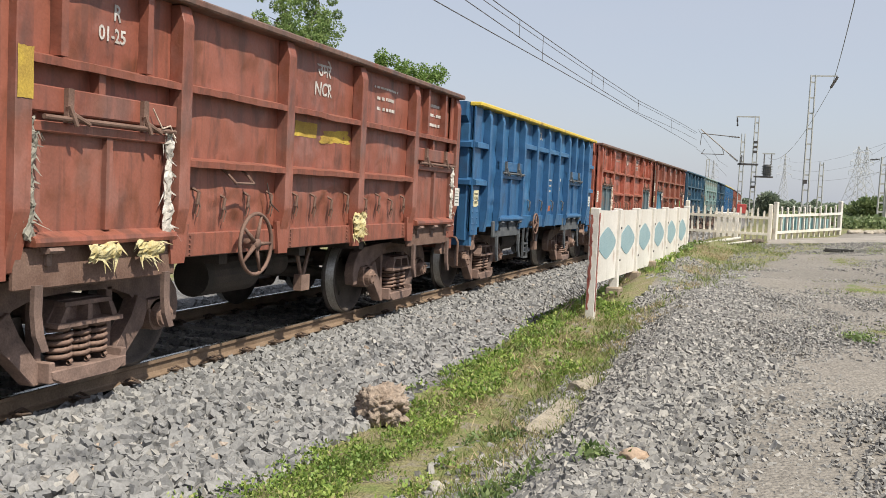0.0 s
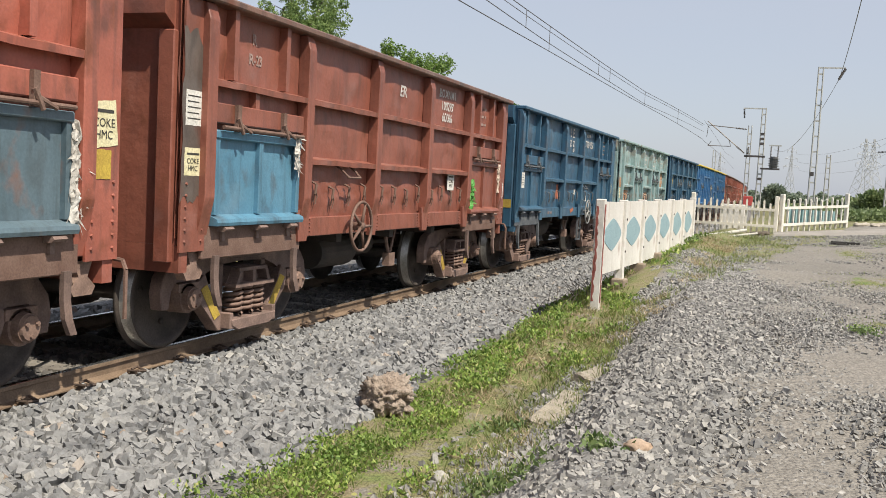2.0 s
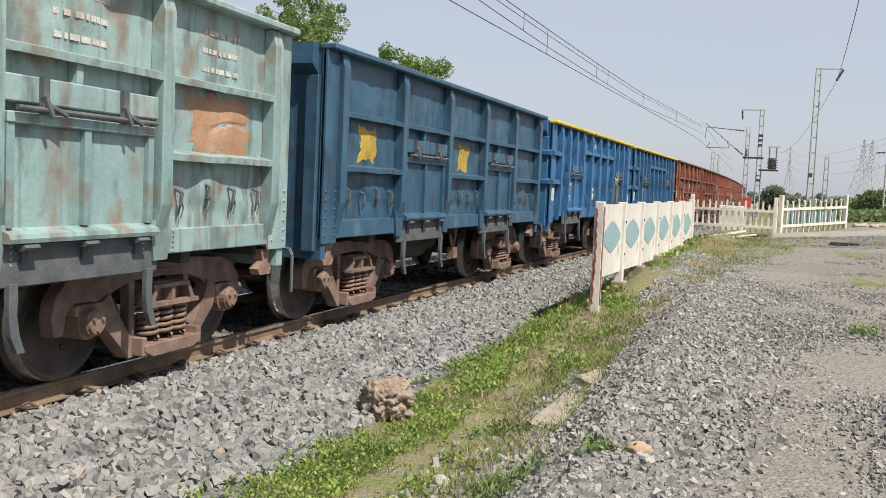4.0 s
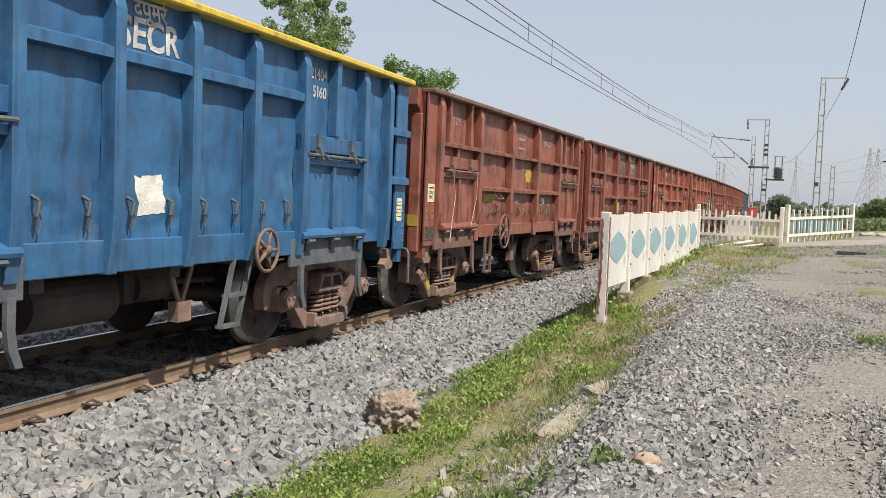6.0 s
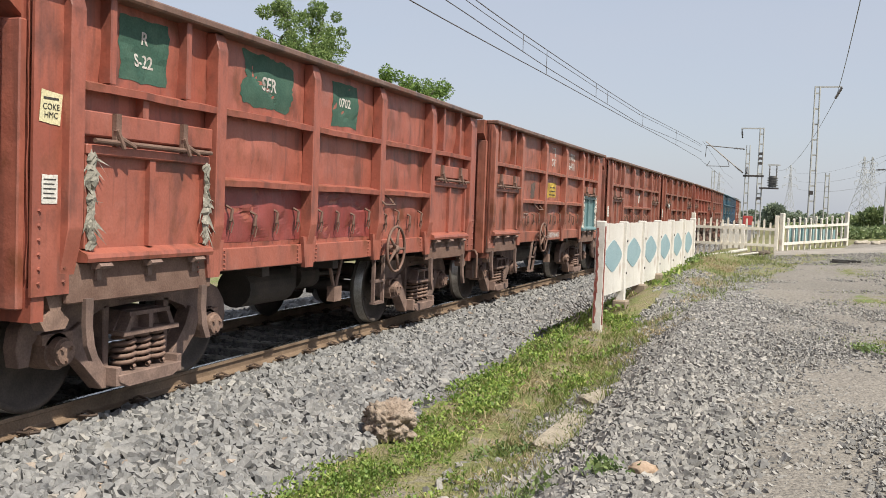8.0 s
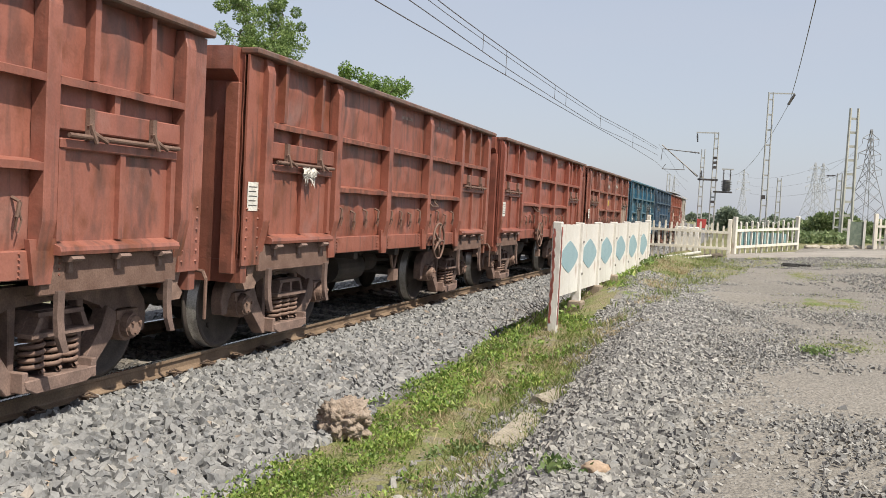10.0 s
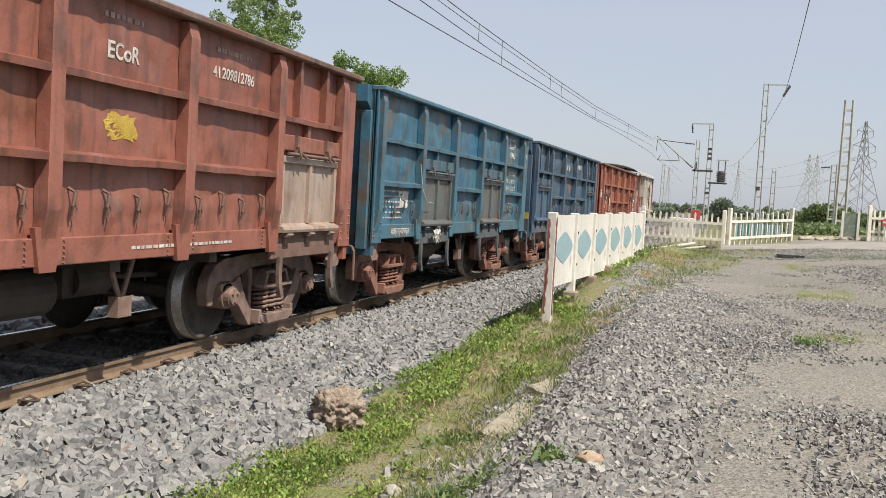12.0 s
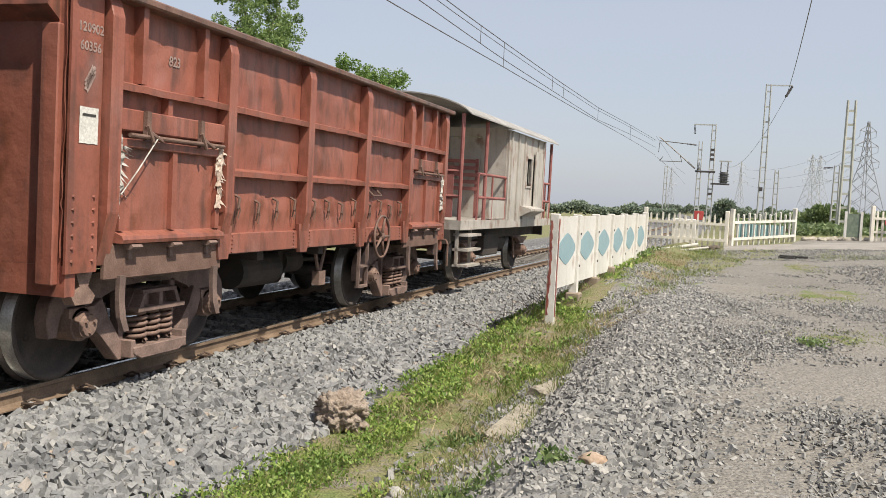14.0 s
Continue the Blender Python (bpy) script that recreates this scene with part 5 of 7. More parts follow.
# dark blue wagon
letters(E, "S  E", 0.05, 2.98, 0.28)
letters(E, "द  पू", 0.05, 2.72, 0.28)
letters(E, "BOXNM1", 1.84, 3.02, 0.12)
letters(E, "0070261256", 1.84, 2.80, 0.23)
bars(E, 3.68, 2.98, 0.5, 4, 0.11, seed=9)
plate(E, "paint_patch", -1.15, 1.60, 0.26, 0.32, M_PATCHR, "orange primer patch", 1.51, 0, 0.2)
plate(E, "paint_patch", 0.2, 1.17, 0.34, 0.10, M_PATCHR, "orange primer patch", 1.516, 0.2, 0.6)
plate(E, "paint_patch", 0.55, 1.60, 0.22, 0.14, M_PAPER, "torn white label", 1.512, 0, 0.25)
letters(E, "SHFT  LIME", -1.9, 1.13, 0.075, M_FAINT, x=1.516)
paper(E, 4.84, 1.72, M_CREAM, 0.16, 0.26, lines=())
paper(E, -4.86, 1.8, M_PAPER, 0.2, 0.3, lines=())
cord(E, [(1.55, 0.95, 1.45), (1.62, 1.2, 1.38), (1.56, 1.5, 1.52)], M_SACK)
# grey-green wagon
for y, z, ww, hh in ((-3.7, 1.5, 1.3, 0.42), (-4.86, 1.95, 0.3, 0.3), (3.7, 2.15, 0.9, 0.5), (0.3, 1.5, 0.9, 0.3)):
    plate(F, "paint_patch", y, z, ww, hh, surface("rusty primer patch", (0.38, 0.2, 0.11), (0.46, 0.3, 0.2), 3, 0.8), "rusty primer patch", 1.503 if abs(y) < 4.6 else 1.524, 0, 0.3)
paper(F, -4.86, 1.62, M_CREAM, 0.2, 0.28, lines=())
for yy in (-0.1, 1.84, 3.68):
    bars(F, yy, 2.95, 0.6, 3, 0.16, M_LETTER, seed=int(10 + yy))
for y in (-3.68, -1.84, 0.0):
    plate(G, "paint_patch", y, 2.15, 0.5, 0.4, M_PATCHY, "yellow paint patch", 1.505, 0, 0.4)
# the two bright blue wagons
letters(H1, "SECR", -0.5, 2.92, 0.3)
letters(H1, "21405", 2.40, 2.98, 0.18)
letters(H1, "52707", 2.40, 2.77, 0.18)
letters(H2, "SECR", -0.5, 2.86, 0.33)
letters(H2, "दपूमरे", -0.5, 3.06, 0.2)
letters(H2, "21404", 2.42, 2.96, 0.17)
letters(H2, "15160", 2.42, 2.77, 0.17)
for w in (H1, H2):
    paper(w, -4.72, 1.6, M_PAPER, 0.24, 0.28, lines=())
    paper(w, 4.72, 1.5, M_CREAM, 0.18, 0.3, lines=())
    plate(w, "paper_label", -0.45, 1.62, 0.36, 0.32, M_PAPER, "torn white label", 1.512, 0.1, 0.2)
    sacking(w, -3.4, 1.5, 1.9, 12, M_SACK)
sacking(H2, -3.3, 1.3, 1.8, 13, M_LIME)
door_colour(H1, 2.74, wagon_paint("grimy steel-blue door paint", (0.055, 0.10, 0.15), (0.085, 0.13, 0.17), (0.05, 0.055, 0.06), (0.06, 0.065, 0.07), 0.7, 71))
for yy, z0, z1, sd in ((1.98, 1.25, 2.1, 61), (3.5, 1.25, 2.1, 62), (2.4, 1.18, 1.26, 63), (3.0, 1.18, 1.26, 64), (3.3, 1.18, 1.26, 65), (2.2, 2.02, 2.12, 66)):
    sacking(H1, yy, z0, z1, sd, M_RAG)
cord(H1, [(1.62, 2.6, 2.2), (1.63, 2.45, 2.0), (1.64, 2.5, 1.7), (1.63, 2.3, 1.4), (1.62, 2.35, 1.1)], M_RAG, 0.008)
# sooty red-brown wagon
paper(I, -4.86, 1.74, M_CREAM, 0.26, 0.26)
plate(I, "paint_patch", 0.55, 2.16, 0.42, 0.26, M_PATCHY, "yellow paint patch", 1.503, 0, 0.4)
plate(I, "paint_patch", -1.95, 1.70, 0.5, 0.14, M_PATCHY, "yellow paint patch", 1.505, 0, 0.5)
plate(I, "paper_label", 1.75, 1.66, 0.22, 0.14, M_PAPER, "white label", 1.512)
letters(I, "10099460", 1.84, 2.85, 0.17, M_FAINT)
letters(I, "3 2 21", -3.68, 2.85, 0.16, M_FAINT)
bars(I, 0.0, 3.0, 0.5, 3, 0.17, seed=14)
plate(I, "paint_patch", -4.88, 1.15, 0.34, 0.2, M_UNDER, "dark data plate", 1.524)
cord(I, [(1.62, -4.15, 2.1), (1.63, -4.05, 1.7), (1.64, -4.2, 1.25), (1.66, -4.3, 1.02)], M_STRAW, 0.005)
cord(I, [(1.62, -3.0, 2.1), (1.63, -3.05, 1.7), (1.64, -3.3, 1.25)], M_STRAW, 0.005)
# red wagon with sooty upper panels
for y in (0.0, 1.84):
    plate(J, "paint_patch", y, 2.85, 1.66, 0.60, M_PATCHK, "sooty grey-brown panel", 1.505, 0, 0.02)
letters(J, "STD", 0.0, 2.97, 0.14, M_FAINT)
letters(J, "SEC", 0.0, 2.72, 0.14, M_FAINT)
M_DULL = surface("dull worn lettering", (0.26, 0.22, 0.195), (0.48, 0.44, 0.41), 22, 0.9)
letters(J, "12140444309", 1.84, 2.83, 0.19, M_DULL, 1.5125)
letters(J, "SEC", 1.84, 2.66, 0.13, M_DULL)
bars(J, 1.84, 3.0, 0.6, 1, mat=M_LETTER, seed=15)
plate(J, "paint_patch", -0.40, 1.55, 0.42, 0.30, M_PATCHY, "yellow paint patch", 1.516, 0, 0.1)
paper(J, 4.86, 1.8, M_PAPER, 0.16, 0.24, lines=())
sacking(J, 4.3, 1.10, 1.2, 16, M_LIME)
sacking(J, 3.9, 1.10, 1.18, 17, M_LIME)
# red wagon with green patches
plate(K, "paint_patch", -3.68, 2.84, 0.6, 0.5, M_PATCHG, "dark green paint patch", 1.503, 0, 0.1)
plate(K, "paint_patch", -1.75, 2.84, 0.95, 0.5, M_PATCHG, "dark green paint patch", 1.503, 0, 0.2)
plate(K, "paint_patch", 0.0, 2.82, 0.65, 0.5, M_PATCHG, "dark green paint patch", 1.503, 0, 0.1)
M_MAROON = wagon_paint("fresh maroon panel paint", (0.24, 0.05, 0.045), (0.28, 0.065, 0.055), (0.12, 0.05, 0.045), seed=81, worn=0.1)
for y in (-1.82, 0.0):
    plate(K, "paint_patch", y, 1.56, 1.66, 0.54, M_MAROON, "fresher maroon panel", 1.503, 0, 0.02)
letters(K, "R", -3.68, 2.93, 0.14)
letters(K, "S-22", -3.68, 2.75, 0.14)
letters(K, "SER", -1.75, 2.82, 0.18)
letters(K, "0702", 0.0, 2.84, 0.14)
paper(K, -4.86, 2.28, M_CREAM, 0.2, 0.22, -0.1)
paper(K, -4.86, 1.72, M_PAPER, 0.15, 0.2, lines=())
for yy, sd in ((-4.36, 18), (-2.9, 19)):
    sacking(K, yy, 1.3, 2.0, sd, M_RAG)
# wagon with a teal door
letters(L, "द पू", 0.05, 2.98, 0.22)
letters(L, "S E", 0.05, 2.72, 0.22)
letters(L, "100792", 1.84, 2.94, 0.22)
letters(L, "64418", 1.84, 2.72, 0.22)
letters(L, "SE 10079264418", 0.1, 1.13, 0.16, x=1.516)
plate(L, "paint_patch", 0.0, 2.12, 0.72, 0.32, M_PATCHY, "yellow paint patch", 1.503, 0, 0.15)
bars(L, 0.05, 2.18, 0.5, 3, 0.08, M_INK, 1.508, 20)
door_colour(L, 3.68, M_TEALDOOR)
sacking(L, 2.92, 1.24, 2.06, 21, M_SACK)
sacking(L, 4.42, 1.24, 2.06, 22, M_SACK)
bars(L, -2.0, 1.60, 0.3, 2, 0.07, seed=23)
plate(L, "paint_patch", -1.55, 2.08, 0.3, 0.3, M_PATCHK, "dark scrape", 1.505, 0, 0.5)
# the plain wagons that follow
for w, sd in ((M, 30), (N, 33), (O, 36), (P, 39)):
    paper(w, -4.86, 1.70, M_PAPER, 0.22, 0.3, lines=())
    bars(w, 0.0, 3.0, 0.5, 1, 0.2, seed=sd)
    bars(w, 1.84, 3.0, 0.7, 1, 0.2, seed=sd + 1)
plate(M, "paper_label", 0.75, 2.18, 0.26, 0.3, M_PAPER, "torn white label", 1.512, 0, 0.2)
sacking(N, -3.6, 1.95, 2.1, 40, M_SACK)
door_colour(P, 3.68, M_PALEDOOR)
bars(P, 1.0, 1.13, 1.7, 1, mat=M_LETTER, x=1.516, seed=41)
letters(P, "ECoR", 0.0, 2.72, 0.19)
letters(P, "41209812786", 1.84, 2.78, 0.15)
plate(P, "paint_patch", 0.0, 2.12, 0.4, 0.2, M_PATCHY, "worn yellow patch", 1.503, 0, 0.5)
# weathered blue wagon
bars(Qw, -3.75, 1.74, 0.75, 6, 0.08, M_LETTER, seed=42)
plate(Qw, "paper_label", -3.3, 1.62, 0.42, 0.26, M_PAPER, "torn white notice", 1.512, 0, 0.15)
letters(Qw, "बाक्सएनएचएल", -3.5, 1.13, 0.14, x=1.516)
bars(Qw, 3.68, 3.05, 0.5, 1, 0.12, M_LETTER, seed=43)
letters(Qw, "220819", 3.68, 2.90, 0.19)
letters(Qw, "10962", 3.74, 2.70, 0.19)
letters(Qw, "भार क्षमता 70.60 टन", 3.68, 2.29, 0.13)
letters(Qw, "टेयर   21.00 टन", 3.68, 2.12, 0.13)
letters(Qw, "क्षेत्रफल  10.92 मी", 3.68, 1.96, 0.13)
letters(Qw, "W R", 4.86, 2.74, 0.165, x=1.526)
letters(Qw, "प रे", 4.86, 2.52, 0.165, x=1.526)
bars(Qw, 3.6, 1.7, 0.5, 5, 0.08, M_FAINT, seed=45)
letters(Qw, "25", 0.5, 1.14, 0.13, M_FAINT, x=1.516)
for y in (-1.84, 1.84):
    door_colour(Qw, y, wagon_paint("grimy blue door paint", (0.09, 0.105, 0.11), (0.13, 0.14, 0.14), (0.12, 0.085, 0.06), (0.14, 0.09, 0.06), 0.6, 9))
cord(Qw, [(1.60, -2.95, 2.2), (1.62, -2.85, 1.8), (1.62, -2.6, 1.6), (1.60, -2.2, 1.58)], M_SACK)
sacking(Qw, -2.0, 1.05, 1.14, 46, M_SACK)
# slate-blue wagon
letters(Rw, "उ  रे", 0.0, 3.0, 0.24)
letters(Rw, "N  R", 0.0, 2.72, 0.26)
letters(Rw, "003986214", 1.84, 2.83, 0.21)
bars(Rw, 1.84, 3.02, 0.6, 1, seed=47)
bars(Rw, 3.7, 2.98, 0.5, 3, 0.12, seed=48)
letters(Rw, "26", 0.6, 1.14, 0.14, M_FAINT, x=1.516)
plate(Rw, "paint_patch", 0.35, 2.2, 0.42, 0.3, surface("rusty scrape", (0.22, 0.09, 0.05), (0.3, 0.14, 0.08), 5, 0.8), "rusty scrape", 1.503, -0.7, 0.3)
paper(Rw, 4.86, 1.8, M_PAPER, 0.12, 0.24, lines=())
# last open wagon
letters(S, "120902", -4.90, 2.86, 0.10, M_FAINT, 1.525)
letters(S, "60356", -4.90, 2.72, 0.10, M_FAINT, 1.525)
letters(S, "823", -3.6, 2.78, 0.12, M_FAINT)
paper(S, -4.88, 2.12, M_PAPER, 0.22, 0.28, lines=("", ""))
for k in range(3):
    plate(S, "paint_patch", -4.94 + 0.09 * k, 2.45 + 0.03 * k, 0.05, 0.16, M_FAINT, "worn pale stripe", 1.524, -0.6, 0.2)
for yy, sd in ((-4.46, 50), (-2.9, 51), (4.44, 52)):
    sacking(S, yy, 1.5, 2.08, sd, M_SACK if sd != 51 else M_STRAW)
cord(S, [(1.62, -4.0, 2.1), (1.63, -4.3, 1.8), (1.62, -4.5, 1.6)], M_SACK)


# ---- boards beside the line ----
def flat_pose(a, b, f):
    """A point a fraction f from a to b, with x along the line and y away from the track side."""
    a, b = Vector(a), Vector(b)
    d = b - a
    return Matrix.Translation(a + d * f) @ Matrix.Rotation(math.atan2(d.y, d.x), 4, "Z")


BOARD_A, BOARD_B, PANELS = (4.25, 13.3, 0.0), (5.1, 22.05, 0.0), 6
M_BOARD = wagon_paint("whitewashed concrete", (0.64, 0.61, 0.56), (0.75, 0.73, 0.69), (0.52, 0.46, 0.40), (0.48, 0.38, 0.32), -0.2, 61)
M_FOOT = surface("dusty brown footing", (0.24, 0.19, 0.14), (0.32, 0.26, 0.20), 6, 0.95)
fence = thing("board_fence", "whitewashed concrete panel fence with faded blue diamonds", "fence")
span = (Vector(BOARD_B) - Vector(BOARD_A)).length / PANELS
for k in range(PANELS):
    T = flat_pose(BOARD_A, BOARD_B, (k + 0.5) / PANELS)
    top = 1.545 + 0.05 * k / PANELS
    bm = B()
    n = 14
    outline = [(-span / 2 + 0.05, top - 1.06), (span / 2 - 0.05, top - 1.06)]
    for i in range(n + 1):                          # chipped upper edge
        outline.append((span / 2 - 0.05 - (span - 0.1) * i / n, top - 0.015 - 0.014 * abs(noise.noise((i * 0.9, k * 3.3, 0)))))
    prism(bm, outline, -0.025, 0.025, "y")
    p = part("panel", bm, M_BOARD, fence)
    p.matrix_local = T
    bm = B()                                        # faded diamond with stepped edges
    half_w, half_h, steps = 0.585, 0.24, 5
    quarter = []
    for i in range(steps):
        a0, a1 = half_w * (1 - (i / steps) ** 1.55), half_w * (1 - ((i + 0.55) / steps) ** 1.55)
        quarter += [(a0, half_h * (i + 0.25) / steps), (a1, half_h * (i + 0.7) / steps)]
    quarter.append((0.0, half_h))
    pts = quarter + [(-x, z) for x, z in reversed(quarter[:-1])]
    pts = pts + [(x, -z) for x, z in reversed(pts)][1:-1]
    prism(bm, [(x + 0.0, z + top - 0.50) for x, z in pts], -0.031, -0.0255, "y")
    part("diamond", bm, M_GREYBLUE, fence, "faded grey-blue diamond").matrix_local = T
for k in range(PANELS + 1):
    T = flat_pose(BOARD_A, BOARD_B, k / PANELS)
    base = T.translation
    g = ground_z(base.x, base.y)
    top = 1.55 + 0.05 * k / PANELS + (0.02 if k in (0, PANELS) else 0)
    bm = B()
    box(bm, -0.05, 0.05, -0.075, 0.06, g - 0.25, top)
    post = part("fence_post", bevelled(bm, 0.012), M_BOARD, fence)
    post.matrix_local = T
    if k:
        for z in (top - 0.3, top - 0.8):
            bm = B()
            tube(bm, (0.0, -0.088, z), (0.0, -0.072, z), 0.018, seg=8)
            part("bolt", bm, M_DARKMETAL, fence).matrix_local = T
    else:
        for z, h, off_y in ((0.12, 0.62, 0.03), (0.55, 0.55, 0.018), (1.02, 0.45, 0.025)):
            bm = B()
            prism(bm, [(off_y - 0.022 * abs(math.sin(2.1 * i + 9 * z)), z + h * i / 9) for i in range(10)] + [(off_y + 0.008 + 0.016 * abs(math.sin(1.7 * i + 5 * z)), z + h * i / 9) for i in range(9, -1, -1)], -0.055, -0.0505)
            part("flaking_paint", bm, M_REDWHITE, fence, "flaking red paint").matrix_local = T
        for z, h in ((0.1, 0.62), (0.70, 0.80)):
            bm = B()
            n = 16
            prism(bm, [(-0.045 + 0.014 * noise.noise((i * 0.8, z, 1)), z + h * i / n) for i in range(n + 1)] + [(0.005 + 0.03 * noise.noise((i * 0.7, z, 5)), z + h * i / n) for i in range(n, -1, -1)], -0.0795, -0.0755, "y")
            part("flaking_paint", bm, M_REDWHITE, fence, "flaking red paint").matrix_local = T
    if k in (1, 2, 3):
        bm = B()
        box(bm, -0.12, 0.12, -0.13, 0.1, g - 0.2, g + 0.16)
        part("footing", bevelled(bm, 0.02), M_FOOT, fence).matrix_local = T

# ---- picket fences at the crossing ----
M_PICKET = wagon_paint("dirty whitewash", (0.70, 0.65, 0.55), (0.80, 0.75, 0.66), (0.42, 0.36, 0.30), (0.42, 0.33, 0.25), 0.0, 64)
M_PICKET2 = wagon_paint("clean whitewash", (0.68, 0.65, 0.58), (0.76, 0.74, 0.69), (0.5, 0.45, 0.38), (0.4, 0.32, 0.26), 0.0, 65)


def picket_fence(a, b, za, zb, height, gap, mat, label, big=(True, True)):
    f = thing("picket_fence", label, "fence", group="picket fences at the crossing")
    length = (Vector(b) - Vector(a)).length
    n = max(2, round(length / gap))
    for i in range(n + 1):
        u = i / n
        T = flat_pose(a, b, u)
        z = za + (zb - za) * u
        end = (i == 0 and big[0]) or (i == n and big[1])
        w = 0.062 if end else 0.028
        h = height + (0.14 if end else 0.03 * math.sin(i * 2.3) - 0.03 * (i % 3 == 1))
        lean = 0.0 if end else 0.012 * math.sin(i * 5.1)
        bm = B()
        if end:
            box(bm, -w, w, -w, w, z - 0.25, z + h)
            bevelled(bm, 0.015)
        else:
            prism(bm, [(-w, z - 0.15), (w, z - 0.15), (w + lean, z + h - 0.04), (lean, z + h), (-w + lean, z + h - 0.04)], -0.025, 0.025, "y")
        part("gate_post" if end else "picket", bm, mat, f).matrix_local = T
    for hz in (0.25, height - 0.28):
        bm = B()
        pa, pb = Vector(a), Vector(b)
        pa.z, pb.z = za + hz, zb + hz
        d = (pb - pa).normalized()
        side = Vector((d.y, -d.x, 0)) * 0.045
        v = [bm.verts.new(q + side * e + Vector((0, 0, h))) for q in (pa, pb) for e in (0.6, 1.5) for h in (-0.04, 0.04)]
        for q in ((0, 1, 3, 2), (4, 6, 7, 5), (0, 4, 5, 1), (2, 3, 7, 6), (0, 2, 6, 4), (1, 5, 7, 3)):
            bm.faces.new([v[x] for x in q])
        part("fence_rail", bm, mat, f)
    return f


picket_fence((4.75, 30.2, 0), (7.2, 30.0, 0), 0.60, 0.60, 1.02, 0.17, M_PICKET, "whitewashed concrete picket fence beside the track", (True, True))
picket_fence((7.36, 30.1, 0), (9.55, 34.0, 0), 0.66, 0.80, 1.04, 0.37, M_PICKET2, "whitewashed concrete picket fence at the road", (True, True))
picket_fence((12.0, 34.0, 0), (15.5, 34.6, 0), 1.08, 1.12, 0.98, 0.17, M_PICKET, "whitewashed picket fence across the road", (True, True))
# pale bags and sheets behind the fence
bm = B()
box(bm, 5.55, 6.3, 30.75, 30.85, 0.55, 1.45)
solid("white_board", bevelled(bm, 0.02), M_BOARD, "white board standing behind the picket fence", "board")
bm = B()
fold = [(7.95 + 0.06 * i, 38.0 + 0.04 * (i % 2)) for i in range(29)]
edge = [(bm.verts.new((x, y, 0.5)), bm.verts.new((x, y, 1.32)), bm.verts.new((x, y + 0.01, 1.32)), bm.verts.new((x, y + 0.01, 0.5))) for x, y in fold]
for a, b in zip(edge, edge[1:]):
    for i in range(4):
        bm.faces.new((a[i], b[i], b[(i + 1) % 4], a[(i + 1) % 4]))
solid("sheet_screen", bm, surface("faded turquoise sheet", (0.20, 0.36, 0.38), (0.36, 0.48, 0.50), 2, 0.7), "faded turquoise corrugated sheet behind the fence", "screen")
sig = thing("warning_sign", "small red board on a post behind the fence", "sign")
bm = B()
box(bm, 6.22, 6.52, 31.98, 32.02, 1.42, 1.72)
part("sign_board", bevelled(bm, 0.01), surface("red sign paint", (0.42, 0.05, 0.05), (0.5, 0.08, 0.07), 5, 0.6), sig)
bm = B()
tube(bm, (6.37, 32.05, 0.4), (6.37, 32.05, 1.7), 0.03, seg=8)
part("sign_post", bm, M_GALV, sig)
sig = thing("round_sign", "round red sign with a white bar on the fence", "sign")
bm = B()
tube(bm, (12.5, 33.86, 1.66), (12.5, 33.89, 1.66), 0.14, seg=24)
part("disc", bm, surface("red disc paint", (0.5, 0.07, 0.08), (0.6, 0.12, 0.12), 5, 0.6), sig)
bm = B()
box(bm, 12.4, 12.6, 33.85, 33.858, 1.63, 1.69)
part("bar", bm, M_WHITE, sig)
bm = B()
tube(bm, (12.5, 33.92, 1.0), (12.5, 33.92, 1.82), 0.025, seg=8)
part("sign_post", bm, M_WHITE, sig)
# netting screen by the far fence
scr = thing("netting_screen", "greenish netting panel between two white posts", "screen")
for x in (11.25, 11.75):
    bm = B()
    box(bm, x - 0.04, x + 0.04, 34.5, 34.58, 0.85, 1.98)
    part("screen_post", bm, M_WHITE, scr)
bm = B()
box(bm, 11.29, 11.71, 34.53, 34.545, 1.1, 1.9)
part("netting", bm, surface("dull green netting", (0.14, 0.18, 0.14), (0.22, 0.26, 0.2), 9, 0.9), scr)


# ---- masts of the overhead line ----
def lattice_mast(name, x, y, z0, z1, width, label, group="", pitch=0.62, mat=None, twist=0.0):
    m = thing(name, label, "mast", Matrix.Translation((x, y, 0)) @ Matrix.Rotation(twist, 4, "Z"), group)
    taper = 0.75
    for sx in (-1, 1):
        bm = B()
        w0, w1 = width / 2, width / 2 * taper
        tube(bm, (sx * w0, 0, z0), (sx * w1, 0, z1), width * 0.17, width * 0.14, 6)
        part("leg", bm, mat or M_GALV, m)
    z, k = z0 + 0.3, 0
    while z < z1:
        f = (z - z0) / (z1 - z0)
        w = width / 2 * (1 - (1 - taper) * f)
        bm = B()
        box(bm, -w, w, -0.02, 0.02, z - 0.05, z + 0.05)
        part("batten", bm, mat or M_GALV, m)
        z += pitch
        k += 1
    return m


def insulator(bm, p0, p1, r=0.07, n=7):
    p0, p1 = Vector(p0), Vector(p1)
    tube(bm, p0, p1, 0.025, seg=6)
    for i in range(n):
        a = p0 + (p1 - p0) * ((i + 0.2) / n)
        b = p0 + (p1 - p0) * ((i + 0.7) / n)
        tube(bm, a, b, r, r * 0.6, 8)


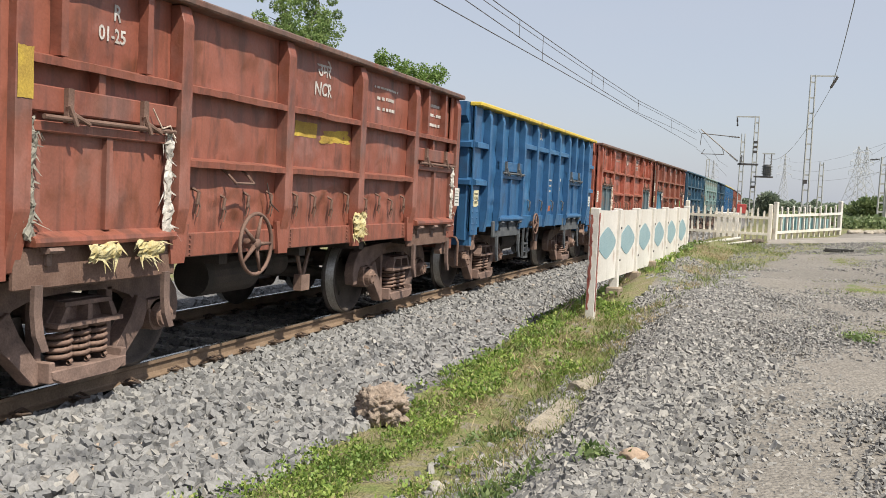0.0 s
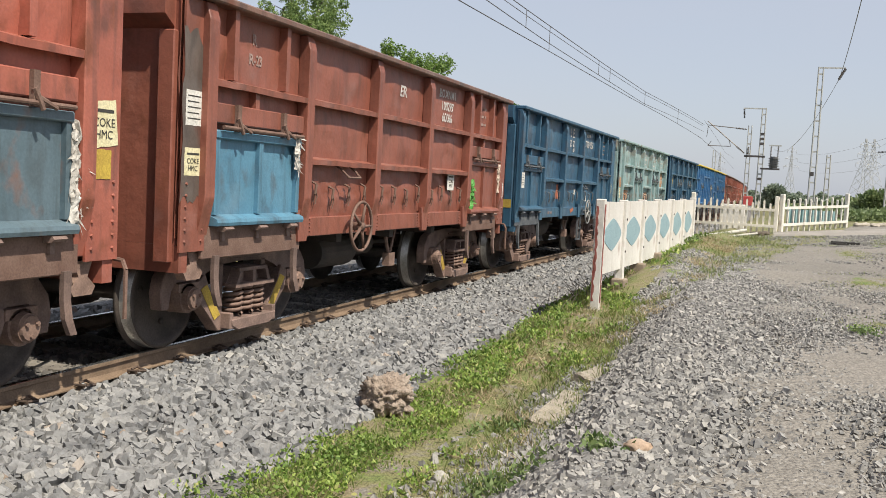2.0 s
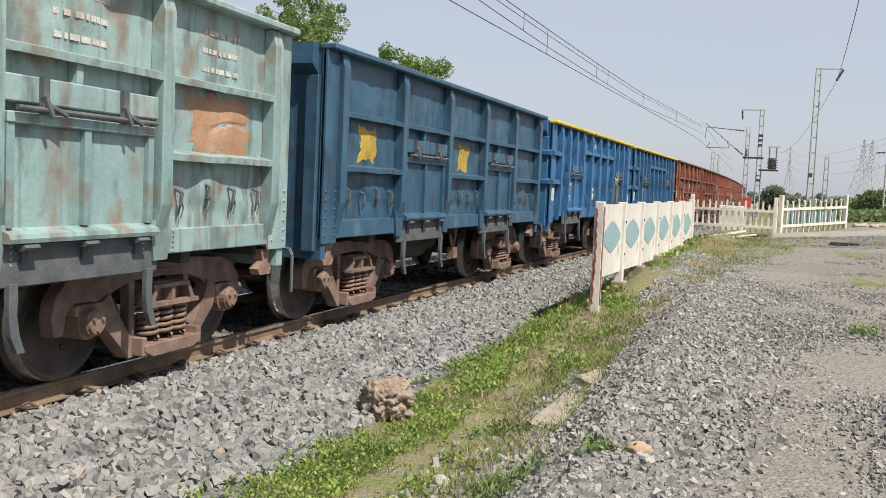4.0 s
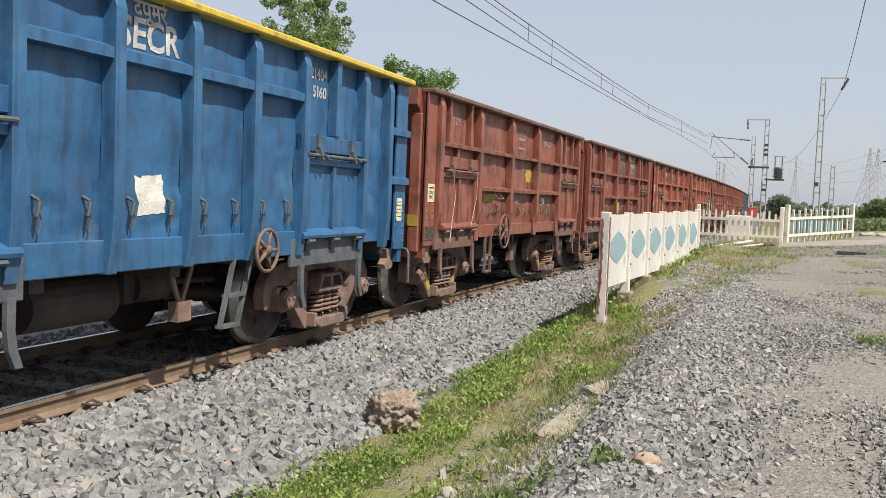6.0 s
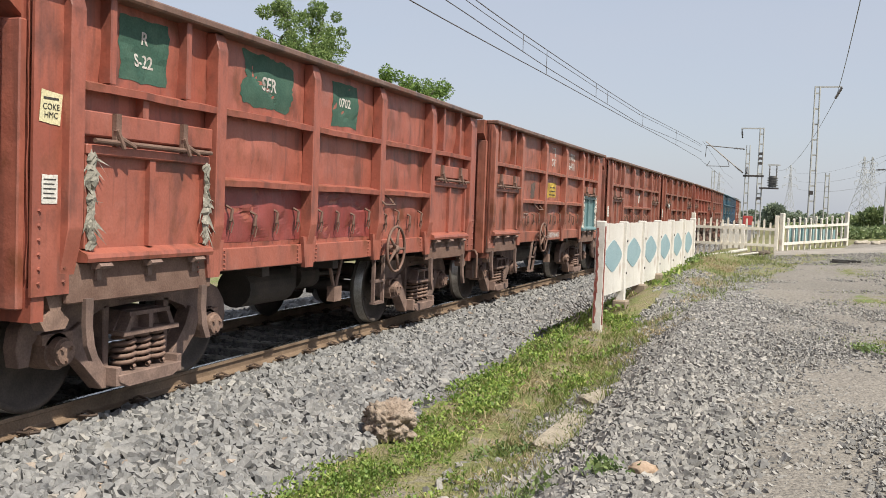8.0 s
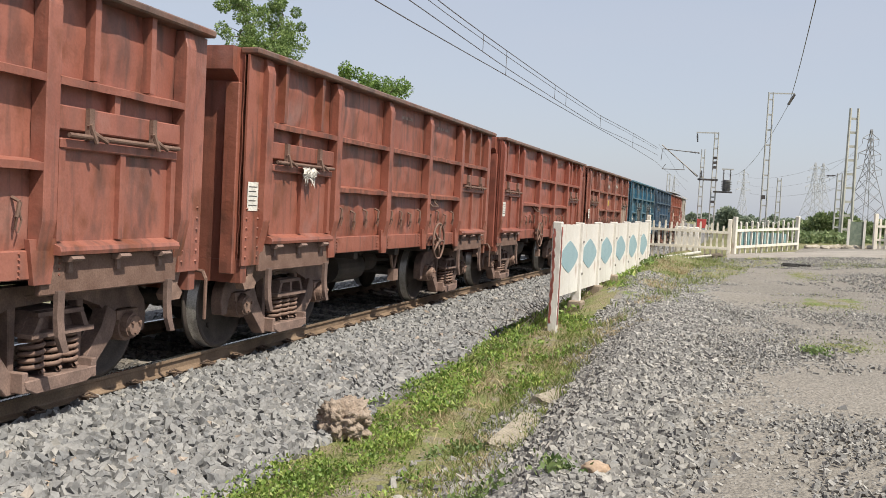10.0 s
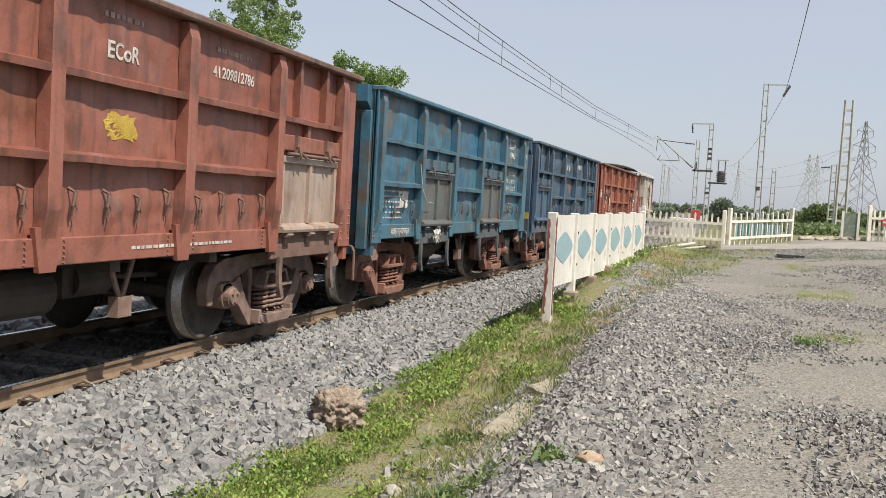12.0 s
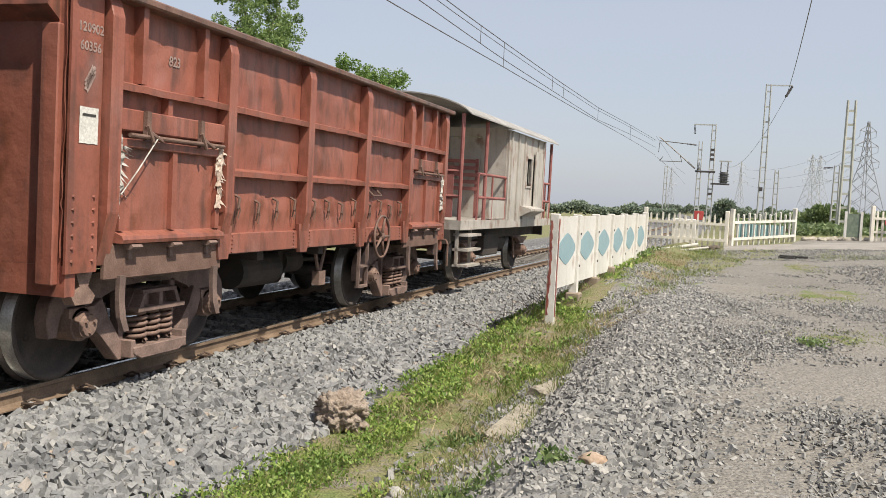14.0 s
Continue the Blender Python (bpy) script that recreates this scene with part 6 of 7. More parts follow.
MY = 72.0
cant = lattice_mast("catenary_mast", 6.50, MY, 0.3, 6.1, 0.26, "galvanised overhead-line mast with a bracket arm over the track", "overhead line masts")
for a, b, r in (((-2.55, 0, 6.05), (-0.2, 0, 5.85), 0.03), ((-2.6, 0, 6.3), (-0.25, 0, 4.35), 0.035), ((-2.5, 0, 4.75), (-1.1, 0, 4.75), 0.025), ((-2.5, 0, 4.75), (-2.3, 0, 5.05), 0.02), ((-1.1, 0, 4.75), (-1.25, 0, 5.2), 0.02), ((-2.55, 0, 6.0), (-2.6, 0, 5.3), 0.02)):
    bm = B()
    tube(bm, a, b, r, seg=6)
    part("bracket_tube", bm, M_WIRE, cant)
for a, b in (((-0.85, 0, 5.90), (-0.25, 0, 5.86)), ((-0.75, 0, 4.76), (-0.25, 0, 4.35)), ((-0.02, -0.1, 4.3), (-0.02, -0.1, 4.75))):
    bm = B()
    insulator(bm, a, b)
    part("insulator", bm, M_DARKMETAL, cant)
bm = B()
box(bm, -0.25, 1.0, -0.06, 0.06, 4.12, 4.24)
part("cross_beam", bm, M_DARKMETAL, cant)
port = lattice_mast("catenary_mast", 7.38, MY, 0.3, 7.22, 0.30, "galvanised mast carrying a transformer platform", "overhead line masts")
bm = B()
box(bm, -1.25, 0.1, -0.03, 0.03, 7.12, 7.2)
part("top_arm", bm, M_GALV, port)
bm = B()
insulator(bm, (-1.2, 0, 7.1), (-1.15, 0, 6.55))
part("insulator", bm, M_DARKMETAL, port)
bm = B()
box(bm, 0.0, 1.15, -0.2, 0.2, 2.98 + 0.4, 3.08 + 0.4)
part("platform", bm, M_DARKMETAL, port)
for zz in (5.2, 5.5, 4.9, 2.7):
    bm = B()
    box(bm, -0.12, 0.12, -0.06, 0.06, zz, zz + 0.16)
    part("clamp", bm, M_DARKMETAL, port)
trf = part("transformer", B(), None, port)
bm = B()
tube(bm, (0.78, 0, 3.5), (0.78, 0, 4.2), 0.24, seg=14)
for z in (3.6, 3.75, 3.9, 4.05):
    tube(bm, (0.78, 0, z), (0.78, 0, z + 0.05), 0.32, seg=14)
trf.data = mesh_of("transformer", bm, surface("weathered transformer grey", (0.08, 0.08, 0.085), (0.16, 0.155, 0.15), 4, 0.6))
for x in (0.58, 1.0):
    bm = B()
    insulator(bm, (x, 0, 4.2), (x, 0, 4.85), 0.06)
    part("bushing", bm, M_DARKMETAL, port)
bm = B()
box(bm, 0.45, 1.2, -0.03, 0.03, 4.85, 4.93)
part("top_bar", bm, M_GALV, port)
tall = lattice_mast("feeder_mast", 10.98, MY, 0.5, 9.8, 0.36, "tall pale lattice feeder mast with a short arm", "overhead line masts", 0.95)
bm = B()
box(bm, -0.1, 1.4, -0.03, 0.03, 9.7, 9.78)
part("top_arm", bm, M_GALV, tall)
bm = B()
insulator(bm, (1.38, 0, 9.68), (0.98, -0.6, 8.95), 0.09)
part("insulator", bm, M_DARKMETAL, tall)
bm = B()
box(bm, -0.18, 0.05, -0.08, 0.08, 3.1, 3.35)
part("clamp", bm, M_DARKMETAL, tall)
for mast in (cant, port, tall):                      # built a size too small: true height from the arms' reach
    mast.matrix_world = Matrix.Translation((mast.location.x, MY, -0.18)) @ Matrix.Scale(1.155, 4)
lattice_mast("bare_mast", 12.55, 44.0, 0.7, 6.85, 0.42, "bare weathered lattice mast near the crossing", "overhead line masts", 0.6, surface("grey green concrete mast", (0.40, 0.40, 0.35), (0.52, 0.51, 0.46), 3, 0.8))
small = lattice_mast("small_mast", 14.35, 60.0, 0.8, 4.85, 0.36, "short lattice mast with a dark insulator", "overhead line masts", 0.55)
bm = B()
insulator(bm, (-0.25, 0, 4.72), (-0.75, 0, 4.68), 0.06)
part("insulator", bm, M_DARKMETAL, small)
lattice_mast("small_mast", 12.2, 75.0, 0.6, 5.1, 0.34, "far thin lattice mast", "overhead line masts", 0.8)
lattice_mast("small_mast", 2.0, 150.0, 0.0, 8.5, 0.5, "far overhead-line mast beside the track", "overhead line masts", 0.9)
end = thing("gallows_mast", "rusty steel gallows mast at the crossing", "mast", Matrix.Translation((15.6, 48.0, 0)))
M_GALLOWS = surface("rusty dark steel", (0.13, 0.07, 0.055), (0.2, 0.11, 0.085), 5, 0.8)
for x0, x1, z0, z1 in ((-0.13, 0.13, 0.6, 4.4), (-0.55, 0.5, 4.02, 4.14), (-0.3, 0.3, 3.3, 3.52)):
    bm = B()
    box(bm, x0, x1, -0.12, 0.12, z0, z1)
    part("beam", bm, M_GALLOWS, end)


# ---- wires ----
def wire(points, r, name, label):
    bm = B()
    for a, b in zip(points, points[1:]):
        tube(bm, a, b, r, seg=5, caps=False)
    return solid(name, bm, M_WIRE, label, "overhead wire", "wires of the overhead line")


def hung(a, b, sag, n=24):
    a, b = Vector(a), Vector(b)
    return [a.lerp(b, i / n) - Vector((0, 0, sag * 4 * (i / n) * (1 - i / n))) for i in range(n + 1)]


def level_wire(u, levels, s0, s1, n=48):
    pts = []
    for i in range(n + 1):
        s = s0 + (s1 - s0) * i / n
        c = on_track(s, u) if s > 0 else Vector((u, s, 0))
        pts.append(Vector((c.x, s, float(np.interp(s, *levels)))))
    return pts


CONTACT = ((2, 18, 26, 39, MY), (5.40, 5.45, 5.50, 5.51, 5.73))
AUX = ((2, 19.6, 26, 43, 58, MY), (6.05, 5.83, 5.71, 5.60, 5.98, 6.30))
CATENARY = ((2, 21.5, 24, 34, 43, MY), (6.6, 6.22, 6.20, 6.14, 6.14, 6.82))
wire(level_wire(-0.3, CONTACT, 2.0, MY), 0.012, "contact_wire", "dark copper contact wire over the track")
wire(level_wire(-0.3, AUX, 2.0, MY), 0.011, "auxiliary_wire", "thin dark wire over the track")
wire(level_wire(-0.3, CATENARY, 2.0, MY), 0.012, "catenary_wire", "dark catenary wire over the track")
wire(level_wire(-0.42, (CATENARY[0], tuple(z - 0.07 for z in CATENARY[1])), 2.0, MY), 0.009, "catenary_wire", "second thin catenary wire over the track")
for y, levels in ((12.0, AUX), (23.9, AUX), (26.3, CONTACT), (33.0, AUX), (35.0, AUX), (43.0, AUX), (55.0, CONTACT)):
    x = float(off(y)) - 0.3
    bm = B()
    tube(bm, (x, y, float(np.interp(y, *CATENARY))), (x, y, float(np.interp(y, *levels))), 0.008, seg=4)
    solid("dropper", bm, M_WIRE, "thin dropper between the overhead wires", "overhead wire", "wires of the overhead line")
wire(level_wire(-0.3, ((MY, 140), (5.66, 5.6)), MY, 140), 0.011, "contact_wire", "dark copper contact wire over the track")
wire(level_wire(-0.3, ((MY, 105, 140), (7.12, 6.3, 7.0)), MY, 140), 0.011, "catenary_wire", "dark catenary wire over the track")
wire(hung((12.13, MY - 0.7, 10.16), (6.9, -2.0, 8.3), 0.9), 0.016, "feeder_wire", "long feeder wire hung from the tall mast")
wire(hung((12.13, MY - 0.7, 10.16), (10.6, 150, 9.0), 2.0), 0.016, "feeder_wire", "long feeder wire beyond the tall mast")


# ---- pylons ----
# distance haze is put into the colour: paler than the near pylon's steel
M_PYLON = surface("grey pylon steel with haze tint", (0.40, 0.41, 0.43), (0.48, 0.49, 0.51), 4, 0.7)


def pylon(x, y, z0, height, base, label, steel=M_PYLON):
    p = thing("pylon", label, "pylon", Matrix.Translation((x, y, z0)) @ Matrix.Rotation(0.5, 4, "Z"), "power line pylons")
    r = height * 0.0030

    def half(f):
        return base / 2 * ((1 - f / 0.62) * 0.78 + 0.22 if f < 0.62 else 0.22 - 0.18 * (f - 0.62) / 0.38)

    levels = [0, 0.16, 0.3, 0.42, 0.53, 0.62, 0.7, 0.78, 0.86, 0.93, 1.0]
    for sx in (-1, 1):
        for sy in (-1, 1):
            bm = B()
            chain(bm, [(sx * half(a), sy * half(a), a * height) for a in levels], r)
            part("leg", bm, steel, p)
    for turn in range(4):
        bm = B()
        R = Matrix.Rotation(turn * math.pi / 2, 3, "Z")
        for a, b in zip(levels[:-1], levels[1:]):
            for s in (-1, 1):
                tube(bm, R @ Vector((s * half(a), half(a), a * height)), R @ Vector((-s * half(b), half(b), b * height)), r * 0.7, seg=4)
        part("bracing", bm, steel, p)
    for f, w in ((0.62, 0.26), (0.76, 0.22), (0.90, 0.16)):
        for s in (-1, 1):
            bm = B()
            tube(bm, (s * half(f), 0, f * height), (s * w * height * 0.55, 0, (f + 0.015) * height), r, seg=4)
            tube(bm, (s * half(f), 0, (f + 0.06) * height), (s * w * height * 0.55, 0, (f + 0.015) * height), r, seg=4)
            part("crossarm", bm, steel, p)
            bm = B()
            tube(bm, (s * w * height * 0.55, 0, (f + 0.015) * height), (s * w * height * 0.55, 0, (f - 0.04) * height), r * 0.9, seg=4)
            part("insulator", bm, steel, p)
    return p


pylon(30.6, 150.0, 0.4, 15.8, 5.2, "grey lattice power pylon", surface("grey pylon steel", (0.20, 0.20, 0.21), (0.29, 0.29, 0.30), 4, 0.7))
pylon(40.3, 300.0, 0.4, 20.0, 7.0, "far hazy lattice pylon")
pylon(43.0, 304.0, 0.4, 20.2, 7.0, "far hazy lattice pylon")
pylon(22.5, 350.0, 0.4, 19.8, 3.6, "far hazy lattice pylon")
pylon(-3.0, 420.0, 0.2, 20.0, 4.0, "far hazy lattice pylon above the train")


for f, w in ((0.62, 0.26), (0.76, 0.22), (0.90, 0.16)):
    for sd in (-1, 1):
        a = Matrix.Translation((30.6, 150.0, 0.4)) @ Matrix.Rotation(0.5, 4, "Z") @ Vector((sd * w * 15.8 * 0.55, 0, (f - 0.04) * 15.8))
        b = Matrix.Translation((22.5, 350.0, 0.4)) @ Matrix.Rotation(0.5, 4, "Z") @ Vector((sd * w * 19.8 * 0.55, 0, (f - 0.04) * 19.8))
        c = Matrix.Translation((40.3, 300.0, 0.4)) @ Matrix.Rotation(0.5, 4, "Z") @ Vector((sd * w * 20.0 * 0.55, 0, (f - 0.04) * 20.0))
        wire(hung(a, b if sd > 0 else c, 2.0), 0.02, "power_line", "far sagging power line between pylons")


# ---- stones ----
CHIP_V = np.array([(a, b, c) for a in (-1, 1) for b in (-1, 1) for c in (-1, 1)], float) * 0.86
CHIP_Q = ((0, 1, 3, 2), (4, 6, 7, 5), (0, 4, 5, 1), (2, 3, 7, 6), (0, 2, 6, 4), (1, 5, 7, 3))
CHIP_F = np.array([t for a, b, c, d in CHIP_Q for t in ((a, b, c), (a, c, d))])
RNG = np.random.default_rng(7)


def rotations(n):
    q = RNG.normal(size=(n, 4))
    q /= np.linalg.norm(q, axis=1, keepdims=True)
    w, x, y, z = q.T
    return np.stack([np.stack([1 - 2 * (y * y + z * z), 2 * (x * y - z * w), 2 * (x * z + y * w)], 1),
                     np.stack([2 * (x * y + z * w), 1 - 2 * (x * x + z * z), 2 * (y * z - x * w)], 1),
                     np.stack([2 * (x * z - y * w), 2 * (y * z + x * w), 1 - 2 * (x * x + y * y)], 1)], 1)


def raw_mesh(name, v, f, mat):
    """A mesh from arrays of corners and of equal-sided faces."""
    me = bpy.data.meshes.new(name)
    k = f.shape[1]
    me.vertices.add(len(v))
    me.vertices.foreach_set("co", v.astype(np.float32).ravel())
    me.loops.add(f.size)
    me.loops.foreach_set("vertex_index", f.astype(np.int32).ravel())
    me.polygons.add(len(f))
    me.polygons.foreach_set("loop_start", np.arange(0, f.size, k, dtype=np.int32))
    me.polygons.foreach_set("use_smooth", [False] * len(f))
    me.update(calc_edges=True)
    me.materials.append(mat)
    return me


def stones(name, pts, size, mat, label, flat=0.75):
    n = len(pts)
    sc = size[:, None] * np.stack([RNG.uniform(0.95, 1.5, n), RNG.uniform(0.75, 1.1, n), RNG.uniform(0.5, flat, n)], 1)
    v = CHIP_V[None] * RNG.uniform(0.52, 1.16, (n, len(CHIP_V), 3)) * sc[:, None, :]
    v = np.einsum("nij,nkj->nki", rotations(n), v) + pts[:, None, :]
    f = CHIP_F[None] + (np.arange(n) * len(CHIP_V))[:, None, None]
    return tagged(new(name, raw_mesh(name, v.reshape(-1, 3), f.reshape(-1, 3), mat)), label, "stones", kind="stuff")


def stone_material(name, stops):
    m, n, l, p = material(name)
    g = n.new("ShaderNodeNewGeometry")
    r = ramp(n, stops)
    l.new(g.outputs["Random Per Island"], r.inputs[0])
    t = tex(n, l, "ShaderNodeTexNoise", 38.0, detail=5)
    r2 = ramp(n, ((0.3, (0.78, 0.78, 0.78)), (0.7, (1.12, 1.12, 1.12))))
    l.new(t.outputs["Fac"], r2.inputs[0])
    l.new(mix(n, l, 1.0, r.outputs[0], r2.outputs[0], "MULTIPLY"), p.inputs["Base Color"])
    p.inputs["Roughness"].default_value = 0.9
    bump(n, l, p, t.outputs["Fac"], 0.4, 0.01)
    return m


M_STONE = stone_material("crushed grey stone", ((0.0, (0.175, 0.176, 0.178)), (0.45, (0.235, 0.233, 0.23)), (0.9, (0.29, 0.285, 0.278)), (0.985, (0.35, 0.335, 0.31)), (0.998, (0.36, 0.28, 0.22))))
M_STONED = stone_material("oily dark stone", ((0.0, (0.075, 0.07, 0.066)), (0.6, (0.13, 0.12, 0.11)), (1.0, (0.2, 0.18, 0.16))))
M_GRAVEL = stone_material("bank gravel", ((0.0, (0.155, 0.151, 0.146)), (0.4, (0.232, 0.225, 0.214)), (0.8, (0.305, 0.293, 0.273)), (0.975, (0.38, 0.36, 0.33))))


def strewn(u0, u1, s0, s1, per_m2, lift=0.0, keep=None):
    n = int((u1 - u0) * (s1 - s0) * per_m2)
    u = RNG.uniform(u0, u1, n)
    s = RNG.uniform(s0, s1, n)
    x = u + off(s)
    if keep:
        ok = np.array([keep(a, b) for a, b in zip(u, s)])
        u, s, x = u[ok], s[ok], x[ok]
    z = np.array([ground_z(a, b) for a, b in zip(x, s)]) + lift
    return np.stack([x, s, z], 1)


def edge_keep(u, s):
    return u < 3.05 + 0.3 * noise.noise((u * 0.9, s * 0.9, 9)) + 0.12 * noise.noise((u * 4, s * 4, 1))


for u0, u1, s0, s1, d, r0, r1 in ((0.97, 3.3, 3.6, 9.0, 560, 0.031, 0.052), (0.97, 3.3, 9.0, 15.0, 430, 0.032, 0.053), (0.97, 3.3, 15.0, 32.0, 220, 0.040, 0.062), (0.97, 3.2, 32.0, 64.0, 70, 0.06, 0.09)):
    p = strewn(u0, u1, s0, s1, d, 0.012, edge_keep)
    p[:, 2] += RNG.uniform(-0.020, 0.036, len(p))
    stones("track_ballast", p, RNG.uniform(r0, r1, len(p)), M_STONE, "grey crushed stone ballast beside the rail")
p = strewn(-0.80, 0.80, 3.6, 30.0, 190, -0.0)
stones("track_ballast", p, RNG.uniform(0.03, 0.05, len(p)), M_STONED, "dark oily ballast between the rails")
p = strewn(-3.4, -0.96, 4.0, 45.0, 110, 0.012)
stones("track_ballast", p, RNG.uniform(0.035, 0.06, len(p)), M_STONE, "grey crushed stone ballast on the far side")
# bank of loose gravel beside the ditch, thinning out on the path
def bank_keep(u, s):
    v = u + 0.35 * noise.noise((u * 0.9, s * 0.9, 9)) + 0.2 * noise.noise((u * 3, s * 3, 2))
    c = 1 - abs(v - 5.3) / (1.0 if s < 10 else 0.8)
    return c > 0 and RNG.uniform() < 0.25 + c * 1.4


p = strewn(4.2, 6.9, 3.6, 19.0, 900, 0.004, bank_keep)
q = strewn(3.95, 4.75, 5.4, 7.4, 75, 0.0)
stones("gravel_bank", q, RNG.uniform(0.02, 0.05, len(q)), M_GRAVEL, "loose grey stones fallen into the ditch")
stones("gravel_bank", p, RNG.uniform(0.014, 0.034, len(p)) * RNG.uniform(0.75, 1.2, len(p)), M_GRAVEL, "loose grey gravel heaped beside the path")


def path_keep(u, s):
    return noise.noise((u * 0.7, s * 0.5, 14)) + 0.5 * noise.noise((u * 2.2, s * 1.6, 3)) > RNG.uniform(-0.6, 0.55)


p = strewn(5.4, 11.0, 3.6, 15.0, 860, -0.001, path_keep)
stones("path_pebbles", p, RNG.uniform(0.007, 0.023, len(p)), M_GRAVEL, "small loose pebbles trodden into the path", 0.55)
p = strewn(5.4, 12.0, 15.0, 28.0, 220, 0.002, path_keep)
stones("path_pebbles", p, RNG.uniform(0.010, 0.024, len(p)), M_GRAVEL, "small loose pebbles trodden into the path")
p = strewn(4.4, 8.6, 3.6, 12.0, 1.6, 0.01)
stones("path_pebbles", p, RNG.uniform(0.018, 0.034, len(p)), M_STONE, "larger pale stones scattered on the path")


# ---- weeds and grass ----
def leaf_material(name, stops):
    m, n, l, p = material(name)
    g = n.new("ShaderNodeNewGeometry")
    r = ramp(n, stops)
    l.new(g.outputs["Random Per Island"], r.inputs[0])
    t = tex(n, l, "ShaderNodeTexNoise", 1.6, detail=3)
    r2 = ramp(n, ((0.3, (0.7, 0.75, 0.7)), (0.7, (1.2, 1.15, 1.1))))
    l.new(t.outputs["Fac"], r2.inputs[0])
    col = mix(n, l, 1.0, r.outputs[0], r2.outputs[0], "MULTIPLY")
    l.new(col, p.inputs["Base Color"])
    p.inputs["Roughness"].default_value = 0.6
    tr = n.new("ShaderNodeBsdfTranslucent")
    l.new(col, tr.inputs[0])
    ms = n.new("ShaderNodeMixShader")
    ms.inputs[0].default_value = 0.3
    l.new(p.outputs[0], ms.inputs[1])
    l.new(tr.outputs[0], ms.inputs[2])
    l.new(ms.outputs[0], n["Material Output"].inputs[0])
    return m


M_WEED = leaf_material("fresh weed leaves", ((0.0, (0.10, 0.185, 0.035)), (0.5, (0.23, 0.335, 0.07)), (0.9, (0.34, 0.43, 0.115)), (1.0, (0.42, 0.41, 0.17))))
M_GRASS = leaf_material("thin mixed grass", ((0.0, (0.13, 0.19, 0.045)), (0.55, (0.20, 0.25, 0.07)), (0.85, (0.28, 0.27, 0.12)), (1.0, (0.40, 0.35, 0.21))))
M_DRY = leaf_material("dry straw grass", ((0.0, (0.30, 0.24, 0.14)), (0.6, (0.42, 0.34, 0.21)), (1.0, (0.52, 0.44, 0.30))))
M_DARKLEAF = leaf_material("dark weed leaves", ((0.0, (0.09, 0.15, 0.05)), (0.6, (0.16, 0.23, 0.08)), (1.0, (0.24, 0.30, 0.12))))
M_TREE = leaf_material("tree foliage", ((0.0, (0.10, 0.165, 0.045)), (0.5, (0.175, 0.255, 0.08)), (1.0, (0.28, 0.37, 0.14))))
M_TREE2 = leaf_material("dense tree foliage", ((0.0, (0.08, 0.15, 0.03)), (0.5, (0.14, 0.23, 0.05)), (1.0, (0.22, 0.32, 0.085))))
# M_FAR: distance haze mixed into the leaf colour as pale grey-green
M_FAR = leaf_material("far foliage with haze tint", ((0.0, (0.18, 0.225, 0.18)), (0.5, (0.23, 0.28, 0.215)), (1.0, (0.29, 0.34, 0.265))))
M_BARK = surface("grey brown bark", (0.10, 0.08, 0.06), (0.17, 0.14, 0.11), 5, 0.9, 0, 0.6)


def leaves(name, base, direction, length, width, mat, label, category="plants", parent=None, kind="stuff"):
    """Leaves as pointed quads: base points, directions, lengths and widths as arrays."""
    n = len(base)
    d = direction / np.linalg.norm(direction, axis=1, keepdims=True)
    side = np.cross(d, RNG.normal(size=(n, 3)))
    side /= np.linalg.norm(side, axis=1, keepdims=True) + 1e-9
    mid = base + d * length[:, None] * 0.45
    v = np.stack([base, mid + side * width[:, None] / 2, base + d * length[:, None], mid - side * width[:, None] / 2], 1)
    f = np.arange(n * 4).reshape(n, 4)
    me = raw_mesh(name, v.reshape(-1, 3), f, mat)
    ob = new(name, me)
    if parent:
        ob.parent = parent
        return ob
    return tagged(ob, label, category, kind=kind)


def clumps(centres, per, spread, up, len0, len1, wid, rise=0.0):
    n = len(centres)
    c = np.repeat(centres, per, axis=0)
    m = len(c)
    b = c + np.stack([RNG.normal(0, spread, m), RNG.normal(0, spread, m), RNG.uniform(0, rise + 1e-6, m)], 1)
    d = np.stack([RNG.normal(0, 1, m), RNG.normal(0, 1, m), np.abs(RNG.normal(up, 0.5, m))], 1)
    ln = RNG.uniform(len0, len1, m)
    return b, d, ln, ln * wid


def weed_keep(u, s):
    w = 0.35 * noise.noise((u * 0.9, s * 0.9, 9))
    if not 3.0 + w < u < 4.75:
        return False
    if 5.0 < s < 13.5 and abs(u - 3.95 - 0.22 * noise.noise((3.0, s * 0.6, 8))) < 0.17 + 0.1 * noise.noise((u * 2, s * 1.1, 6)):
        return RNG.uniform() < 0.04
    rich = 0.85 - abs(u - 3.55) / 0.95 + 1.1 * noise.noise((u * 1.3, s * 0.9, 5)) + 0.5 * noise.noise((u * 4, s * 3, 2))
    return rich > RNG.uniform(0, 0.9)


for s0, s1, dens, l0, l1, spread in ((3.6, 8.5, 260, 0.018, 0.048, 0.035), (8.5, 14.0, 150, 0.028, 0.062, 0.045), (14.0, 24.0, 40, 0.06, 0.11, 0.07)):
    p = strewn(2.8, 4.75, s0, s1, dens, 0.0, weed_keep)
    leaves("weeds", *clumps(p, 13, spread, 0.9, l0, l1, 0.55, 0.07), M_WEED, "low bright green weeds in the ditch")


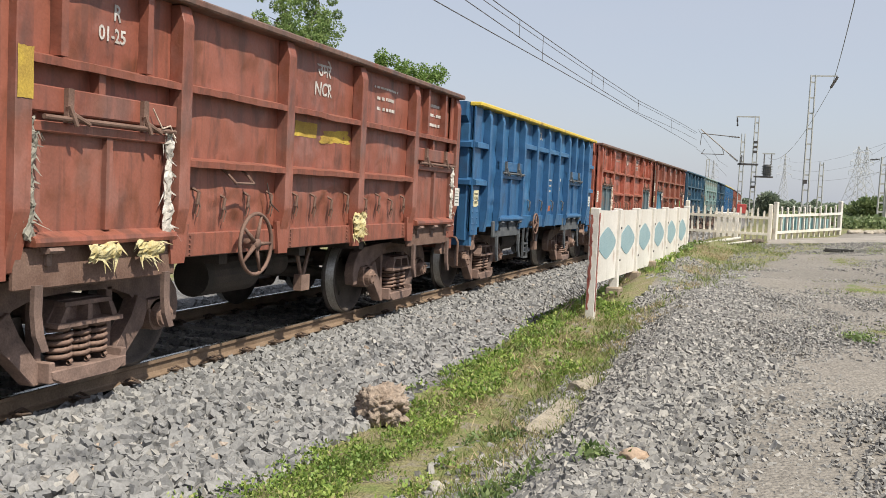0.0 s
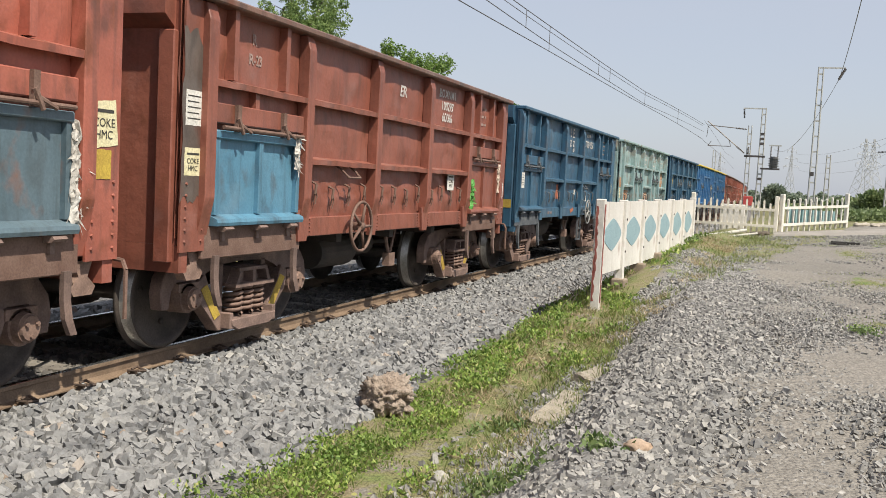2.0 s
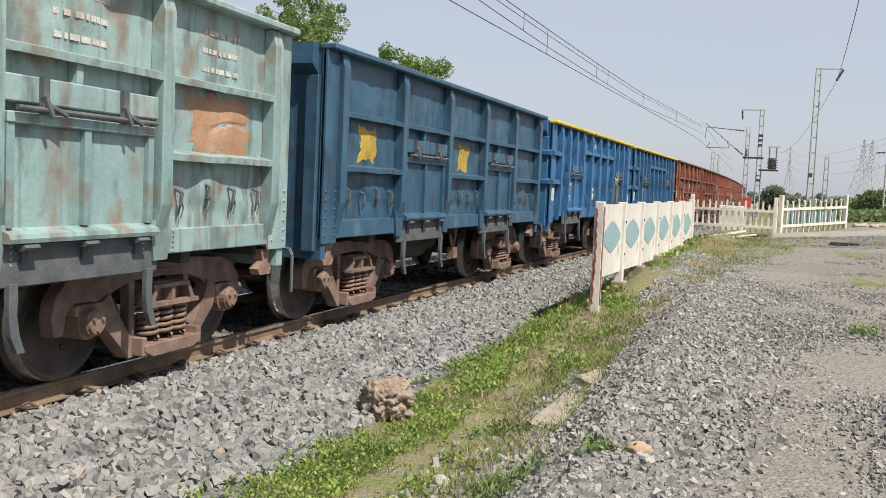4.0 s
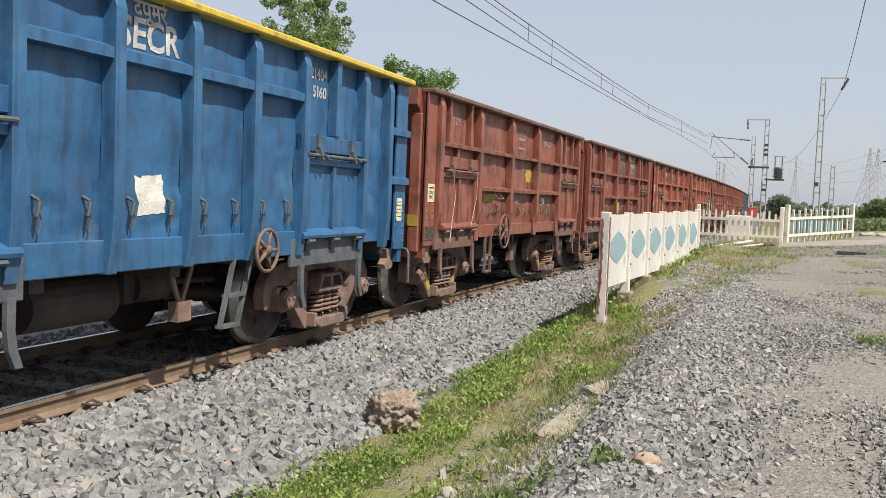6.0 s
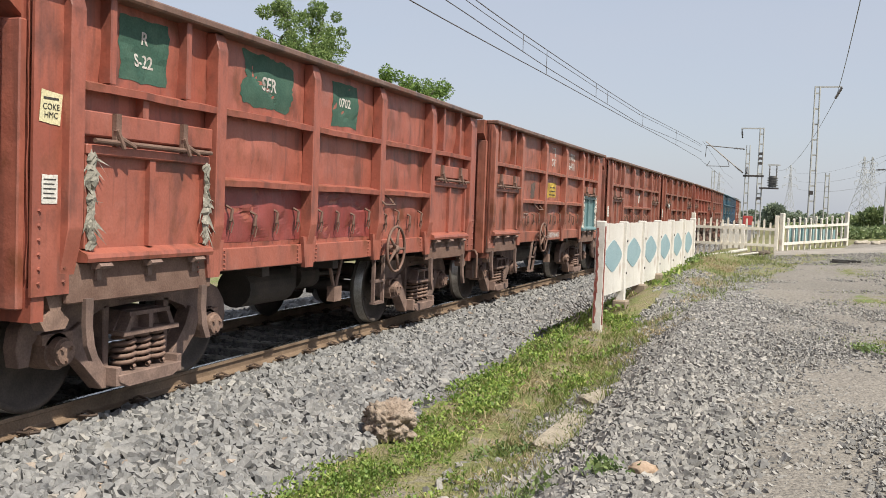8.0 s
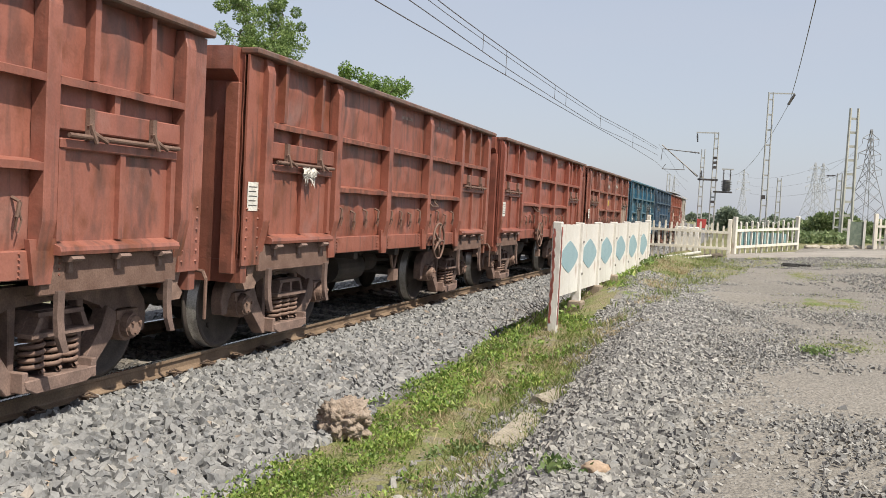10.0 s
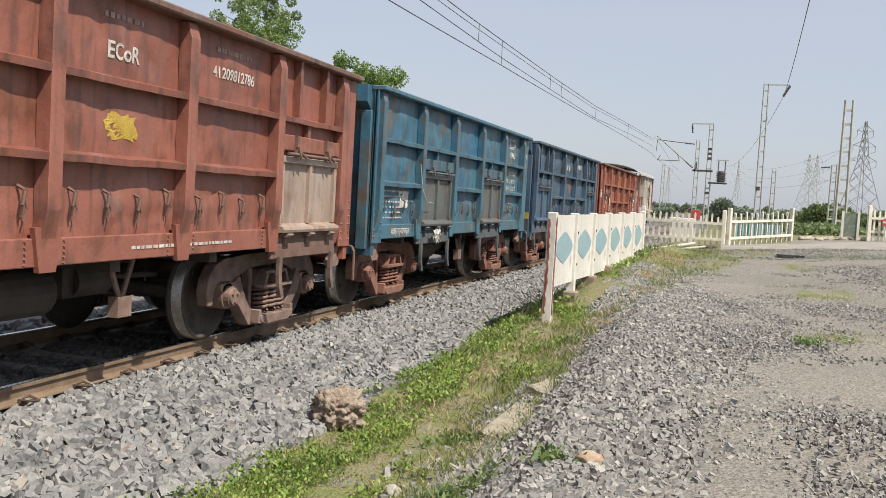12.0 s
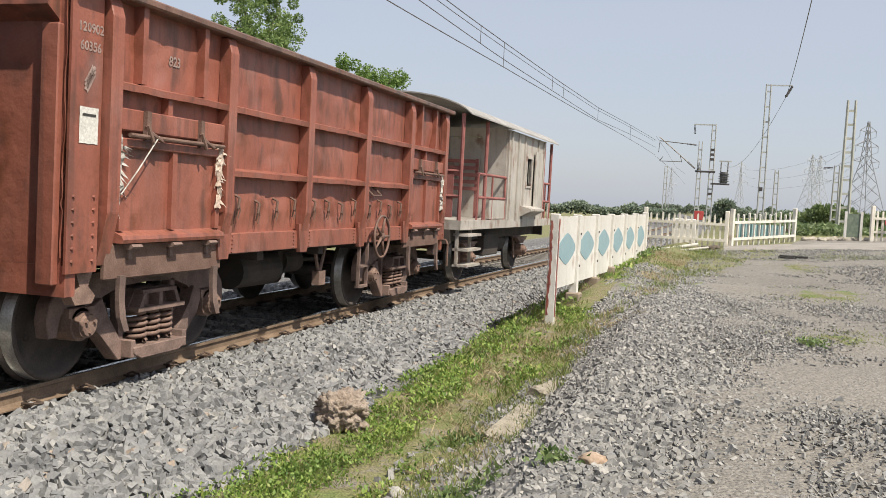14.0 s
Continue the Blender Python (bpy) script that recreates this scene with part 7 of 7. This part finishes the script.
def grass_keep(u, s):
    if 5.0 < s < 13.5 and abs(u - 3.95 - 0.22 * noise.noise((3.0, s * 0.6, 8))) < 0.17 + 0.1 * noise.noise((u * 2, s * 1.1, 6)):
        return RNG.uniform() < 0.15
    if 3.2 < u < 4.85 and s < 14:
        return noise.noise((u * 1.3, s * 1.1, 31)) > RNG.uniform(-0.7, 0.3)
    if s >= 13 and 3.2 < u < 5.3 + (s - 13) * 0.14:
        return noise.noise((u * 0.8, s * 0.6, 3)) > RNG.uniform(-0.3, 0.5)
    return False


for s0, s1, dens, l0, l1 in ((3.6, 9.0, 150, 0.04, 0.10), (9.0, 14.0, 90, 0.06, 0.13), (14.0, 27.0, 30, 0.06, 0.14)):
    p = strewn(3.1, 7.2, s0, s1, dens, 0.0, grass_keep)
    leaves("grass", *clumps(p, 12, 0.05 if s0 < 12 else 0.10, 1.5, l0, l1, 0.10), M_GRASS, "thin half-dry grass")


def dry_keep(u, s):
    return noise.noise((u * 1.2, s * 0.8, 77)) > 0.08 and (3.5 < u < 4.7 or s > 12)


p = strewn(3.4, 5.4, 3.6, 24.0, 45, 0.0, dry_keep)
leaves("dry_grass", *clumps(p, 12, 0.06, 0.7, 0.06, 0.16, 0.08), M_DRY, "matted dry straw-coloured grass")


def patch_keep(u, s):
    return verge(u + float(off(s)), s) > RNG.uniform(0.05, 0.9)


p = strewn(6.6, 12.0, 8.5, 27.0, 80, 0.0, patch_keep)
leaves("grass", *clumps(p, 9, 0.13, 0.8, 0.025, 0.065, 0.14), M_GRASS, "patchy low grass on the gravel")
for cx, cy, n, sp in ((7.45, 10.35, 9, 0.10), (4.85, 5.7, 34, 0.15), (5.45, 5.3, 9, 0.06), (4.38, 7.5, 16, 0.12), (5.05, 21.3, 20, 0.22)):
    q = np.stack([RNG.normal(cx, sp, n), RNG.normal(cy, sp, n), np.zeros(n)], 1)
    q[:, 2] = [ground_z(a, b) for a, b in q[:, :2]]
    leaves("weed_tuft", *clumps(q, 18, 0.045, 0.8, 0.025, 0.062 if cy < 20 else 0.11, 0.5, 0.12 if cx > 5.0 and cy > 20 else 0.05), M_DARKLEAF, "dark leafy weed tuft", "weed")
# dry twigs at the foot of the boards
bm = B()
rnd = random.Random(5)
for k in range(46):
    s = rnd.uniform(12.6, 17.0)
    x = 3.0 + float(off(s)) + rnd.uniform(-0.2, 0.75)
    p0 = Vector((x, s, ground_z(x, s)))
    d = Vector((rnd.uniform(-1, 1), rnd.uniform(-0.8, 0.8), rnd.uniform(0.3, 1.0))).normalized()
    for q in range(3):
        p1 = p0 + d * rnd.uniform(0.10, 0.22)
        tube(bm, p0, p1, 0.008 - 0.002 * q, 0.006 - 0.002 * q, 4, False)
        p0 = p1
        d = (d + Vector((rnd.uniform(-0.6, 0.6), rnd.uniform(-0.6, 0.6), rnd.uniform(-0.3, 0.3)))).normalized()
solid("dry_twigs", bm, surface("dark dry twigs", (0.07, 0.055, 0.045), (0.12, 0.10, 0.08), 9, 0.9), "dark dry brushwood by the board fence", "brushwood", kind="stuff")


# ---- loose things on the ground ----
def lump(name, x, y, size, mat, label, category, seed, lift=0.3):
    bm = B()
    bmesh.ops.create_icosphere(bm, subdivisions=5 if size[0] > 0.2 else 3, radius=1.0)
    for v in bm.verts:
        c = v.co.copy()
        d = 1 + 0.30 * noise.noise(c * 1.6 + Vector((seed, 0, 0))) + 0.26 * noise.noise(c * 4.5 + Vector((seed, 3, 0))) + 0.24 * noise.noise(c * 9) + 0.14 * noise.noise(c * 19)
        v.co = Vector((c.x * size[0], c.y * size[1], c.z * size[2])) * d
    z = ground_z(x, y)
    bmesh.ops.translate(bm, verts=bm.verts, vec=(x, y, z + size[2] * lift))
    return solid(name, bm, mat, label, category, smooth=True)


lump("clay_lump", 3.27, 7.62, (0.24, 0.20, 0.19), surface("reddish dry clay", (0.27, 0.21, 0.165), (0.37, 0.305, 0.25), 9, 0.95, 0, 0.8, 30, 0.03), "reddish lump of dried clay beside the ballast", "clay lump", 3, 0.75)
lump("stone", 5.66, 5.35, (0.085, 0.07, 0.045), surface("buff brown stone", (0.36, 0.25, 0.17), (0.44, 0.335, 0.25), 9, 0.9), "buff-brown stone on the gravel", "stone", 8)
lump("stone", 4.28, 6.05, (0.07, 0.06, 0.05), M_CONC, "grey stone on the grass", "stone", 11)
for cx, cy, w, d, h, rot in ((4.87, 9.35, 0.17, 0.26, 0.06, -0.25), (4.74, 8.15, 0.15, 0.62, 0.05, -0.06)):
    bm = B()
    box(bm, -w, w, -d, d, -0.15, h)
    bevelled(bm, 0.03)
    bmesh.ops.subdivide_edges(bm, edges=bm.edges[:], cuts=3, use_grid_fill=True)
    for v in bm.verts:
        v.co += 0.055 * Vector((noise.noise(v.co * 5), noise.noise(v.co * 5 + Vector((9, 0, 0))), noise.noise(v.co * 4 + Vector((0, 9, 0)))))
    bmesh.ops.transform(bm, matrix=Matrix.Translation((cx, cy, ground_z(cx, cy))) @ Matrix.Rotation(rot, 4, "Z"), verts=bm.verts)
    solid("concrete_slab", bm, surface("buff broken concrete", (0.30, 0.265, 0.205), (0.40, 0.355, 0.285), 5, 0.95, 0, 0.8, 30, 0.03), "broken buff concrete slab at the ditch edge", "slab", "broken slabs")
bm = B()
pa, pb = Vector((5.0, 23.6, ground_z(5.0, 23.6) + 0.06)), Vector((6.35, 28.6, ground_z(6.35, 28.6) + 0.12))
tube(bm, pa, pb, 0.055, 0.045, 10)
tube(bm, pa + Vector((0.35, 0.1, 0)), pb + Vector((0.3, -0.6, -0.05)), 0.035, 0.03, 8)
solid("fallen_pole", bm, surface("bleached pole", (0.45, 0.43, 0.38), (0.58, 0.56, 0.5), 4, 0.8), "pale fallen poles lying in the grass", "pole")
bm = B()
rnd = random.Random(2)
for k in range(40):
    x, y = 8.55 + rnd.gauss(0, 0.11), 24.0 + rnd.gauss(0, 0.2)
    z = ground_z(x, y)
    box(bm, x - 0.07, x + 0.07, y - 0.05, y + 0.05, z - 0.01, z + rnd.uniform(0.01, 0.05), None)
solid("ash_patch", bm, surface("black ash", (0.03, 0.028, 0.026), (0.07, 0.065, 0.06), 9, 0.95), "flat black patch of ash on the path", "ash")
for k, (x, y) in enumerate(((6.6, 29.0), (6.9, 29.2), (6.75, 28.7))):
    lump("debris", x, y, (0.14, 0.1, 0.07), M_BARK, "dark clod of debris by the fence", "debris", 20 + k)
for k in range(9):
    x, y = 10.0 + 0.24 * k, 34.4 + 0.3 * math.sin(k * 2.1)
    lump("rubble", x, y, (0.17 + 0.05 * math.sin(k * 3), 0.12, 0.09), surface("pale rubble", (0.36, 0.32, 0.26), (0.48, 0.43, 0.36), 6, 0.95), "pale rubble beside the road", "rubble", 30 + k)

# rails of the second line beyond the road
for o in (0.0, 1.7):
    bm = B()
    a, b = Vector((9.5, 45.5 + o * 1.4, 1.03)), Vector((32.0, 40.5 + o * 1.4, 1.05))
    d = (b - a).normalized()
    side = Vector((-d.y, d.x, 0))
    v = [bm.verts.new(q + side * e + Vector((0, 0, h))) for q in (a, b) for e in (-0.06, 0.06) for h in (-0.3, 0.08)]
    for q in ((0, 1, 3, 2), (4, 6, 7, 5), (0, 4, 5, 1), (2, 3, 7, 6), (0, 2, 6, 4), (1, 5, 7, 3)):
        bm.faces.new([v[x] for x in q])
    solid("rail", bm, M_RAILSIDE, "dark rail of the second line", "rail", "rails of the second line")


# ---- trees ----
def tree(x, y, z0, crown_z, radius, height, mat, seed, label, name="tree", clumpn=70, per=130, leaf=(0.10, 0.24), open_=0.5):
    rnd = random.Random(seed)
    t = thing(name, label, "tree", group="trees beyond the train")
    bm = B()
    base = Vector((x, y, z0))
    fork = Vector((x + rnd.uniform(-0.3, 0.3), y, crown_z - height * 0.55))
    tube(bm, base, base.lerp(fork, 0.5), radius * 0.10, radius * 0.08, 10)
    tube(bm, base.lerp(fork, 0.5), fork, radius * 0.08, radius * 0.06, 10)
    ends = []
    for k in range(11):
        a = 2 * math.pi * k / 11 + rnd.uniform(-0.3, 0.3)
        q = Vector((x + math.cos(a) * radius * rnd.uniform(0.3, 0.8), y + math.sin(a) * radius * rnd.uniform(0.3, 0.8), crown_z + height * rnd.uniform(-0.3, 0.45)))
        m = fork.lerp(q, 0.5) + Vector((0, 0, height * 0.05))
        tube(bm, fork, m, radius * 0.045, radius * 0.03, 7)
        tube(bm, m, q, radius * 0.03, radius * 0.012, 6)
        ends += [q, m]
        for j in range(2):
            e = q + Vector((rnd.uniform(-1, 1), rnd.uniform(-1, 1), rnd.uniform(-0.4, 1.0))) * radius * 0.35
            tube(bm, q, e, radius * 0.012, radius * 0.005, 5)
            ends.append(e)
    part("trunk", bm, M_BARK, t)
    local = np.random.default_rng(seed)
    c = []
    for k in range(clumpn):
        e = ends[k % len(ends)]
        v = Vector((rnd.gauss(0, 1), rnd.gauss(0, 1), rnd.gauss(0, 1))).normalized() * rnd.uniform(0.1, open_) * radius
        c.append((*(e + v * 0.7), rnd.uniform(0.10, 0.22) * radius))
    c = np.array(c)
    cc = np.repeat(c, per, axis=0)
    m = len(cc)
    dirs = local.normal(size=(m, 3))
    dirs /= np.linalg.norm(dirs, axis=1, keepdims=True)
    b = cc[:, :3] + dirs * (cc[:, 3] * local.uniform(0.3, 1.0, m) ** 0.5)[:, None]
    d = dirs + local.normal(0, 0.6, (m, 3)) + np.array([0, 0, -0.3])
    ln = local.uniform(leaf[0], leaf[1], m)
    leaves("crown", b, d, ln, ln * 0.7, mat, "", parent=t)
    return t


tree(-16.2, 45.0, -0.4, 9.9, 2.2, 4.2, M_TREE, 4, "slender leafy tree with gaps in its crown", clumpn=110, per=230, leaf=(0.07, 0.155), open_=0.6)
tree(-15.5, 60.0, -0.4, 8.4, 2.9, 3.6, M_TREE2, 9, "rounded dense green tree", clumpn=130, per=190, leaf=(0.09, 0.20), open_=0.6)
tree(-16.4, 90.0, -0.4, 7.3, 2.4, 3.0, M_TREE2, 14, "far green tree behind the train", clumpn=70, per=110, leaf=(0.16, 0.34), open_=0.6)


def bush(x, y, z, rx, rz, mat, seed, label, leaf=(0.12, 0.28), n=9000, category="bush"):
    local = np.random.default_rng(seed)
    k = 26
    c = np.stack([x + local.uniform(-rx, rx, k), y + local.uniform(-rx * 0.5, rx * 0.5, k), z + rz * local.uniform(0.15, 0.8, k) ** 0.9], 1)
    c[:, 2] = z + (c[:, 2] - z) * (1 - 0.45 * (np.abs(c[:, 0] - x) / rx) ** 2)
    pick = local.integers(0, k, n)
    dirs = local.normal(size=(n, 3))
    dirs /= np.linalg.norm(dirs, axis=1, keepdims=True)
    r = rz * 0.28 * local.uniform(0.4, 1.15, n)
    b = c[pick] + dirs * r[:, None] * np.array([1.3, 1.0, 0.9])
    b[:, 2] = np.maximum(b[:, 2], z)
    ln = local.uniform(*leaf, n)
    return leaves("bush", b, dirs + np.array([0, 0, 0.2]), ln, ln * 0.7, mat, label, category, kind="")


# middle distance: leaf colour paled part way towards the haze tone of M_FAR
M_MID = leaf_material("part-hazed green foliage", ((0.0, (0.13, 0.19, 0.08)), (0.5, (0.20, 0.26, 0.12)), (1.0, (0.28, 0.33, 0.18))))
bush(14.6, 64.0, 0.8, 1.3, 1.8, M_MID, 41, "dense green bush beyond the crossing")
bush(13.3, 70.0, 0.8, 1.5, 1.2, M_MID, 42, "low green bush beyond the crossing")
bush(17.2, 66.0, 0.8, 1.8, 1.2, M_MID, 43, "low green bush beyond the crossing")
bush(20.5, 72.0, 0.8, 2.4, 1.7, M_MID, 44, "green bush beside the second line")
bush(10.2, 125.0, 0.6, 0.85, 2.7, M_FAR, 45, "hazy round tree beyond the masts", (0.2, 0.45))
# far belts of trees; those in M_FAR carry distance haze in their colour
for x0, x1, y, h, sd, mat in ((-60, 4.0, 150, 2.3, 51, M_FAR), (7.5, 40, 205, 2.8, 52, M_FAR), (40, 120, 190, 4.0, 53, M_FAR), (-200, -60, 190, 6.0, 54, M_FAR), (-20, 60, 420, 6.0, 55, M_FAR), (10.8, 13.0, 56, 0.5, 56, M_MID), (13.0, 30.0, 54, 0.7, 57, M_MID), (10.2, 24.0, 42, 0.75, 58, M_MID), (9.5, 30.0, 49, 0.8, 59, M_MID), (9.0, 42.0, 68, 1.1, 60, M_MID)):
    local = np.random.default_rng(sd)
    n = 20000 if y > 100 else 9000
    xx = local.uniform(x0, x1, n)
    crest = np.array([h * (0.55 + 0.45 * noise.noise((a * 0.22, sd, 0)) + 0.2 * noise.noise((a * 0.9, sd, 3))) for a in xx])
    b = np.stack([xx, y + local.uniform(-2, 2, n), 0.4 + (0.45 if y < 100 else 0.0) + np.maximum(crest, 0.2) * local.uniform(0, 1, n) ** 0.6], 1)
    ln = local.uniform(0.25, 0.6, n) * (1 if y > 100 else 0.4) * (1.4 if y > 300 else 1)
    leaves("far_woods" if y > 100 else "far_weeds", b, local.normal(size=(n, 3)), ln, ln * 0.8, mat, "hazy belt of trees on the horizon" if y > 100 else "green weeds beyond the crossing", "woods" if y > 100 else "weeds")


# ---- movement ----
def motions():
    steps = [0.5 * i for i in range(29)]
    turns = [i / FPS for i in range(14 * FPS + 1)]
    for k, w in enumerate(TRAIN):
        walk(w, [(t, track_pose(train_s(k, t), 2.35 if k == 20 else 3.3)) for t in steps])
        for o in [c for c in w.children if c.name.split(".")[0] == "wheelset"]:
            y = o.location.y
            walk(o, [(t, Matrix.Translation((0, y, 0.5)) @ Matrix.Rotation((SPEED * t - SLOW * t * t) / 0.5, 4, "X")) for t in turns])


motions()
